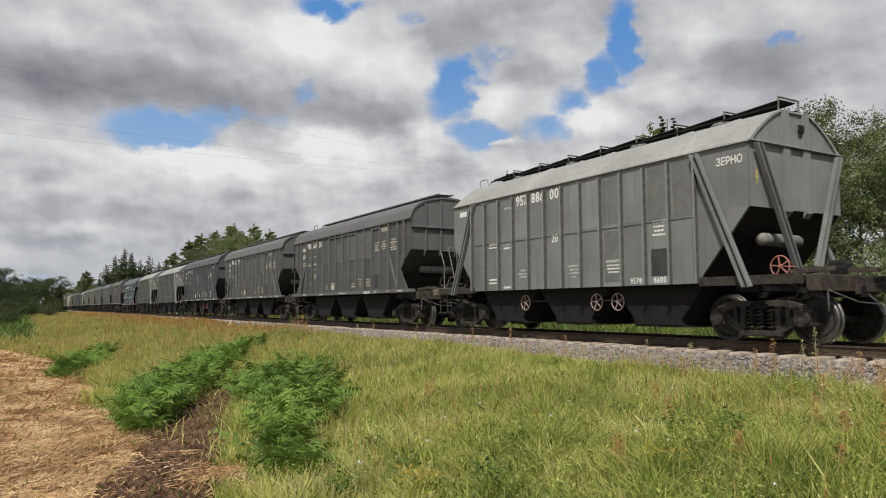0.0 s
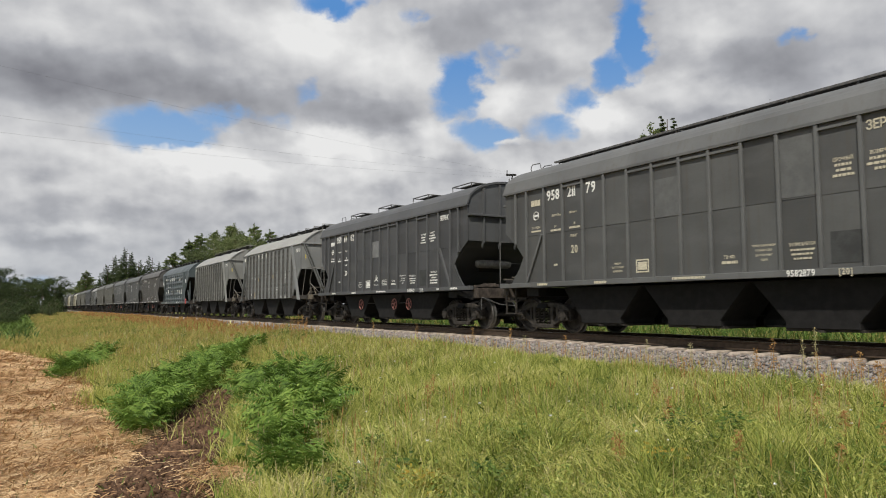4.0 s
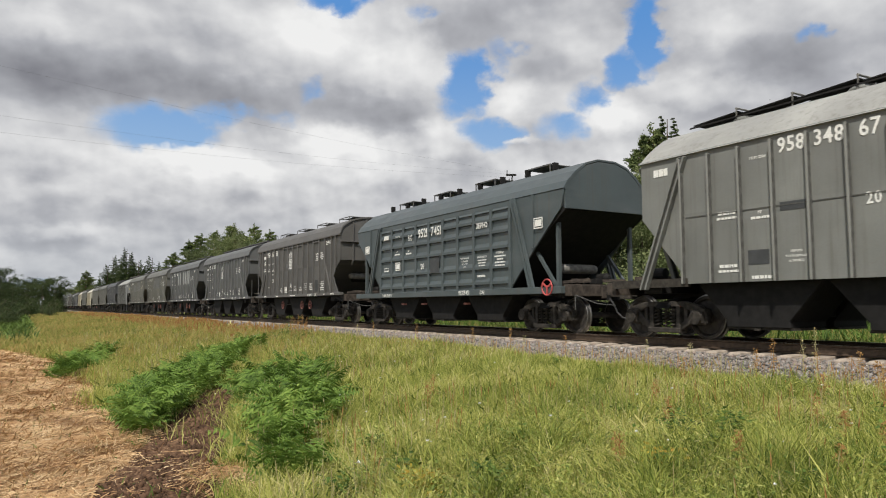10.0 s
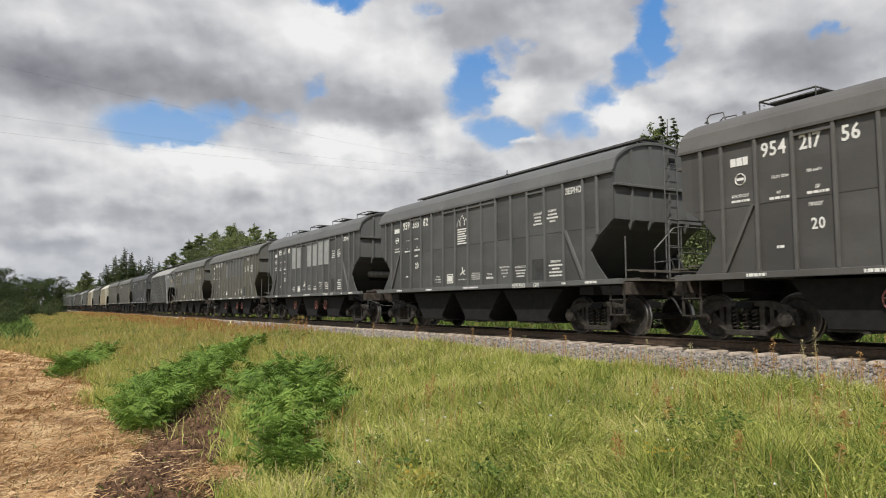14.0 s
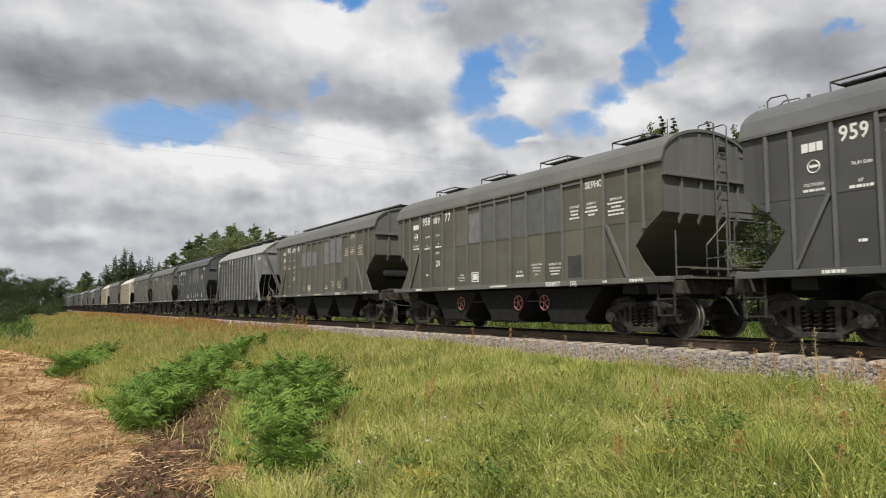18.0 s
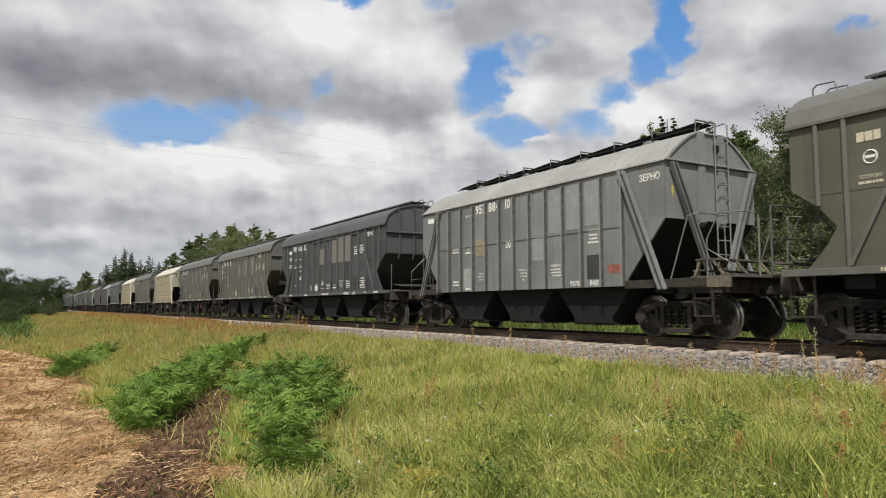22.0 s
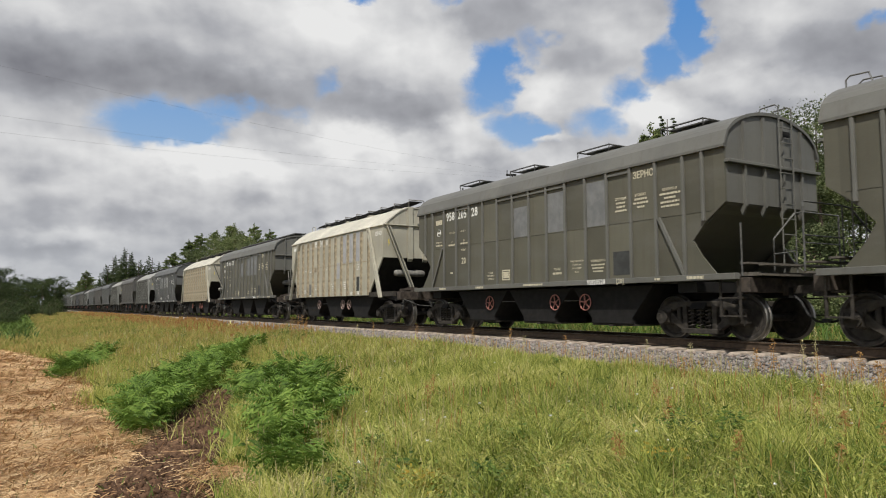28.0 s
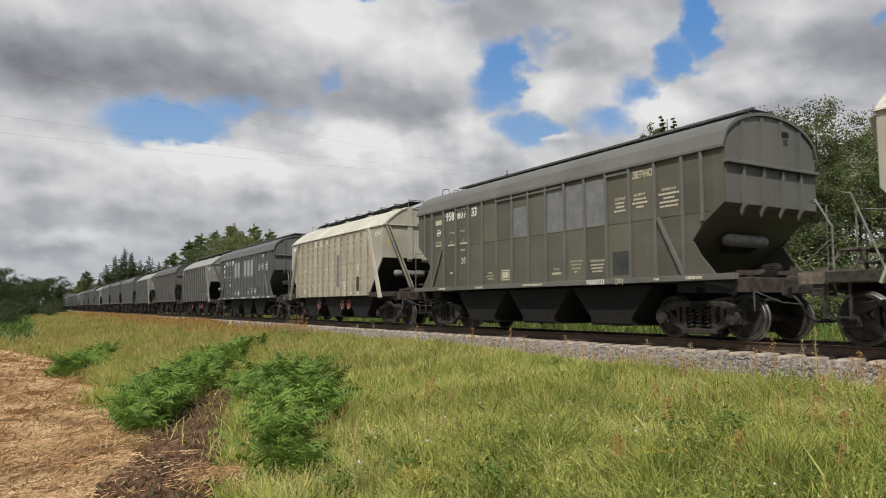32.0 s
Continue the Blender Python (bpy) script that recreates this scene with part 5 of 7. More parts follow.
def letter_wagon(w, kind, number, tone, patches):
    sets = BLOCKS[tone]
    y = {"round": -1.556, "braced": -1.547, "panelled": -1.566}[kind]
    rows = {"round": ROUND_MARKS, "braced": BRACED_MARKS, "panelled": PANEL_MARKS}[kind]
    if kind == "round":
        rows = rows + (NEW_MARKS if number.startswith("959") or number.startswith("954") else OLD_MARKS)
    for key, x, z in rows:
        mark(w, sets[key].name.split(".")[0], sets[key], x, y, z)
    groups = number.split()
    if kind == "round":
        places, size, z = (-4.18, -3.46, -2.74), 0.38, 3.66
        for key, x, z2 in ROUND_SILL:
            mark(w, sets[key].name.split(".")[0], sets[key], x, -1.630, z2)
        part("sill_number", text_mesh("sill_number", "".join(groups), 0.17, LETTER), None, w, at=pose(2.68, -1.630, 1.298))
        mark(w, "round_emblem", EMBLEM, -4.92, y, 3.17)
        if number.startswith("959") or number.startswith("954"):
            mark(w, "jacking_sign", JACK_SIGN, -0.36, y, 1.80)
    elif kind == "braced":
        places, size, z = (-1.77, -1.06, -0.36), 0.40, 3.69
        for k, x in ((0, 2.47), (4, 3.17)):
            part("sill_number", text_mesh("sill_number", "".join(groups)[k:k + 4], 0.19, LETTER), None, w, at=pose(x, y, 1.29))
    else:
        places, size, z = (-0.87, 0.05), 0.42, 3.29
        part("sill_number", text_mesh("sill_number", "".join(groups), 0.20, LETTER), None, w, at=pose(1.86, -1.606, 1.15))
        part("tare_stencil", text_mesh("tare_stencil", "ТАРА 23,50 Т", 0.15, LETTER), None, w, at=pose(-3.59, -1.606, 1.14))
        part("approval_stencil", text_mesh("approval_stencil", "ЕАС", 0.27, LETTER, 0.5), None, w, at=pose(-1.8, y, 3.19))
        mark(w, "code_figure", BLOCKS["white"]["code"], 2.89, -1.606, 1.15)
    for g, x in zip(groups, places):
        part("wagon_number", text_mesh("wagon_number", g, size, LETTER), None, w, at=pose(x, y, z))
    for x0, x1, z0, z1, mt in patches:
        bm = B()
        box(bm, x0, x1, y + 0.001, y + 0.006, z0, z1)
        part("touch_up_patch", bm, mt, w, "square of fresh paint")


R = 0.76


def panel(k0, k1, z0, z1, mt):
    """Patches over whole rib bays of a round-roofed wagon."""
    return [(k * R + 0.04, (k + 1) * R - 0.04, z0, z1, mt) for k in range(k0, k1)]


def bay(k, z0, z1, mt):
    return [(k * 0.705 + 0.05, (k + 1) * 0.705 - 0.05, z0, z1, mt)]


# index from the leading wagon: kind, paint, end with the ladder, roof walkway, number, lettering, patches
TRAIN = {
    -1: ("round", "dark", 1, "full", "", "white", []),
    0: ("braced", "grey", -1, "", "957 886 00", "white", bay(4, 2.62, 3.86, PATCH_D3) + bay(5, 2.62, 3.86, PATCH_D3) + bay(2, 1.3, 2.5, PATCH_D3)),
    1: ("round", "dark", -1, "full", "958 203 20", "old", panel(-1, 0, 2.66, 3.45, PATCH_D2) + panel(1, 4, 2.68, 3.84, PATCH_D2)),
    2: ("round", "dark", -1, "full", "958 211 79", "old", panel(-1, 0, 2.66, 3.5, PATCH_D2) + panel(3, 4, 2.68, 3.84, PATCH_D2)),
    3: ("round", "coal", -1, "hatch", "959 119 62", "white", panel(-1, 0, 2.66, 3.3, PATCH_L)),
    4: ("braced", "grey", 1, "", "958 825 44", "white", bay(1, 2.3, 2.5, PATCH_T) + bay(-3, 2.2, 2.45, PATCH_T) + bay(-4, 1.25, 1.6, PATCH_T) + bay(1, 1.25, 1.75, PATCH_L)),
    5: ("braced", "grey2", 1, "", "958 348 67", "white", bay(2, 2.58, 3.88, PATCH_D) + bay(3, 2.58, 3.88, PATCH_D) + bay(4, 2.52, 3.85, PATCH_D)
        + bay(1, 1.94, 2.62, PATCH_D) + [(3.66, 4.05, 1.50, 1.68, PATCH_R), (-2.05, -1.55, 2.46, 2.62, PATCH_D), (-2.75, -2.3, 1.50, 1.78, PATCH_D)]),
    6: ("panelled", "blue", -1, "", "9521 7451", "white", [(-0.35, 0.25, 1.85, 2.35, PATCH_D)]),
    7: ("round", "brown", -1, "hatch", "954 217 56", "white", [(-0.70, -0.06, 2.62, 3.55, PATCH_L), (-1.06, -0.86, 2.8, 2.98, PATCH_L)]),
    8: ("round", "dark", 1, "full", "959 333 62", "white", []),
    9: ("round", "dark", -1, "hatch", "959 371 40", "white", panel(-3, -1, 2.68, 3.75, PATCH_W) + panel(0, 4, 2.68, 3.84, PATCH_W)),
    10: ("round", "olive", 1, "hatch", "958 189 77", "white", panel(-2, -1, 2.68, 3.6, PATCH_L) + panel(-1, 4, 2.68, 3.84, PATCH_D2)),
    11: ("round", "olive", -1, "full", "958 299 41", "old", panel(-3, 0, 2.68, 3.38, PATCH_L) + panel(1, 4, 2.68, 3.84, PATCH_L)),
    12: ("braced", "grey", 1, "", "957 884 10", "white", bay(3, 2.66, 3.85, PATCH_N) + bay(4, 2.7, 3.85, PATCH_N) + bay(2, 2.64, 3.8, PATCH_N) + bay(1, 1.95, 2.6, PATCH_N)
         + bay(-3, 2.25, 2.75, PATCH_T) + bay(-4, 1.3, 1.9, PATCH_W) + [(3.66, 4.05, 1.50, 1.70, PATCH_R)]),
    13: ("round", "coal", 1, "full", "959 038 52", "white", panel(-1, 0, 2.68, 3.40, PATCH_LR) + panel(1, 4, 2.68, 3.84, PATCH_LR)),
    14: ("round", "olive", -1, "full", "958 204 29", "old", panel(-1, 0, 2.68, 3.45, PATCH_L) + panel(1, 2, 2.68, 3.84, PATCH_L) + panel(3, 4, 2.68, 3.84, PATCH_L)),
    15: ("round", "olive", 1, "hatch", "958 205 28", "old", panel(-1, 0, 2.64, 3.5, PATCH_L) + panel(1, 2, 2.66, 3.7, PATCH_L) + panel(3, 4, 2.66, 3.75, PATCH_L)),
    16: ("braced", "cream", -1, "", "958 348 00", "white", bay(1, 1.96, 2.66, PATCH_C) + bay(2, 2.60, 3.85, PATCH_C) + bay(3, 2.60, 3.85, PATCH_C) + bay(4, 2.62, 3.85, PATCH_C)
         + [(-2.05, -1.65, 2.36, 2.58, PATCH_T), (-2.76, -2.30, 1.26, 1.80, PATCH_D3)]),
    17: ("round", "olive", -1, "full", "958 807 33", "old", panel(-1, 0, 2.64, 3.5, PATCH_L) + panel(1, 2, 2.66, 3.8, PATCH_L) + panel(2, 4, 2.66, 3.8, PATCH_L)),
    18: ("braced", "cream", -1, "", "957 512 40", "white", bay(1, 1.6, 3.0, PATCH_L)),
    19: ("round", "dark", -1, "full", "958 161 04", "white", panel(-3, -1, 2.6, 3.6, PATCH_W) + panel(0, 3, 2.6, 3.6, PATCH_W)),
    20: ("braced", "grey2", -1, "", "957 330 61", "white", []),
}
LAST = 44
LABELS = {"round": "{} arched-roof grain hopper wagon with ribbed steel sides", "braced": "{} braced grain hopper wagon with a raised roof walkway",
          "panelled": "{} grain hopper wagon with corrugated side panels"}
TONES = {"grey": "weathered light grey", "grey2": "faded greenish grey", "dark": "dark grey", "coal": "charcoal grey", "olive": "dusty olive grey",
         "brown": "brownish dark grey", "blue": "blue-green", "cream": "rust-stained cream"}
PROTOS = {}
wagons = []
pick = random.Random(3)
for i in range(-1, LAST + 1):
    row = TRAIN.get(i) or ("round" if pick.random() < 0.8 else "braced", pick.choice(["dark", "dark", "coal", "olive", "brown"]), pick.choice([1, -1]),
                           pick.choice(["full", "hatch"]), "", "white", [])
    kind, paint, ladder, roof, number, tone, patches = row
    if i > 20 and kind == "braced":
        paint = pick.choice(["grey", "grey2"])
    FAR.clear()
    if i > 25:
        FAR.update(("spring", "axle_box", "rung", "board", "stanchion", "end_rib", "brake_rigging", "bracket", "hopper_gate", "lintel_strip"))
    key = (kind, ladder, roof, i > 25)
    x = FIRST_X - PITCH * i
    if key not in PROTOS:
        proto = {"round": lambda: grain_hopper_round(ladder, roof, PAINT["dark"]), "braced": lambda: grain_hopper_braced(ladder, PAINT["dark"]),
                 "panelled": lambda: grain_hopper_panelled(PAINT["dark"])}[kind]()
        PROTOS[key] = proto
        w = proto
    else:
        w = None
    if w is None:
        # take only the prototype's own parts, before lettering
        w = copy_thing(PROTOS[key], pose(x, TRACK_Y, 0))
    wagons.append((i, w, row, paint))
for i, w, row, paint in wagons:
    kind, _, ladder, roof, number, tone, patches = row
    w.matrix_basis = pose(FIRST_X - PITCH * i, TRACK_Y, 0)
    for o in w.children_recursive:
        if o.type == "MESH" and o.data.materials and o.data.materials[0] == PAINT["dark"]:
            o.material_slots[0].link = "OBJECT"
            kind_of = o.name.split(".")[0]
            o.material_slots[0].material = ROOF[paint] if kind_of == "roof" and paint in ROOF else (TRIM if kind_of in TRIM_PARTS else PAINT)[paint]
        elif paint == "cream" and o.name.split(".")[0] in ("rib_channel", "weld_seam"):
            # paler, rust-toned painted shade for the cream wagons' ribs and seams
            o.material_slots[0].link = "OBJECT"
            o.material_slots[0].material = CREAM_SHADE_SEAM
        elif o.name.startswith("gate_handwheel") and i in (0, 16):
            o.material_slots[0].link = "OBJECT"
            o.material_slots[0].material = FADED_RED
    tagged(w, LABELS[kind].format(TONES[paint]), "freight wagon", "wagons of the grain train")
for i, w, row, paint in wagons:
    if row[4]:
        letter_wagon(w, row[0], row[4], row[5], row[6])
    if i in (7, 8):
        mark(w, "leasing_sign", LEASE_SIGN, -0.36, -1.562, 3.10)
    if i == 0:
        part("handbrake_wheel", HANDWHEEL, None, w, "red handbrake wheel", at=pose(5.62, -0.95, 1.48))


# ---- grass, straw, ferns and flowers ----
GRASS = island_material("grass_blades", [(0.12, 0.165, 0.03), (0.34, 0.375, 0.078), (0.54, 0.52, 0.16), (0.76, 0.66, 0.36)], 0.55, 0.9, trans=0.40)
GRASS_FAR = island_material("ripening_grass", [(0.20, 0.22, 0.05), (0.34, 0.32, 0.09), (0.47, 0.36, 0.14), (0.50, 0.27, 0.09)], 0.7, 0.25, trans=0.4)
WEEDS = island_material("lush_weeds", [(0.05, 0.095, 0.018), (0.10, 0.17, 0.03), (0.17, 0.25, 0.05)], 0.6, 0.4, trans=0.3)
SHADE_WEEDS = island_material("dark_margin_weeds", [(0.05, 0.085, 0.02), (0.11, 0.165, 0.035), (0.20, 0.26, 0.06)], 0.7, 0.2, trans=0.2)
LEAFY = island_material("mixed_herb_leaves", [(0.11, 0.155, 0.036), (0.24, 0.30, 0.065), (0.40, 0.42, 0.12), (0.56, 0.50, 0.22)], 0.6, 1.6, trans=0.35)
SEED = island_material("rust_brown_seed_heads", [(0.29, 0.135, 0.05), (0.42, 0.25, 0.09), (0.50, 0.38, 0.17)], 0.8, 1.0, trans=0.2)
PALE = island_material("pale_seed_heads", [(0.38, 0.32, 0.15), (0.50, 0.44, 0.24), (0.36, 0.36, 0.16)], 0.8, 1.0, trans=0.2)
STRAW = island_material("cut_straw", [(0.36, 0.205, 0.095), (0.50, 0.32, 0.155), (0.62, 0.45, 0.25), (0.74, 0.60, 0.39)], 0.7, 1.4)
CLOD = island_material("turned_earth", [(0.05, 0.028, 0.016), (0.11, 0.062, 0.036), (0.18, 0.11, 0.065)], 0.95, 2.5)
FERN = island_material("fern_green", [(0.065, 0.120, 0.021), (0.15, 0.245, 0.042), (0.29, 0.39, 0.085)], 0.6, 1.2, trans=0.35)
PETAL = plain("white_petals", (0.78, 0.78, 0.76), 0.7, 0, 0.05, 30)
YELLOW = island_material("yellowed_leaves", [(0.30, 0.20, 0.03), (0.45, 0.34, 0.05), (0.40, 0.22, 0.04)], 0.7, 3.0, trans=0.3)


def heights(x, y):
    return np.array([ground_z(a, b) for a, b in zip(x, y)])


def drift(x, y, s, o=0.0):
    return np.array([noise.noise((a * s, b * s, o)) for a, b in zip(x, y)])


def blades(x, y, z, h, w, lean, mat, name, droop=0.35):
    """Bent blades: two quads each."""
    n = len(x)
    face, way = rng.uniform(0, math.tau, n), rng.uniform(0, math.tau, n)
    sx, sy = np.cos(face) * w / 2, np.sin(face) * w / 2
    dx, dy = np.cos(way) * lean * h, np.sin(way) * lean * h
    v = np.empty((n, 6, 3), np.float32)
    for i, (f, up, wd) in enumerate(((0.0, 0.0, 1.0), (0.35, 0.58, 0.8), (1.0, 1.0, 0.12))):
        zz = z + h * (up - droop * lean * f)
        v[:, 2 * i] = np.stack([x + dx * f - sx * wd, y + dy * f - sy * wd, zz], 1)
        v[:, 2 * i + 1] = np.stack([x + dx * f + sx * wd, y + dy * f + sy * wd, zz], 1)
    base = (np.arange(n) * 6)[:, None]
    q = np.concatenate([base + np.array([[0, 1, 3, 2]]), base + np.array([[2, 3, 5, 4]])])
    return tagged(new(name, quick_mesh(name, v.reshape(-1, 3), q, mat)), kind="stuff")


def scatter(count, x0, x1, y0, y1, reach):
    """Spots in a strip, thinning out with the distance from the path's foot at the origin."""
    got, total = [], 0
    while total < count:
        x, y = rng.uniform(x0, x1, count * 2), rng.uniform(y0, y1, count * 2)
        r = np.hypot(x, y)
        ok = rng.random(len(r)) < np.minimum(1.0, (reach / np.maximum(r, 1.0)) ** 1.6)
        got.append(np.stack([x[ok], y[ok]], 1))
        total += int(ok.sum())
    p = np.concatenate(got)[:count]
    return p[:, 0], p[:, 1]


def on_bare(x, y, more=0.0):
    """The strip of turned earth that climbs the bank between the ferns."""
    off = np.abs(y + 0.2 * drift(x, y, 1.3, 8.0) - 1.0 + 0.32 * (x + 6.7))
    return (off < np.interp(x, [-12.8, -6.5], [0.22, 0.46]) + more) & (x > -13.4)


def on_turf(x, y):
    """True where grass grows: off the straw field, the bare earth and the ballast."""
    e = y + 0.8 * drift(x, y, 0.45) + 0.25 * drift(x, y, 1.9, 2.0)
    field = (e < 1.40 + rng.uniform(-0.25, 0.25, len(x))) & (x > -28.7 + 4.76 * y)
    bare = on_bare(x, y, 0.16) & (rng.random(len(x)) < 0.96)
    edge = y > TRACK_Y - 2.72 + 0.45 * drift(x, y, 0.8, 4.0)
    pale = np.hypot((x + 6.75) / 0.75, (y - 1.62) / 0.33) + 0.4 * drift(x, y, 2.0, 3.0) < 1.0
    return ~(field | bare | edge | pale)


def lay(count, box_, reach, h, w, lean, mat, name, test=True):
    x, y = scatter(count, *box_, reach)
    if test:
        k = on_turf(x, y)
        x, y = x[k], y[k]
    r = np.hypot(x, y)
    grow = 0.86 + 0.45 * drift(x, y, 0.5, 9.0) + 0.6 * drift(x, y, 2.4, 5.0)
    # thin and low where the gravel begins
    grow *= np.interp(y, [TRACK_Y - 4.4, TRACK_Y - 2.8, TRACK_Y, TRACK_Y + 2.0], [1.0, 0.32, 0.26, 1.0])
    hh = rng.uniform(h[0], h[1], len(x)) * grow
    ww = rng.uniform(w[0], w[1], len(x)) * np.maximum(1.0, r / 9.0)
    ll = rng.uniform(lean[0], lean[1], len(x))
    return blades(x, y, heights(x, y) - 0.02, hh, ww, ll, mat, name)


tagged(lay(230000, (-16, 6, 1.2, 11.2), 7.0, (0.16, 0.42), (0.006, 0.013), (0.15, 0.95), GRASS, "meadow_grass"),
       "long green and yellowing meadow grass on the embankment", "grass")
tagged(lay(150000, (-70, -9, 0.5, 11.2), 22.0, (0.16, 0.38), (0.006, 0.010), (0.15, 0.9), GRASS, "embankment_grass"),
       "long green grass on the railway embankment", "grass")
tagged(lay(70000, (-170, -22, 1.0, 11.6), 60.0, (0.25, 0.50), (0.006, 0.010), (0.1, 0.5), GRASS_FAR, "ripening_grass"),
       "ripening orange-brown grass along the track", "grass")
tagged(lay(34000, (-60, -13, 1.2, 11.0), 24.0, (0.2, 0.44), (0.006, 0.010), (0.1, 0.7), GRASS_FAR, "seeding_grass"),
       "ochre seeding grass between the ferns and the track", "grass")
tagged(lay(26000, (-8, 5, 2.0, 9.5), 6.0, (0.12, 0.36), (0.006, 0.012), (0.6, 1.5), PALE, "dry_grass", True),
       "bleached bent grass among the green", "grass")
tagged(lay(12000, (-6.5, 1.5, 3.6, 8.6), 7.0, (0.14, 0.36), (0.006, 0.011), (0.9, 1.9), PALE, "trampled_grass"), "bleached trampled grass lying across the green", "grass")
tagged(lay(26000, (-16, 6, 1.2, 10.6), 7.0, (0.10, 0.30), (0.02, 0.045), (0.4, 1.1), WEEDS, "broad_leaved_weeds"),
       "low broad-leaved weeds among the grass", "weeds")
tagged(lay(22000, (-60, -26, -2.0, 2.2), 45.0, (0.2, 0.45), (0.008, 0.014), (0.2, 0.8), GRASS_FAR, "field_margin_grass", True),
       "ripening grass along the field margin", "grass")
tagged(lay(50000, (-170, -38, -40, 0.6), 60.0, (0.3, 0.8), (0.014, 0.026), (0.3, 1.0), SHADE_WEEDS, "field_margin_weeds", False),
       "dark green weeds along the field margin", "weeds")
tagged(lay(80000, (-90, 16, TRACK_Y + 2.7, TRACK_Y + 22), 45.0, (0.3, 0.75), (0.007, 0.012), (0.1, 0.5), GRASS_FAR, "far_verge_grass", False),
       "pale long grass on the verge beyond the track", "grass")
tagged(lay(60000, (-90, 16, TRACK_Y + 3.5, TRACK_Y + 24), 38.0, (0.4, 1.0), (0.012, 0.022), (0.2, 0.8), WEEDS, "far_verge_weeds", False),
       "green weeds on the verge beyond the track", "weeds")


tagged(lay(1500, (-40, 3, TRACK_Y - 2.95, TRACK_Y - 1.85), 11.0, (0.3, 1.2), (0.008, 0.018), (0.2, 0.9), LEAFY, "gravel_weeds", False),
       "thin green weeds pushing through the gravel", "weeds")


def seed_heads(count, box_, reach, h, mat, name, fat):
    """Thin stalks, each with a slim tapering head."""
    x, y = scatter(count, *box_, reach)
    k = on_turf(x, y) & (drift(x, y, 0.35, 6.0) > -0.1)
    x, y = x[k], y[k]
    r, n = np.hypot(x, y), int(k.sum())
    z, hh = heights(x, y), rng.uniform(h[0], h[1], n)
    ax, ay = rng.normal(0, 0.12, n) * hh, rng.normal(0, 0.12, n) * hh
    wide = np.maximum(1.0, r / 12.0)
    vs, qs = [], []
    for c, s in ((1, 0), (0, 1)):
        for f0, f1, w0, w1 in ((0.0, 0.72, 0.004, 0.003), (0.70, 0.85, 0.35 * fat, fat), (0.85, 1.0, fat, 0.2 * fat)):
            v = np.empty((n, 4, 3), np.float32)
            for i, (f, wd) in enumerate(((f0, w0), (f1, w1))):
                v[:, 2 * i] = np.stack([x + ax * f - c * wd * wide, y + ay * f - s * wd * wide, z + hh * f], 1)
                v[:, 2 * i + 1] = np.stack([x + ax * f + c * wd * wide, y + ay * f + s * wd * wide, z + hh * f], 1)
            qs.append((np.arange(n) * 4)[:, None] + np.array([[0, 1, 3, 2]]) + 4 * n * len(vs))
            vs.append(v.reshape(-1, 3))
    return tagged(new(name, quick_mesh(name, np.concatenate(vs), np.concatenate(qs), mat)), kind="stuff")


tagged(seed_heads(3000, (-40, 6, 1.5, 11.2), 14.0, (0.28, 0.46), PALE, "grass_seed_heads", 0.0045), "pale grass seed heads above the meadow", "grass")
tagged(seed_heads(900, (-12, 6, 2.4, 11.0), 8.0, (0.24, 0.42), SEED, "sorrel_stalks", 0.007), "rust-brown sorrel stalks among the grass", "sorrel")
tagged(seed_heads(360, (-16, 6, 8.8, 11.3), 11.0, (0.26, 0.46), SEED, "sorrel_fringe", 0.007), "rust-brown sorrel fringe beside the ballast", "sorrel")
tagged(seed_heads(3600, (-150, -26, 6.5, 11.6), 60.0, (0.30, 0.52), SEED, "sorrel_drift", 0.010), "drift of rust-brown sorrel along the track", "sorrel")


def herb_leaves(count, box_, reach, top, name, dense):
    """Small folded leaves on hidden stems, in drifts between the grass."""
    x, y = scatter(count, *box_, reach)
    k = on_turf(x, y) & (drift(x, y, 0.55, 15.0) + 0.5 * drift(x, y, 1.9, 16.0) > dense)
    x, y = x[k], y[k]
    n = len(x)
    z = heights(x, y) + top * rng.random(n) ** 0.7 * np.interp(y, [TRACK_Y - 4.2, TRACK_Y - 2.5], [1.0, 0.4])
    size = rng.uniform(0.010, 0.028, n) * np.maximum(1.0, np.hypot(x, y) / 9.0)
    a, rise, roll = rng.uniform(0, math.tau, n), rng.uniform(-0.6, 0.6, n), rng.uniform(-0.5, 0.5, n)
    d = np.stack([np.cos(a), np.sin(a), rise], 1) * size[:, None]
    w = np.stack([-np.sin(a), np.cos(a), roll], 1) * (size * rng.uniform(0.22, 0.42, n))[:, None]
    p = np.stack([x, y, z], 1)
    v = np.stack([p - d, p + w, p + d, p - w], 1).reshape(-1, 3)
    return tagged(new(name, quick_mesh(name, v, np.arange(4 * n).reshape(-1, 4), LEAFY)), kind="stuff")


tagged(herb_leaves(46000, (-7, 3, 2.2, 9.6), 6.0, 0.32, "mixed_herbs", -0.04), "leafy herbs growing through the grass", "weeds")
tagged(lay(14000, (-7, 2, 3.0, 9.0), 6.0, (0.2, 0.46), (0.012, 0.022), (0.7, 1.5), GRASS, "coarse_grass"), "coarse arching grass tufts", "grass")


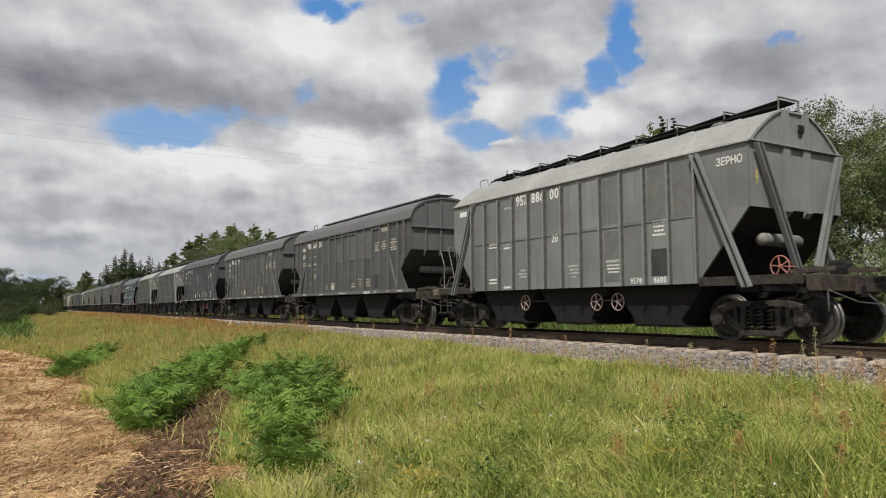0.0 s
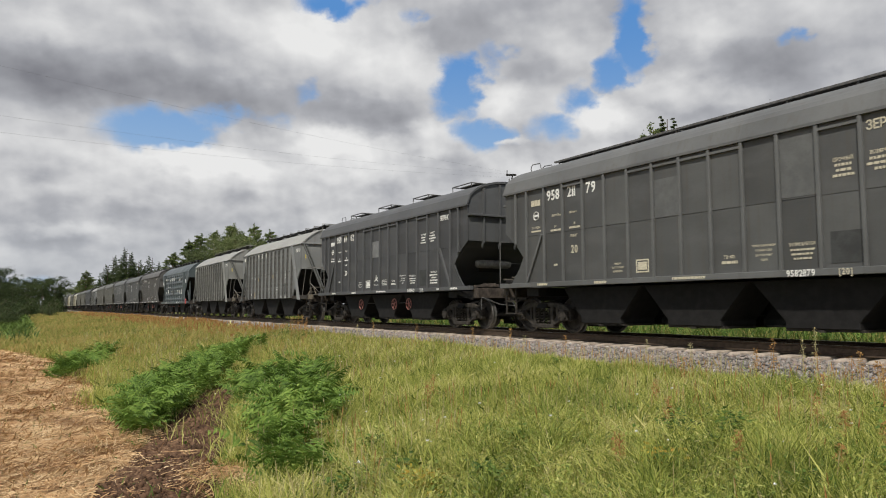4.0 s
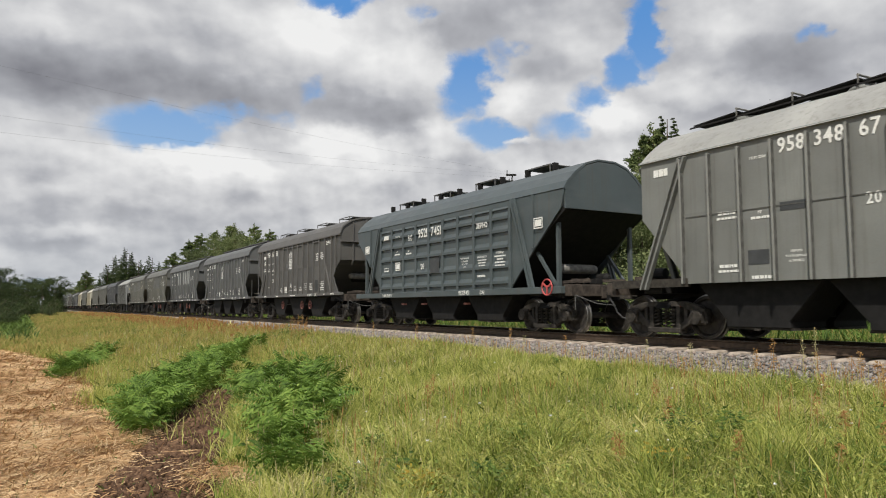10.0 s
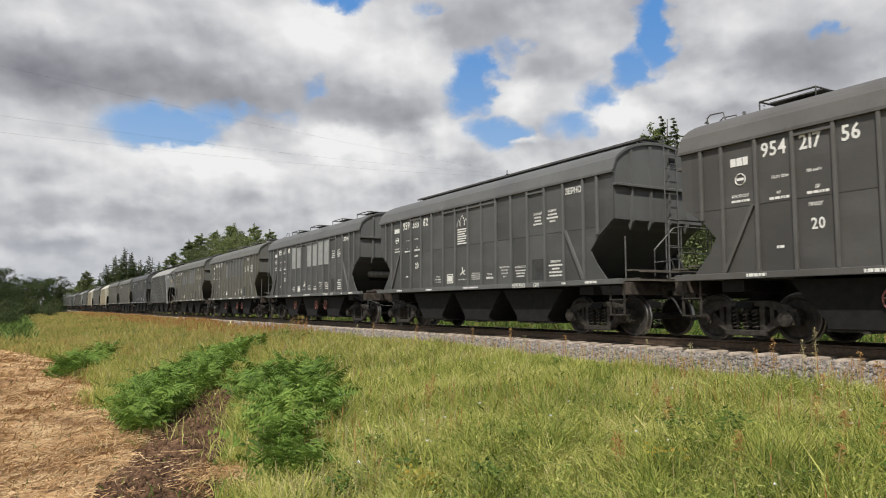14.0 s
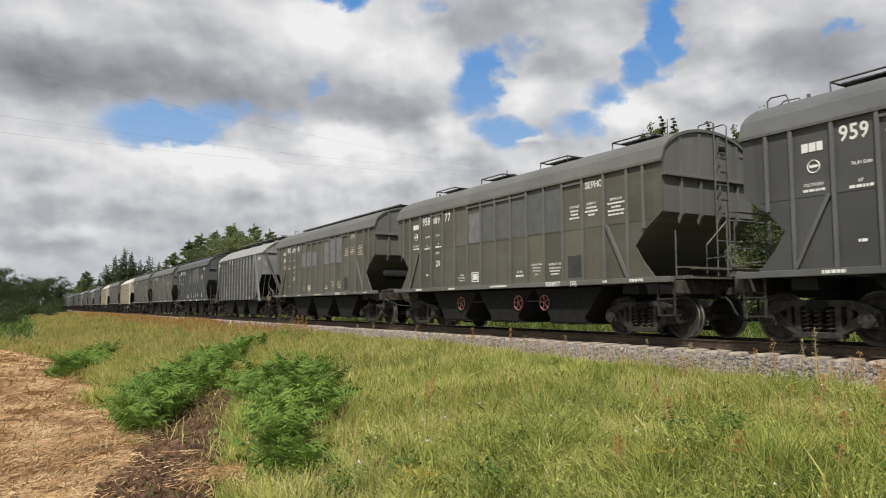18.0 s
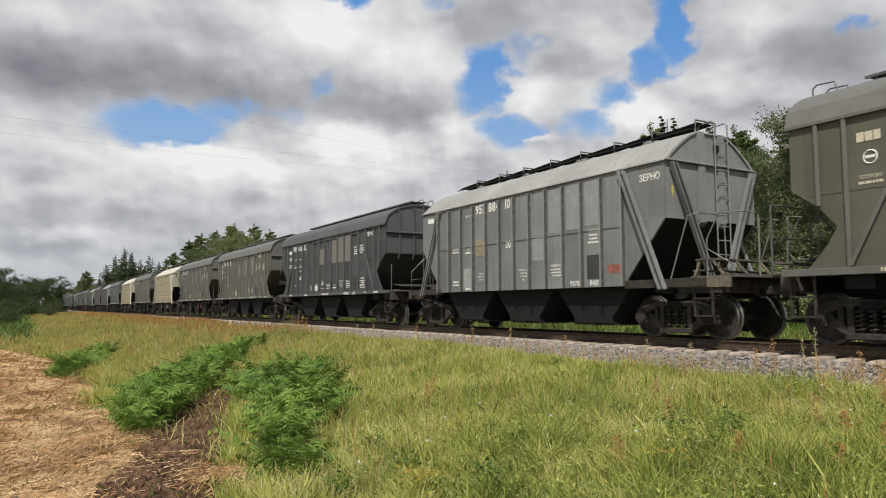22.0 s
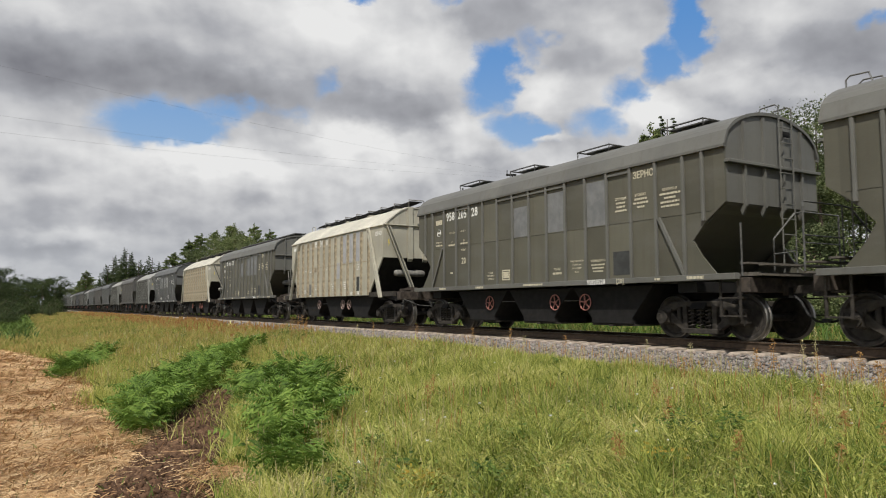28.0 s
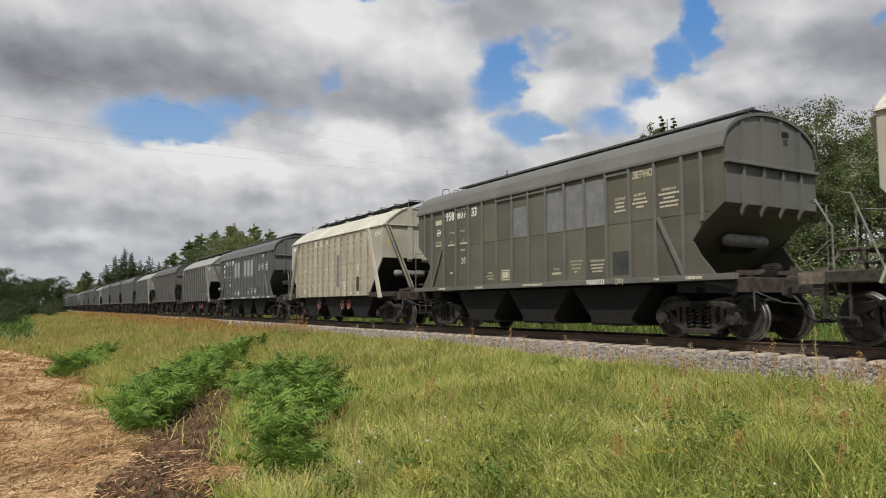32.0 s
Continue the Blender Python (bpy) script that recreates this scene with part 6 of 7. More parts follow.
def straw_litter(count):
    x, y = scatter(count, -34, 2, -9, 2.6, 9.0)
    e = y + 0.8 * drift(x, y, 0.45)
    k = (e < 1.5) & (x > -29.5 + 4.76 * y) & (drift(x, y, 0.9, 12.0) + 0.6 * drift(x, y, 2.6, 13.0) > rng.uniform(-1.1, 0.15, len(x)))
    k &= ~(on_bare(x, y, 0.05) & (rng.random(len(x)) < 0.93))
    k |= np.hypot((x + 6.75) / 0.8, (y - 1.62) / 0.35) < 1.0
    x, y = x[k], y[k]
    n = len(x)
    z = heights(x, y) + rng.uniform(0.0, 0.05, n) + 0.05 * np.maximum(0, drift(x, y, 2.6, 13.0))
    a, ln = 2.5 * drift(x, y, 1.3, 21.0) + rng.normal(0, 0.9, n), rng.uniform(0.05, 0.26, n)
    w = rng.uniform(0.0018, 0.0045, n) * np.maximum(1, np.hypot(x, y) / 9)
    up = rng.uniform(-0.03, 0.10, n) * (rng.random(n) < 0.35)
    bend = rng.normal(0, 0.9, n)
    v = np.empty((n, 6, 3), np.float32)
    for i, f in enumerate((-0.5, 0.0, 0.5)):
        aa = a + bend * f
        cx, cy = x + np.cos(aa) * ln * f, y + np.sin(aa) * ln * f
        zz = z + up * (f + 0.5) + 0.015
        v[:, 2 * i] = np.stack([cx - np.sin(aa) * w, cy + np.cos(aa) * w, zz], 1)
        v[:, 2 * i + 1] = np.stack([cx + np.sin(aa) * w, cy - np.cos(aa) * w, zz + w * 0.6], 1)
    base = (np.arange(n) * 6)[:, None]
    q = np.concatenate([base + np.array([[0, 1, 3, 2]]), base + np.array([[2, 3, 5, 4]])])
    return new("cut_straw", quick_mesh("cut_straw", v.reshape(-1, 3), q, STRAW))


tagged(lay(5000, (-30, 1, -8, 1.8), 9.0, (0.05, 0.18), (0.008, 0.02), (0.3, 1.2), WEEDS, "stubble_weeds", False), "small green weeds among the straw", "weeds")
tagged(straw_litter(240000), "dry cut straw strewn over the field", "straw", kind="stuff")


def earth_clods(count):
    """Crumbled lumps along the strip of turned earth."""
    x, y = scatter(count, -13.5, -4.5, -0.2, 3.6, 9.0)
    k = on_bare(x, y, 0.08)
    x, y = x[k], y[k]
    n = len(x)
    c = np.stack([x, y, heights(x, y) + 0.008], 1)
    size = rng.uniform(0.008, 0.045, (n, 1, 1)) ** 1.0 * rng.uniform(0.6, 1.4, (n, 6, 1))
    base = np.array([(1, 0, 0), (-1, 0, 0), (0, 1, 0), (0, -1, 0), (0, 0, 0.7), (0, 0, -0.7)], float)
    a = rng.uniform(0, math.tau, n)
    rot = np.zeros((n, 3, 3))
    rot[:, 0, 0], rot[:, 0, 1], rot[:, 1, 0], rot[:, 1, 1], rot[:, 2, 2] = np.cos(a), np.sin(a), -np.sin(a), np.cos(a), 1
    v = np.einsum("nij,njk->nik", base[None] * size, rot) + c[:, None]
    tri = np.array([(0, 2, 4), (2, 1, 4), (1, 3, 4), (3, 0, 4), (2, 0, 5), (1, 2, 5), (3, 1, 5), (0, 3, 5)])
    return new("earth_clods", quick_mesh("earth_clods", v.reshape(-1, 3), (tri[None] + (np.arange(n) * 6)[:, None, None]).reshape(-1, 3), CLOD))


tagged(earth_clods(26000), "crumbled dark brown earth on the bank", "soil", kind="stuff")


def fern_mesh(seed):
    """Bracken: a few long stalks, each carrying a broad triangular frond of tapering pinnae."""
    r = random.Random(seed)
    vs, qs = [], []

    def quad(a, b, c, d):
        k = len(vs)
        vs.extend((tuple(a), tuple(b), tuple(c), tuple(d)))
        qs.append((k, k + 1, k + 2, k + 3))

    fronds = 8
    for f in range(fronds):
        az = f * math.tau / fronds + r.uniform(-0.5, 0.5)
        out, ln, rise = Vector((math.cos(az), math.sin(az), 0)), r.uniform(0.32, 0.66), r.uniform(0.50, 0.95)
        side = Vector((-out.y, out.x, 0))
        twist = r.uniform(-0.7, 0.7)
        base = out * r.uniform(0, 0.08)

        def spine(s):
            return base + out * ln * s ** 1.5 + Vector((0, 0, rise * (1.75 * s - 0.95 * s * s)))
        for k in range(6):
            a, b = spine(k / 6), spine((k + 1) / 6)
            quad(a - side * 0.006, a + side * 0.006, b + side * 0.004, b - side * 0.004)
        steps = 9
        for k in range(steps):
            s = 0.30 + 0.68 * k / (steps - 1)
            p = spine(s)
            tang = (spine(min(1.05, s + 0.03)) - spine(s - 0.03)).normalized()
            size = r.uniform(0.75, 1.2) * (0.5 * ln + 0.12) * (0.62 * (1.0 - (s - 0.30) / 0.78) ** 0.9) + 0.015
            for sg in (-1, 1):
                d = (side * sg + tang * r.uniform(0.15, 0.8) + Vector((0, 0, sg * twist + r.uniform(-0.35, 0.30)))).normalized()
                tip = p + d * size - Vector((0, 0, size * r.uniform(0.10, 0.35)))
                mid = p.lerp(tip, 0.45) + Vector((0, 0, size * 0.06))
                w = 0.026 + 0.07 * size
                quad(p, mid - tang * w * 0.55, mid + tang * w * 0.10, p + tang * w * 0.35)
                quad(mid - tang * w * 0.55, tip - tang * 0.004, tip + tang * 0.004, mid + tang * w * 0.55)
                quad(p + tang * w * 0.30, mid - tang * w * 0.05, mid + tang * w * 0.60, p + tang * w * 0.9)
    return quick_mesh("fern", vs, qs, FERN)


FERN_KINDS = [fern_mesh(k) for k in range(5)]
# x, y, spread along the bank, spread across, how many
FERN_SPOTS = [(-18.6, 0.85, 0.8, 0.22, 9), (-20.6, 1.25, 1.2, 0.3, 13), (-23.2, 1.8, 1.5, 0.3, 11), (-25.6, 2.3, 1.0, 0.3, 5),
              (-10.0, 1.5, 0.35, 0.15, 7), (-11.0, 1.75, 0.6, 0.35, 18), (-12.2, 1.95, 0.8, 0.5, 30), (-13.6, 2.45, 1.0, 0.6, 34), (-15.3, 3.15, 1.2, 0.6, 28),
              (-17.3, 4.0, 1.3, 0.55, 22), (-19.4, 5.0, 1.4, 0.5, 15), (-21.8, 6.1, 1.4, 0.45, 10),
              (-7.2, 2.35, 0.35, 0.2, 7), (-8.1, 2.75, 0.5, 0.35, 17), (-9.1, 3.15, 0.7, 0.5, 25), (-10.3, 3.6, 0.9, 0.65, 28), (-11.6, 4.05, 1.0, 0.55, 18),
              (-13.0, 4.6, 0.9, 0.45, 10), (-6.1, 2.0, 0.4, 0.25, 4), (-10.8, 3.0, 0.7, 0.25, 8), (-12.3, 3.5, 0.7, 0.3, 8)]
fr = random.Random(11)
for cx, cy, rx, ry, count in FERN_SPOTS:
    for k in range(count):
        u, v = fr.uniform(-0.85, 0.85), fr.uniform(-0.95, 0.95)
        x = cx + u * rx
        y = cy + v * ry - 0.30 * u * rx
        gap, free = y - 1.0 + 0.32 * (x + 6.7), max(0.42, min(0.85, 0.85 + 0.08 * (x + 7.0)))
        if abs(gap) < free and x > -13.0:
            y += math.copysign(free - abs(gap) + fr.uniform(0, 0.2), gap)
        f = new("fern", FERN_KINDS[fr.randrange(5)])
        f.matrix_basis = pose(x, y, ground_z(x, y) - 0.02, fr.uniform(-18, 18), fr.uniform(-18, 18), fr.uniform(0, 360))
        sc = fr.uniform(0.40, 0.76)
        f.scale = (sc, sc, sc)
        tagged(f, "green bracken fern with arching fronds on the embankment", "fern", "ferns on the embankment")


def dock_plant(x, y, h, mat, label, seed, name="dock_plant"):
    """A stalk with a dense branched head."""
    r = random.Random(seed)
    thing = new(name)
    bm = B()
    rod(bm, [(0, 0, 0), (0.01, 0.0, h * 0.5), (0.0, 0.01, h)], [0.007, 0.005, 0.002], 5)
    part("stalk", bm, mat, thing)
    bm = B()
    for k in range(130):
        s = r.uniform(0.35, 1.0)
        a = r.uniform(0, math.tau)
        d = (0.035 + 0.05 * (1 - s)) * r.uniform(0.3, 1.2)
        c = Vector((math.cos(a) * d, math.sin(a) * d, h * s))
        k2 = r.uniform(0.008, 0.018)
        vs = [bm.verts.new(c + Vector((r.uniform(-1, 1), r.uniform(-1, 1), r.uniform(-1, 1))) * k2) for _ in range(4)]
        bm.faces.new(vs)
    part("seed_head", bm, mat, thing)
    bm = B()
    for k in range(6):
        a = r.uniform(0, math.tau)
        o = Vector((math.cos(a), math.sin(a), 0))
        t = Vector((-o.y, o.x, 0)) * 0.03
        p = [bm.verts.new(q) for q in (-t * 0.3, t * 0.3, o * 0.12 + t + Vector((0, 0, 0.1)), o * 0.22 + Vector((0, 0, 0.06)), o * 0.12 - t + Vector((0, 0, 0.1)))]
        bm.faces.new(p)
    part("leaves", bm, WEEDS, thing)
    thing.matrix_basis = pose(x, y, ground_z(x, y) - 0.01)
    return tagged(thing, label, "plant", "stalks in the grass")


for k, (x, y, h) in enumerate(((-8.0, 4.5, 0.52), (-29.5, 10.6, 0.8), (-31.0, 10.7, 0.75), (-13.6, 9.9, 0.7), (-12.0, 10.2, 0.62), (-6.6, 9.6, 0.75), (-16.0, 10.4, 0.66),
                               (-19.5, 10.6, 0.7), (-22.5, 10.5, 0.72), (-4.2, 8.0, 0.6), (-22.0, 7.4, 0.9), (-22.8, 7.9, 0.95), (-23.5, 8.0, 0.85), (-24.4, 8.6, 0.9), (-21.2, 7.6, 0.8), (-25.4, 8.9, 0.8))):
    dock_plant(x, y, h, SEED, "rust-brown dock stalk standing in the grass", k)
for k, (x, y, h) in enumerate(((-7.6, 10.6, 0.6), (-5.9, 10.4, 0.55), (-4.9, 9.2, 0.5), (-4.1, 6.6, 0.42), (-4.5, 4.4, 0.36), (-4.1, 7.9, 0.5), (-3.0, 5.1, 0.4), (-8.9, 5.1, 0.5), (-6.6, 10.7, 0.6), (-5.0, 8.2, 0.42),
                               (-3.6, 6.2, 0.4), (-4.4, 9.9, 0.55), (-5.2, 10.3, 0.6), (-5.6, 10.1, 0.6), (-4.6, 10.2, 0.5), (-4.0, 9.0, 0.5), (-3.3, 7.4, 0.45), (-3.7, 4.9, 0.42), (-5.3, 5.9, 0.4), (-3.1, 5.9, 0.42), (-6.3, 6.8, 0.42), (-7.4, 8.6, 0.5))):
    dock_plant(x, y, h, SEED, "rust-brown sorrel with loose branching heads", 80 + k, "sorrel_plant")
for k, (x, y, h) in enumerate(((-6.9, 11.15, 0.95), (-7.15, 11.2, 0.75), (-9.3, 11.0, 0.6), (-10.4, 11.0, 0.62), (-14.5, 11.0, 0.55), (-25.0, 11.0, 0.6))):
    dock_plant(x, y, h, PALE, "pale grey-green mugwort stalk beside the ballast", 40 + k, "mugwort_plant")
for k, (x, y) in enumerate(((-5.0, 2.75), (-4.2, 4.6), (-4.4, 2.4))):
    bm = B()
    r = random.Random(k)
    for j in range(90):
        a, s = r.uniform(0, math.tau), r.uniform(0.05, 0.2)
        o = Vector((math.cos(a) * s, math.sin(a) * s, r.uniform(0.08, 0.26)))
        t = Vector((r.uniform(-1, 1), r.uniform(-1, 1), r.uniform(-0.5, 0.5))) * 0.022
        u = Vector((r.uniform(-1, 1), r.uniform(-1, 1), r.uniform(-0.5, 0.5))) * 0.04
        bm.faces.new([bm.verts.new(q) for q in (o - t, o + u * 0.5, o + t, o - u)])
    tuft = new("yellowing_plant", mesh_of("yellowing_plant", bm, YELLOW))
    tuft.matrix_basis = pose(x, y, ground_z(x, y))
    tagged(tuft, "small plant with yellowed leaves in the grass", "plant")
CLUMPS = ((-4.86, 5.5, 0.42), (-4.6, 6.0, 0.38), (-4.2, 5.2, 0.30), (-3.3, 5.6, 0.36), (-5.7, 4.3, 0.30), (-3.0, 4.7, 0.34), (-6.6, 3.1, 0.26), (-5.4, 2.2, 0.30), (-3.9, 7.4, 0.36),
          (-2.4, 6.6, 0.36), (-22.6, 7.3, 0.75), (-23.6, 7.8, 0.8), (-21.6, 7.7, 0.6), (-24.8, 8.2, 0.7), (-30.0, 5.6, 0.5), (-36.0, 4.5, 0.6), (-10.4, 8.6, 0.32), (-7.7, 7.2, 0.30), (-3.5, 5.0, 0.34), (-4.2, 4.5, 0.30), (-2.9, 5.3, 0.36), (-4.9, 3.3, 0.28), (-5.6, 2.9, 0.28), (-3.2, 6.2, 0.36), (-6.0, 6.0, 0.3))
vs, qs = [], []
for k, (x, y, h) in enumerate(CLUMPS):
    r = random.Random(70 + k)
    foot = Vector((x, y, ground_z(x, y) - 0.02))
    for j in range(260):
        a, s, f = r.uniform(0, math.tau), abs(r.gauss(0, 0.5)) * h, r.uniform(0.1, 1.0)
        o = Vector((math.cos(a) * s * (1.2 - 0.6 * f), math.sin(a) * s * (1.2 - 0.6 * f), h * f * r.uniform(0.6, 1.0)))
        d = Vector((math.cos(a + r.uniform(-1, 1)), math.sin(a + r.uniform(-1, 1)), r.uniform(-0.7, 0.5))).normalized() * r.uniform(0.03, 0.07)
        t = d.cross(Vector((r.uniform(-0.4, 0.4), r.uniform(-0.4, 0.4), 1))) * 0.33
        n = len(vs)
        vs.extend(tuple(foot + q) for q in (o, o + d * 0.5 + t, o + d, o + d * 0.5 - t))
        qs.append((n, n + 1, n + 2, n + 3))
tagged(new("weed_clumps", quick_mesh("weed_clumps", vs, qs, WEEDS)), "leafy green weed clumps in the long grass", "weeds", kind="stuff")
x, y = scatter(130, -26, 2, 2.2, 10.8, 9.0)
bm = B()
for a, b in zip(x, y):
    z = ground_z(a, b) + rng.uniform(0.25, 0.42)
    k = rng.uniform(0.008, 0.018)
    for j in range(3):
        t = j * 2.1 + rng.uniform(0, 1)
        c, s = math.cos(t) * k, math.sin(t) * k
        bm.faces.new([bm.verts.new(p) for p in ((a - c, b - s, z), (a + s, b - c, z + k * 0.7), (a + c, b + s, z), (a - s, b + c, z + k))])
tagged(new("white_wildflowers", mesh_of("white_wildflowers", bm, PETAL)), "tiny white wildflowers scattered in the grass", "flowers", kind="stuff")
bm = B()
prism(bm, [(-0.20, -0.10), (0.18, -0.13), (0.24, 0.05), (-0.05, 0.15)], 0.0, 0.14, "z")
box(bm, -0.10, -0.05, -0.02, 0.03, 0.14, 0.30)
scrap = new("yellow_marker", mesh_of("yellow_marker", bm, plain("pale_yellow_plastic", (0.72, 0.70, 0.30), 0.5, 0, 0.1, 10), bevel=0.01))
scrap.matrix_basis = pose(-41.0, 10.2, ground_z(-41.0, 10.2) + 0.12)
tagged(scrap, "small yellow marker at the edge of the track", "marker")
bm = B()
prism(bm, [(-0.09, -0.06), (0.09, -0.06), (0.09, 0.06), (-0.09, 0.06)], -0.8, 0.75, "z")
prism(bm, [(-0.09, -0.06), (0.09, -0.06), (0.05, 0.06), (-0.05, 0.06)], 0.75, 0.95, "z")
kmp = new("track_marker_post", mesh_of("track_marker_post", bm, plain("whitewashed_concrete", (0.75, 0.74, 0.70), 0.8, 0, 0.1, 6)))
kmp.matrix_basis = pose(-255.0, 10.4, -0.1)
tagged(kmp, "white concrete marker post beside the track", "post")

# ---- trees ----
LEAF = island_material("leaves", [(0.06, 0.08, 0.036), (0.125, 0.155, 0.068), (0.27, 0.29, 0.15)], 0.75, 0.5, trans=0.3)
LEAF_L = island_material("light_leaves", [(0.08, 0.108, 0.04), (0.165, 0.20, 0.078), (0.32, 0.34, 0.17)], 0.75, 0.5, trans=0.3)
# darker copy of the leaves, with the left trees' shade painted in
LEAF_SHADE = island_material("dark_leaves", [(0.024, 0.038, 0.014), (0.05, 0.072, 0.025), (0.10, 0.125, 0.048)], 0.8, 0.12, trans=0.15)
NEEDLE = island_material("needles", [(0.035, 0.052, 0.022), (0.075, 0.102, 0.040), (0.15, 0.18, 0.07)], 0.8, 0.3, trans=0.25)
PINE_NEEDLE = island_material("pine_needles", [(0.06, 0.088, 0.032), (0.135, 0.17, 0.06), (0.25, 0.285, 0.11)], 0.8, 0.3, trans=0.25)
BARK = plain("bark", (0.10, 0.075, 0.055), 0.9, 0, 0.35, 5)
PINE_BARK = plain("pine_bark", (0.20, 0.105, 0.055), 0.9, 0, 0.35, 4)


def leaf_quads(points, size, flat=0.0, seed=1):
    g = np.random.default_rng(seed)
    n = len(points)
    u, v = g.normal(size=(n, 3)), g.normal(size=(n, 3))
    u[:, 2] *= 1 - flat
    u /= np.linalg.norm(u, axis=1, keepdims=True)
    v -= u * np.sum(u * v, axis=1, keepdims=True)
    v /= np.linalg.norm(v, axis=1, keepdims=True)
    s = (size * g.uniform(0.6, 1.3, n))[:, None]
    p = np.asarray(points)
    vs = np.stack([p - u * s, p + v * s * 0.45, p + u * s, p - v * s * 0.45], 1).reshape(-1, 3)
    return vs, np.arange(4 * n).reshape(-1, 4)


def tree_trunk(h, r, limbs, seed, bark):
    """Tapered trunk with limbs; gives the mesh and the limbs' ends."""
    g = random.Random(seed)
    bm = B()
    pts, lean = [], (g.uniform(-0.03, 0.03), g.uniform(-0.03, 0.03))
    for k in range(7):
        s = k / 6
        pts.append((lean[0] * h * s + g.uniform(-0.05, 0.05), lean[1] * h * s + g.uniform(-0.05, 0.05), h * 0.96 * s))
    rod(bm, pts, [r * (1 - 0.9 * k / 6) for k in range(7)], 8)
    tips = []
    for s, ln, rise in limbs:
        a = g.uniform(0, math.tau)
        b = Vector((lean[0] * h * s, lean[1] * h * s, h * 0.96 * s))
        e = b + Vector((math.cos(a) * ln, math.sin(a) * ln, rise * ln))
        m = b.lerp(e, 0.5) + Vector((0, 0, 0.08 * ln))
        rod(bm, [b, m, e], [r * 0.35 * (1.1 - s), r * 0.22 * (1.1 - s), 0.012], 5)
        tips.append((b, m, e))
    return mesh_of("trunk", bm, bark), tips


def make_tree(kind, h, seed):
    g = np.random.default_rng(seed)
    r = random.Random(seed)
    pts = []
    if kind == "broadleaf":
        limbs = [(r.uniform(0.18, 0.95), 0.0, r.uniform(0.3, 0.9)) for _ in range(26)]
        limbs = [(s, h * 0.26 * math.sin(math.pi * min(1, 0.22 + 0.78 * (1 - s) * 1.05)) * r.uniform(0.6, 1.15) + 0.3, k) for s, _, k in limbs]
        trunk, tips = tree_trunk(h, h * 0.014, limbs, seed, BARK)
        for b, m, e in tips:
            for _ in range(7):
                c = np.array(m.lerp(e, r.uniform(-0.3, 1.1))) + g.normal(0, 0.36, 3)
                pts.append(c + g.normal(0, 1, (120, 3)) * np.array([0.30, 0.30, 0.26]) * r.uniform(0.6, 1.3))
        mat, size, flat = LEAF if seed % 2 else LEAF_L, 0.082, 0.4
    elif kind == "pine":
        # up-swept boughs, each a spray of needle tufts, shorter towards a ragged point
        limbs = [(0.30 + 0.68 * (k + r.random()) / 80, 0, r.uniform(0.15, 0.75)) for k in range(80)]
        limbs = [(s, (h * 0.20 * (1.02 - s) ** 0.75 + 0.15) * r.choice((0.45, 0.8, 1.0, 1.25)), k) for s, _, k in limbs]
        trunk, tips = tree_trunk(h, h * 0.013, limbs, seed, PINE_BARK)
        for b, m, e in tips:
            ln = (e - b).length
            n = int(110 + 85 * ln)
            s = g.uniform(0.25, 1.08, n) ** 0.8
            along = np.array(b)[None] * (1 - s)[:, None] + np.array(e)[None] * s[:, None]
            twig = g.normal(0, 1, (n, 3)) * (0.07 + 0.13 * ln * np.sin(np.pi * np.clip(s * 0.85, 0, 1)))[:, None] * np.array([1, 1, 0.45])
            along[:, 2] += 0.12 * g.random(n)
            pts.append(along + twig)
        pts.append(np.array([0, 0, h * 0.96]) + g.normal(0, 1, (60, 3)) * np.array([0.1, 0.1, 0.30]))
        mat, size, flat = PINE_NEEDLE, 0.125, 0.0
    elif kind == "spruce":
        # tiers of drooping boughs under a thin leader
        trunk, tips = tree_trunk(h, h * 0.013, [], seed, BARK)
        for k in range(300):
            lev = 1 - 0.95 * ((k + 0.5) / 300) ** 0.62
            rad = h * 0.21 * (1 - lev) ** 0.85 + 0.05
            a, ln = k * 2.4 + r.uniform(-0.6, 0.6), rad * r.choice((0.55, 0.8, 1.0, 1.2))
            m = int(18 + 28 * ln)
            s = g.uniform(0.05, 1.0, m)
            side = g.normal(0, 1, m) * (0.03 + 0.16 * ln * (1 - s))
            x = s * ln
            zz = h * lev - 0.42 * x + 0.30 * x * s - 0.10 * np.abs(g.normal(0, 1, m)) * (0.2 + ln * 0.4)
            pts.append(np.stack([math.cos(a) * x - math.sin(a) * side, math.sin(a) * x + math.cos(a) * side, zz], 1))
        mat, size, flat = NEEDLE, 0.125, 0.2
    else:
        limbs = [(r.uniform(0.05, 0.6), h * r.uniform(0.3, 0.6), r.uniform(0.5, 1.6)) for _ in range(16)]
        trunk, tips = tree_trunk(h * 0.8, h * 0.014, limbs, seed, BARK)
        for b, m, e in tips:
            for _ in range(3):
                c = np.array(b.lerp(e, r.uniform(0.3, 1.05))) + g.normal(0, 0.2, 3)
                pts.append(c + g.normal(0, 1, (60, 3)) * 0.26)
        mat, size, flat = LEAF_L if seed % 2 else LEAF, 0.075, 0.3
    p = np.concatenate(pts)
    p[:, 2] = np.maximum(p[:, 2], 0.05)
    crown = quick_mesh("crown", *leaf_quads(p, size, flat, seed), mat)
    return trunk, crown, h


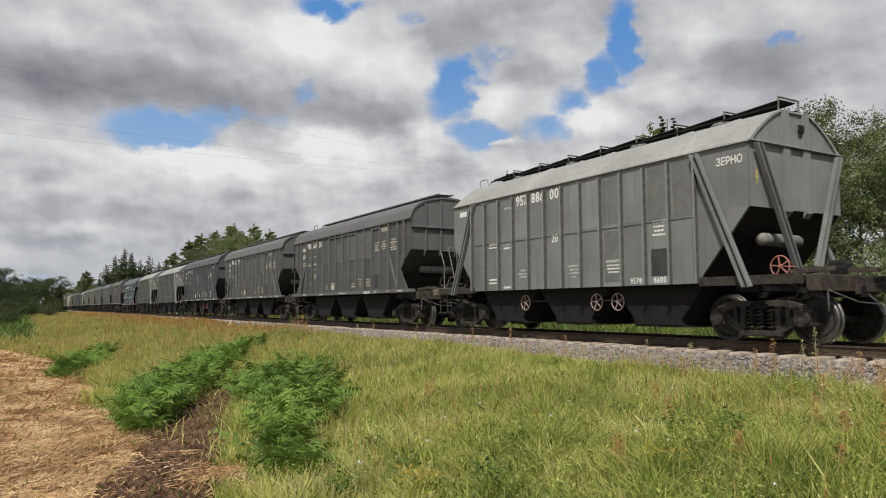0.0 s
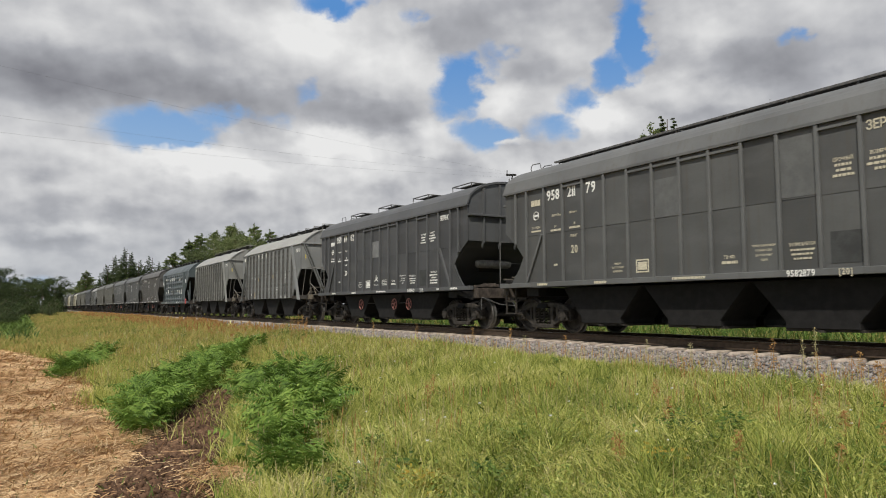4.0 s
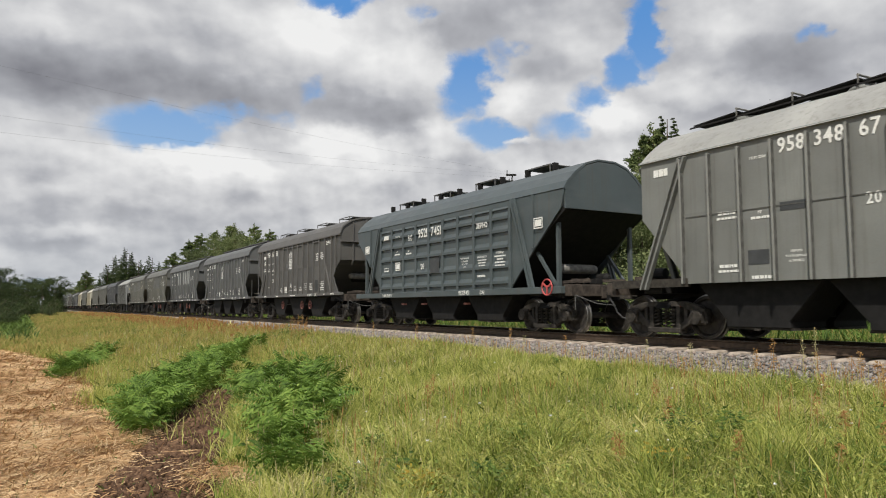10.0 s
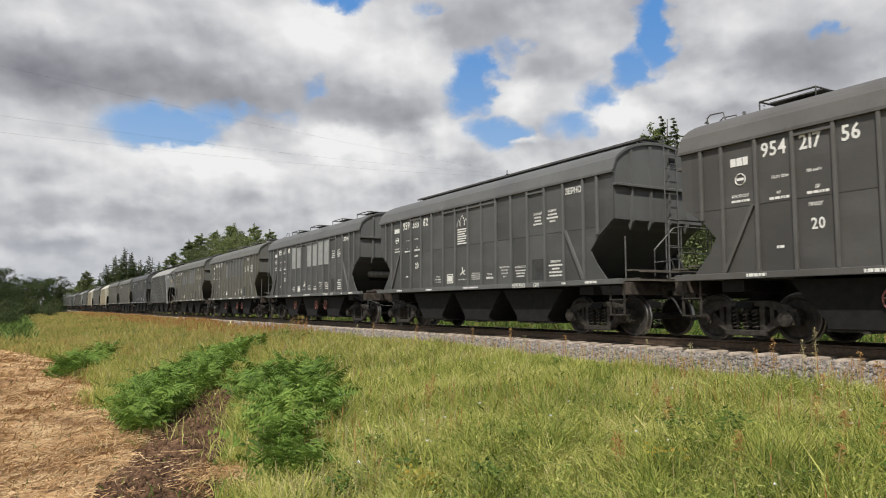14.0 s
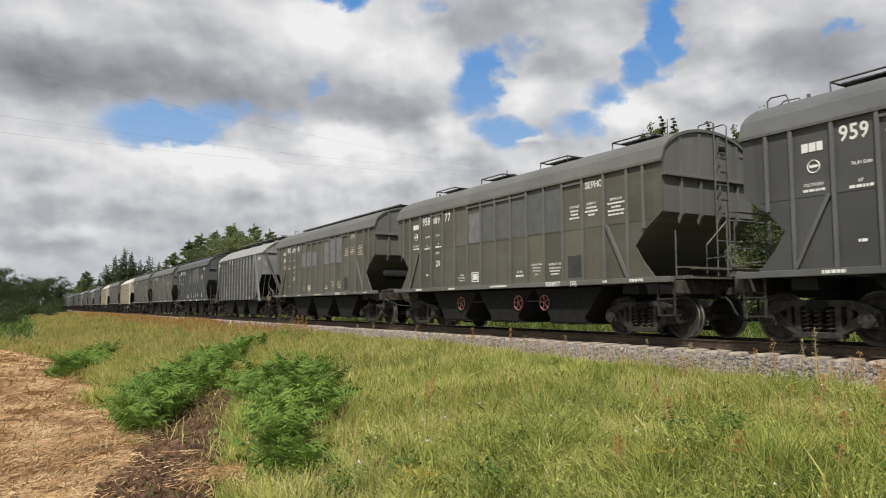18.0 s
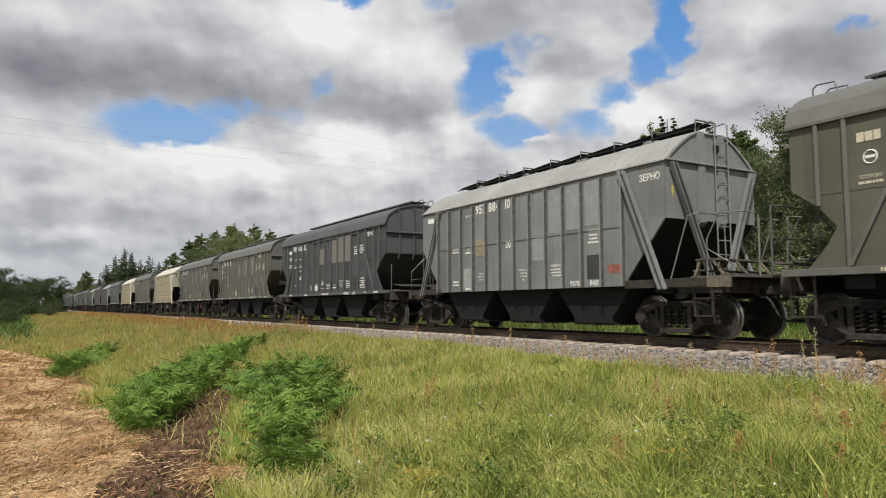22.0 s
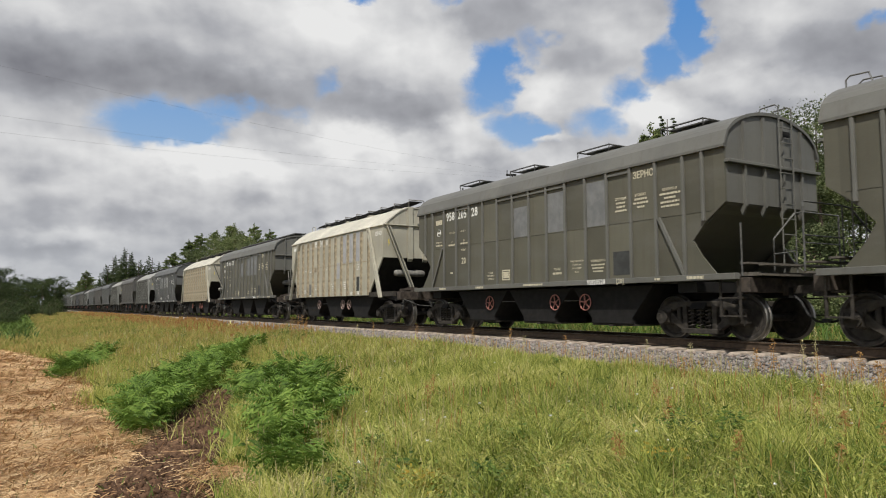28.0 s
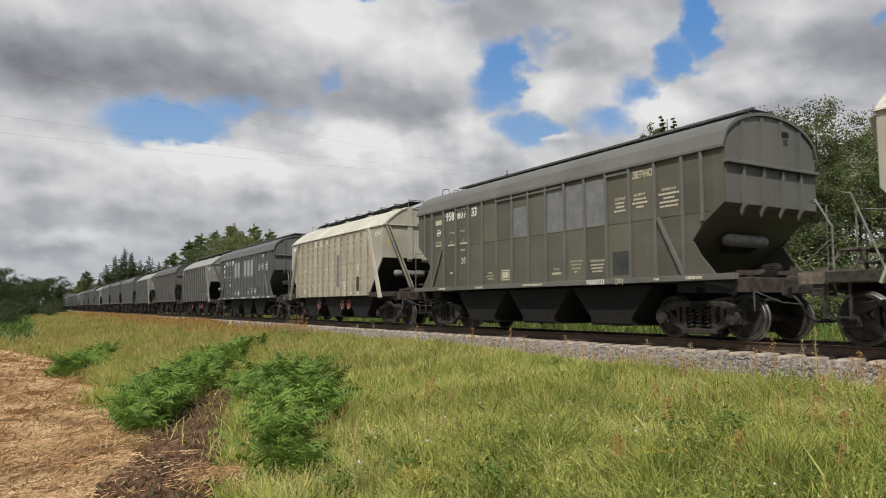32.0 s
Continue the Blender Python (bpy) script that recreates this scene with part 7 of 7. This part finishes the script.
TREE_KINDS = {"broadleaf": [make_tree("broadleaf", 11.0, s) for s in (1, 2, 3)], "pine": [make_tree("pine", 17.0, s) for s in (4, 5, 6)],
              "spruce": [make_tree("spruce", 16.0, s) for s in (7, 8)], "shrub": [make_tree("shrub", 3.2, s) for s in (9, 10, 11)]}
TREE_NAMES = {"broadleaf": ("broadleaf_tree", "leafy green tree at the edge of the wood", "tree", "trees by the track"),
              "pine": ("pine_tree", "tall Scots pine with a ragged dark crown", "tree", "pines by the track"),
              "spruce": ("spruce_tree", "dark pointed spruce at the edge of the wood", "tree", "spruces by the track"),
              "shrub": ("shrub", "dense green shrub on the verge beyond the track", "shrub", "shrubs by the track")}
tr = random.Random(21)


def plant_tree(kind, az, dist, el, broad=1.0, leaf=None):
    """A tree at a bearing left of +y, whose top stands at that elevation over the eye."""
    x, y = -dist * math.sin(radians(az)), dist * math.cos(radians(az))
    z = ground_z(x, y)
    top = EYE[2] + dist * math.tan(radians(el)) - z
    trunk, crown, h = TREE_KINDS[kind][tr.randrange(len(TREE_KINDS[kind]))]
    name, label, cat, group = TREE_NAMES[kind]
    thing = new(name)
    part("trunk", trunk, None, thing)
    foliage = part("crown", crown, None, thing)
    if leaf:
        foliage.material_slots[0].link = "OBJECT"
        foliage.material_slots[0].material = leaf
    k = top / h
    wide = k ** 0.6 * tr.uniform(0.9, 1.15) * broad
    thing.matrix_basis = pose(x, y, z - 0.05, 0, 0, tr.uniform(0, 360))
    thing.scale = (wide, wide, k)
    tagged(thing, label, cat, group)


for az, dist, el in ((31.0, 42, 13.6), (28.6, 44, 11.6), (26.9, 41, 10.9), (25.0, 43, 10.8), (32.4, 45, 11.0), (33.8, 47, 10.6), (35.5, 50, 10.8), (37.5, 52, 10.2),
                     (39.5, 55, 10.5), (41.5, 56, 10.0), (43.5, 60, 9.6), (45.6, 62, 9.2), (48.0, 68, 8.4), (50.5, 74, 7.6), (53.5, 82, 6.6), (57.0, 92, 5.6),
                     (61.0, 105, 4.6), (31.0, 52, 11.0), (34.6, 58, 9.8), (23.5, 44, 11.0), (20.5, 46, 11.0), (76.3, 136, 5.2)):
    plant_tree("broadleaf", az, dist, el, 0.85)
for az, dist, el in ((42.7, 66, 14.3), (43.3, 67, 13.7), (36.6, 62, 13.6), (35.6, 60, 13.0)):
    plant_tree("pine", az, dist, el, 1.1)
for az, dist, el in ((41.8, 66, 14.9), (40.9, 67, 14.7), (38.4, 66, 14.2), (33.0, 60, 14.4), (32.3, 58, 14.0), (31.6, 61, 13.6)):
    plant_tree("spruce", az, dist, el, 1.25)
# the wood's edge behind the rear of the train
for az, dist, el in ((80.2, 140, 4.3), (79.2, 142, 5.2), (78.3, 139, 5.7), (77.2, 145, 6.1), (75.9, 146, 6.6), (74.4, 144, 6.6), (73.2, 150, 6.2), (72.2, 150, 5.3),
                     (78.8, 152, 4.6), (76.6, 152, 5.4), (75.2, 154, 5.9), (73.8, 152, 5.5), (86.2, 250, 2.7), (85.9, 255, 2.3), (86.5, 258, 2.0)):
    plant_tree("pine", az, dist, el, 1.25)
for az, dist, el in ((77.0, 132, 4.8), (75.4, 134, 5.4), (74.2, 131, 4.9), (78.4, 133, 4.2)):
    plant_tree("broadleaf", az, dist, el, 0.9)
for az, dist, el in ((84.9, 205, 3.2), (84.3, 212, 3.9), (83.7, 205, 4.5), (83.2, 215, 4.2), (82.6, 208, 3.6), (82.0, 212, 3.9), (81.3, 210, 3.5), (80.8, 205, 3.8), (80.2, 208, 3.3), (79.6, 212, 2.8),
                     (84.6, 220, 2.7), (83.9, 222, 3.3), (83.0, 225, 3.4), (82.3, 220, 3.1), (81.6, 222, 3.0), (81.0, 222, 2.9), (85.3, 216, 2.2), (44.5, 64, 9.5), (47.0, 70, 8.8)):
    plant_tree("spruce", az, dist, el, 1.7)
for k in range(46):
    az = 20 + 44 * k / 46 + tr.uniform(-0.8, 0.8)
    plant_tree("shrub", az, tr.uniform(31, 38) / math.cos(radians(az)) ** 0.7, tr.uniform(2.6, 5.0) * (1 - 0.35 * k / 46))
# trees and shrubs at the far left, crowns in the shade-coloured leaves
for k in range(30):
    az = 87.8 + 7.5 * k / 29
    plant_tree("broadleaf" if k % 3 else "spruce", az, tr.uniform(185, 230), (1.5 + 0.45 * math.sin(k * 1.7) + (0.7 if az > 91.0 else 0.0)) * tr.uniform(0.92, 1.08), 1.3, LEAF_SHADE)
for az, dist, el in ((88.1, 170, 0.5), (88.9, 150, 0.6), (89.7, 130, 0.6), (90.6, 120, 0.7), (91.5, 105, 0.7), (92.4, 95, 0.8), (93.4, 90, 0.8), (88.4, 120, 0.1),
                     (90.9, 92, -0.1), (91.6, 84, 0.1), (92.4, 80, 0.3)):
    plant_tree("shrub", az, dist, el, 1.4, LEAF_SHADE)
for az, dist, el in ((86.6, 420, 1.3), (87.0, 430, 1.4), (87.4, 430, 1.3), (87.8, 440, 1.2)):
    plant_tree("broadleaf", az, dist, el)

# ---- lattice mast behind the track ----
mast = tagged(new("lattice_mast"), "slim grey lattice mast with a top crossarm behind the track", "mast")
mh = 22.0
bm = B()
for sx in (-1, 1):
    for sy in (-1, 1):
        bar(bm, (sx * 0.7, sy * 0.7, 0), (sx * 0.22, sy * 0.22, mh - 1.0), 0.09, 0.09)
legs = part("legs", bm, STEEL, mast)
bm = B()
for k in range(14):
    z0, z1 = k * (mh - 1) / 14, (k + 1) * (mh - 1) / 14
    w0, w1 = 0.7 - 0.48 * z0 / (mh - 1), 0.7 - 0.48 * z1 / (mh - 1)
    for s in (-1, 1):
        bar(bm, (-w0, s * w0, z0), (w1, s * w1, z1), 0.05, 0.05)
        bar(bm, (s * w0, w0, z0), (s * w1, -w1, z1), 0.05, 0.05)
part("lattice", bm, STEEL, mast)
bm = B()
bar(bm, (-0.7, 0, mh - 0.4), (0.9, 0, mh - 0.4), 0.16, 0.3)
bar(bm, (-0.55, 0, mh - 0.4), (-0.55, 0, mh + 0.35), 0.12, 0.12)
bar(bm, (0.2, 0, mh - 1.0), (0.3, 0, mh - 0.4), 0.2, 0.2)
part("crossarm", bm, UNDER, mast)
mast.matrix_basis = pose(-110 * math.sin(radians(53.8)), 110 * math.cos(radians(53.8)), -0.3, 0, 0, 60)

# ---- overhead wires from the mast across the field ----
wires = tagged(new("overhead_wires"), "three thin overhead wires sagging across the sky", "wires")
for k, (z0, z1) in enumerate(((mh, 19.0), (mh - 0.3, 14.6), (mh - 0.8, 13.2))):
    bm = B()
    a, b = Vector((-88.8, 65.0, z0 - 0.3)), Vector((-45.0, -37.0, z1 + 0.52 * (z1 - z0 + 0.3) * 0.5))
    rod(bm, [a.lerp(b, i / 24) - Vector((0, 0, 1.2 * math.sin(math.pi * i / 24))) for i in range(25)], 0.0045, 4)
    part("wire", bm, STEEL, wires)


# ---- the drifting sky backdrop ----
def backdrop_mesh():
    vs, fs, r = [], [], 3300.0
    na, ne = 60, 30
    for j in range(ne + 1):
        el = radians(-1.5 + 37 * j / ne)
        for i in range(na + 1):
            az = radians(14 + 92 * i / na)
            vs.append((-r * math.cos(el) * math.sin(az), r * math.cos(el) * math.cos(az), r * math.sin(el)))
    for j in range(ne):
        for i in range(na):
            a = j * (na + 1) + i
            fs.append((a, a + 1, a + na + 2, a + na + 1))
    mat = bpy.data.materials.new("cloudy_sky")
    mat.use_nodes = True
    t = mat.node_tree
    t.nodes.clear()
    out, em = t.nodes.new("ShaderNodeOutputMaterial"), t.nodes.new("ShaderNodeEmission")
    norm = t.nodes.new("ShaderNodeVectorMath")
    norm.operation = "NORMALIZE"
    t.links.new(t.nodes.new("ShaderNodeTexCoord").outputs["Object"], norm.inputs[0])
    t.links.new(sky_color(t, norm.outputs[0]), em.inputs[0])
    em.inputs[1].default_value = SKY_LIGHT * 0.84
    t.links.new(em.outputs[0], out.inputs[0])
    return quick_mesh("backdrop", vs, fs, mat, smooth_=True)


backdrop = tagged(new("backdrop", backdrop_mesh()), "broken white and grey cumulus clouds over blue sky", "sky", kind="structure")
backdrop.location = EYE

# single sleepers of the stretch that passes nearest
for i in range(250):
    part("sleeper", SLEEPER, None, track, at=pose(6.0 - i * 0.543, 0, 0))


# ---- movement ----
def motions():
    times = [0.0] + [1.6 * i for i in range(1, 20)] + [32.0]
    for i, w, row, paint in wagons:
        x = FIRST_X - PITCH * i
        walk(w, [(t, pose(x + rolled(t), TRACK_Y, 0)) for t in times])
    # wheels roll without slipping; all front and all rear wheelsets of the bogies turn alike
    spin = {}
    steps = [0.08 * k for k in range(401)]
    for i, w, row, paint in wagons:
        for o in w.children_recursive:
            if not o.name.startswith("wheelset"):
                continue
            side = 1 if o.matrix_basis.translation.x > 0 else -1
            if side not in spin:
                walk(o, [(t, pose(side * 0.925, 0, 0.475) @ Matrix.Rotation(rolled(t) / 0.475, 4, "Y")) for t in steps])
                spin[side] = o.animation_data
            else:
                o.rotation_mode = "QUATERNION"
                o.animation_data_create()
                o.animation_data.action = spin[side].action
                o.animation_data.action_slot = spin[side].action_slot
    # the clouds come on from beyond the rear of the train
    wind = Vector((math.sin(radians(84)), -math.cos(radians(84)), -0.17)) * 460.0
    walk(backdrop, [(0.0, pose(*(Vector(EYE) - wind * 0.41))), (32.0, pose(*(Vector(EYE) + wind * 0.59)))])


motions()
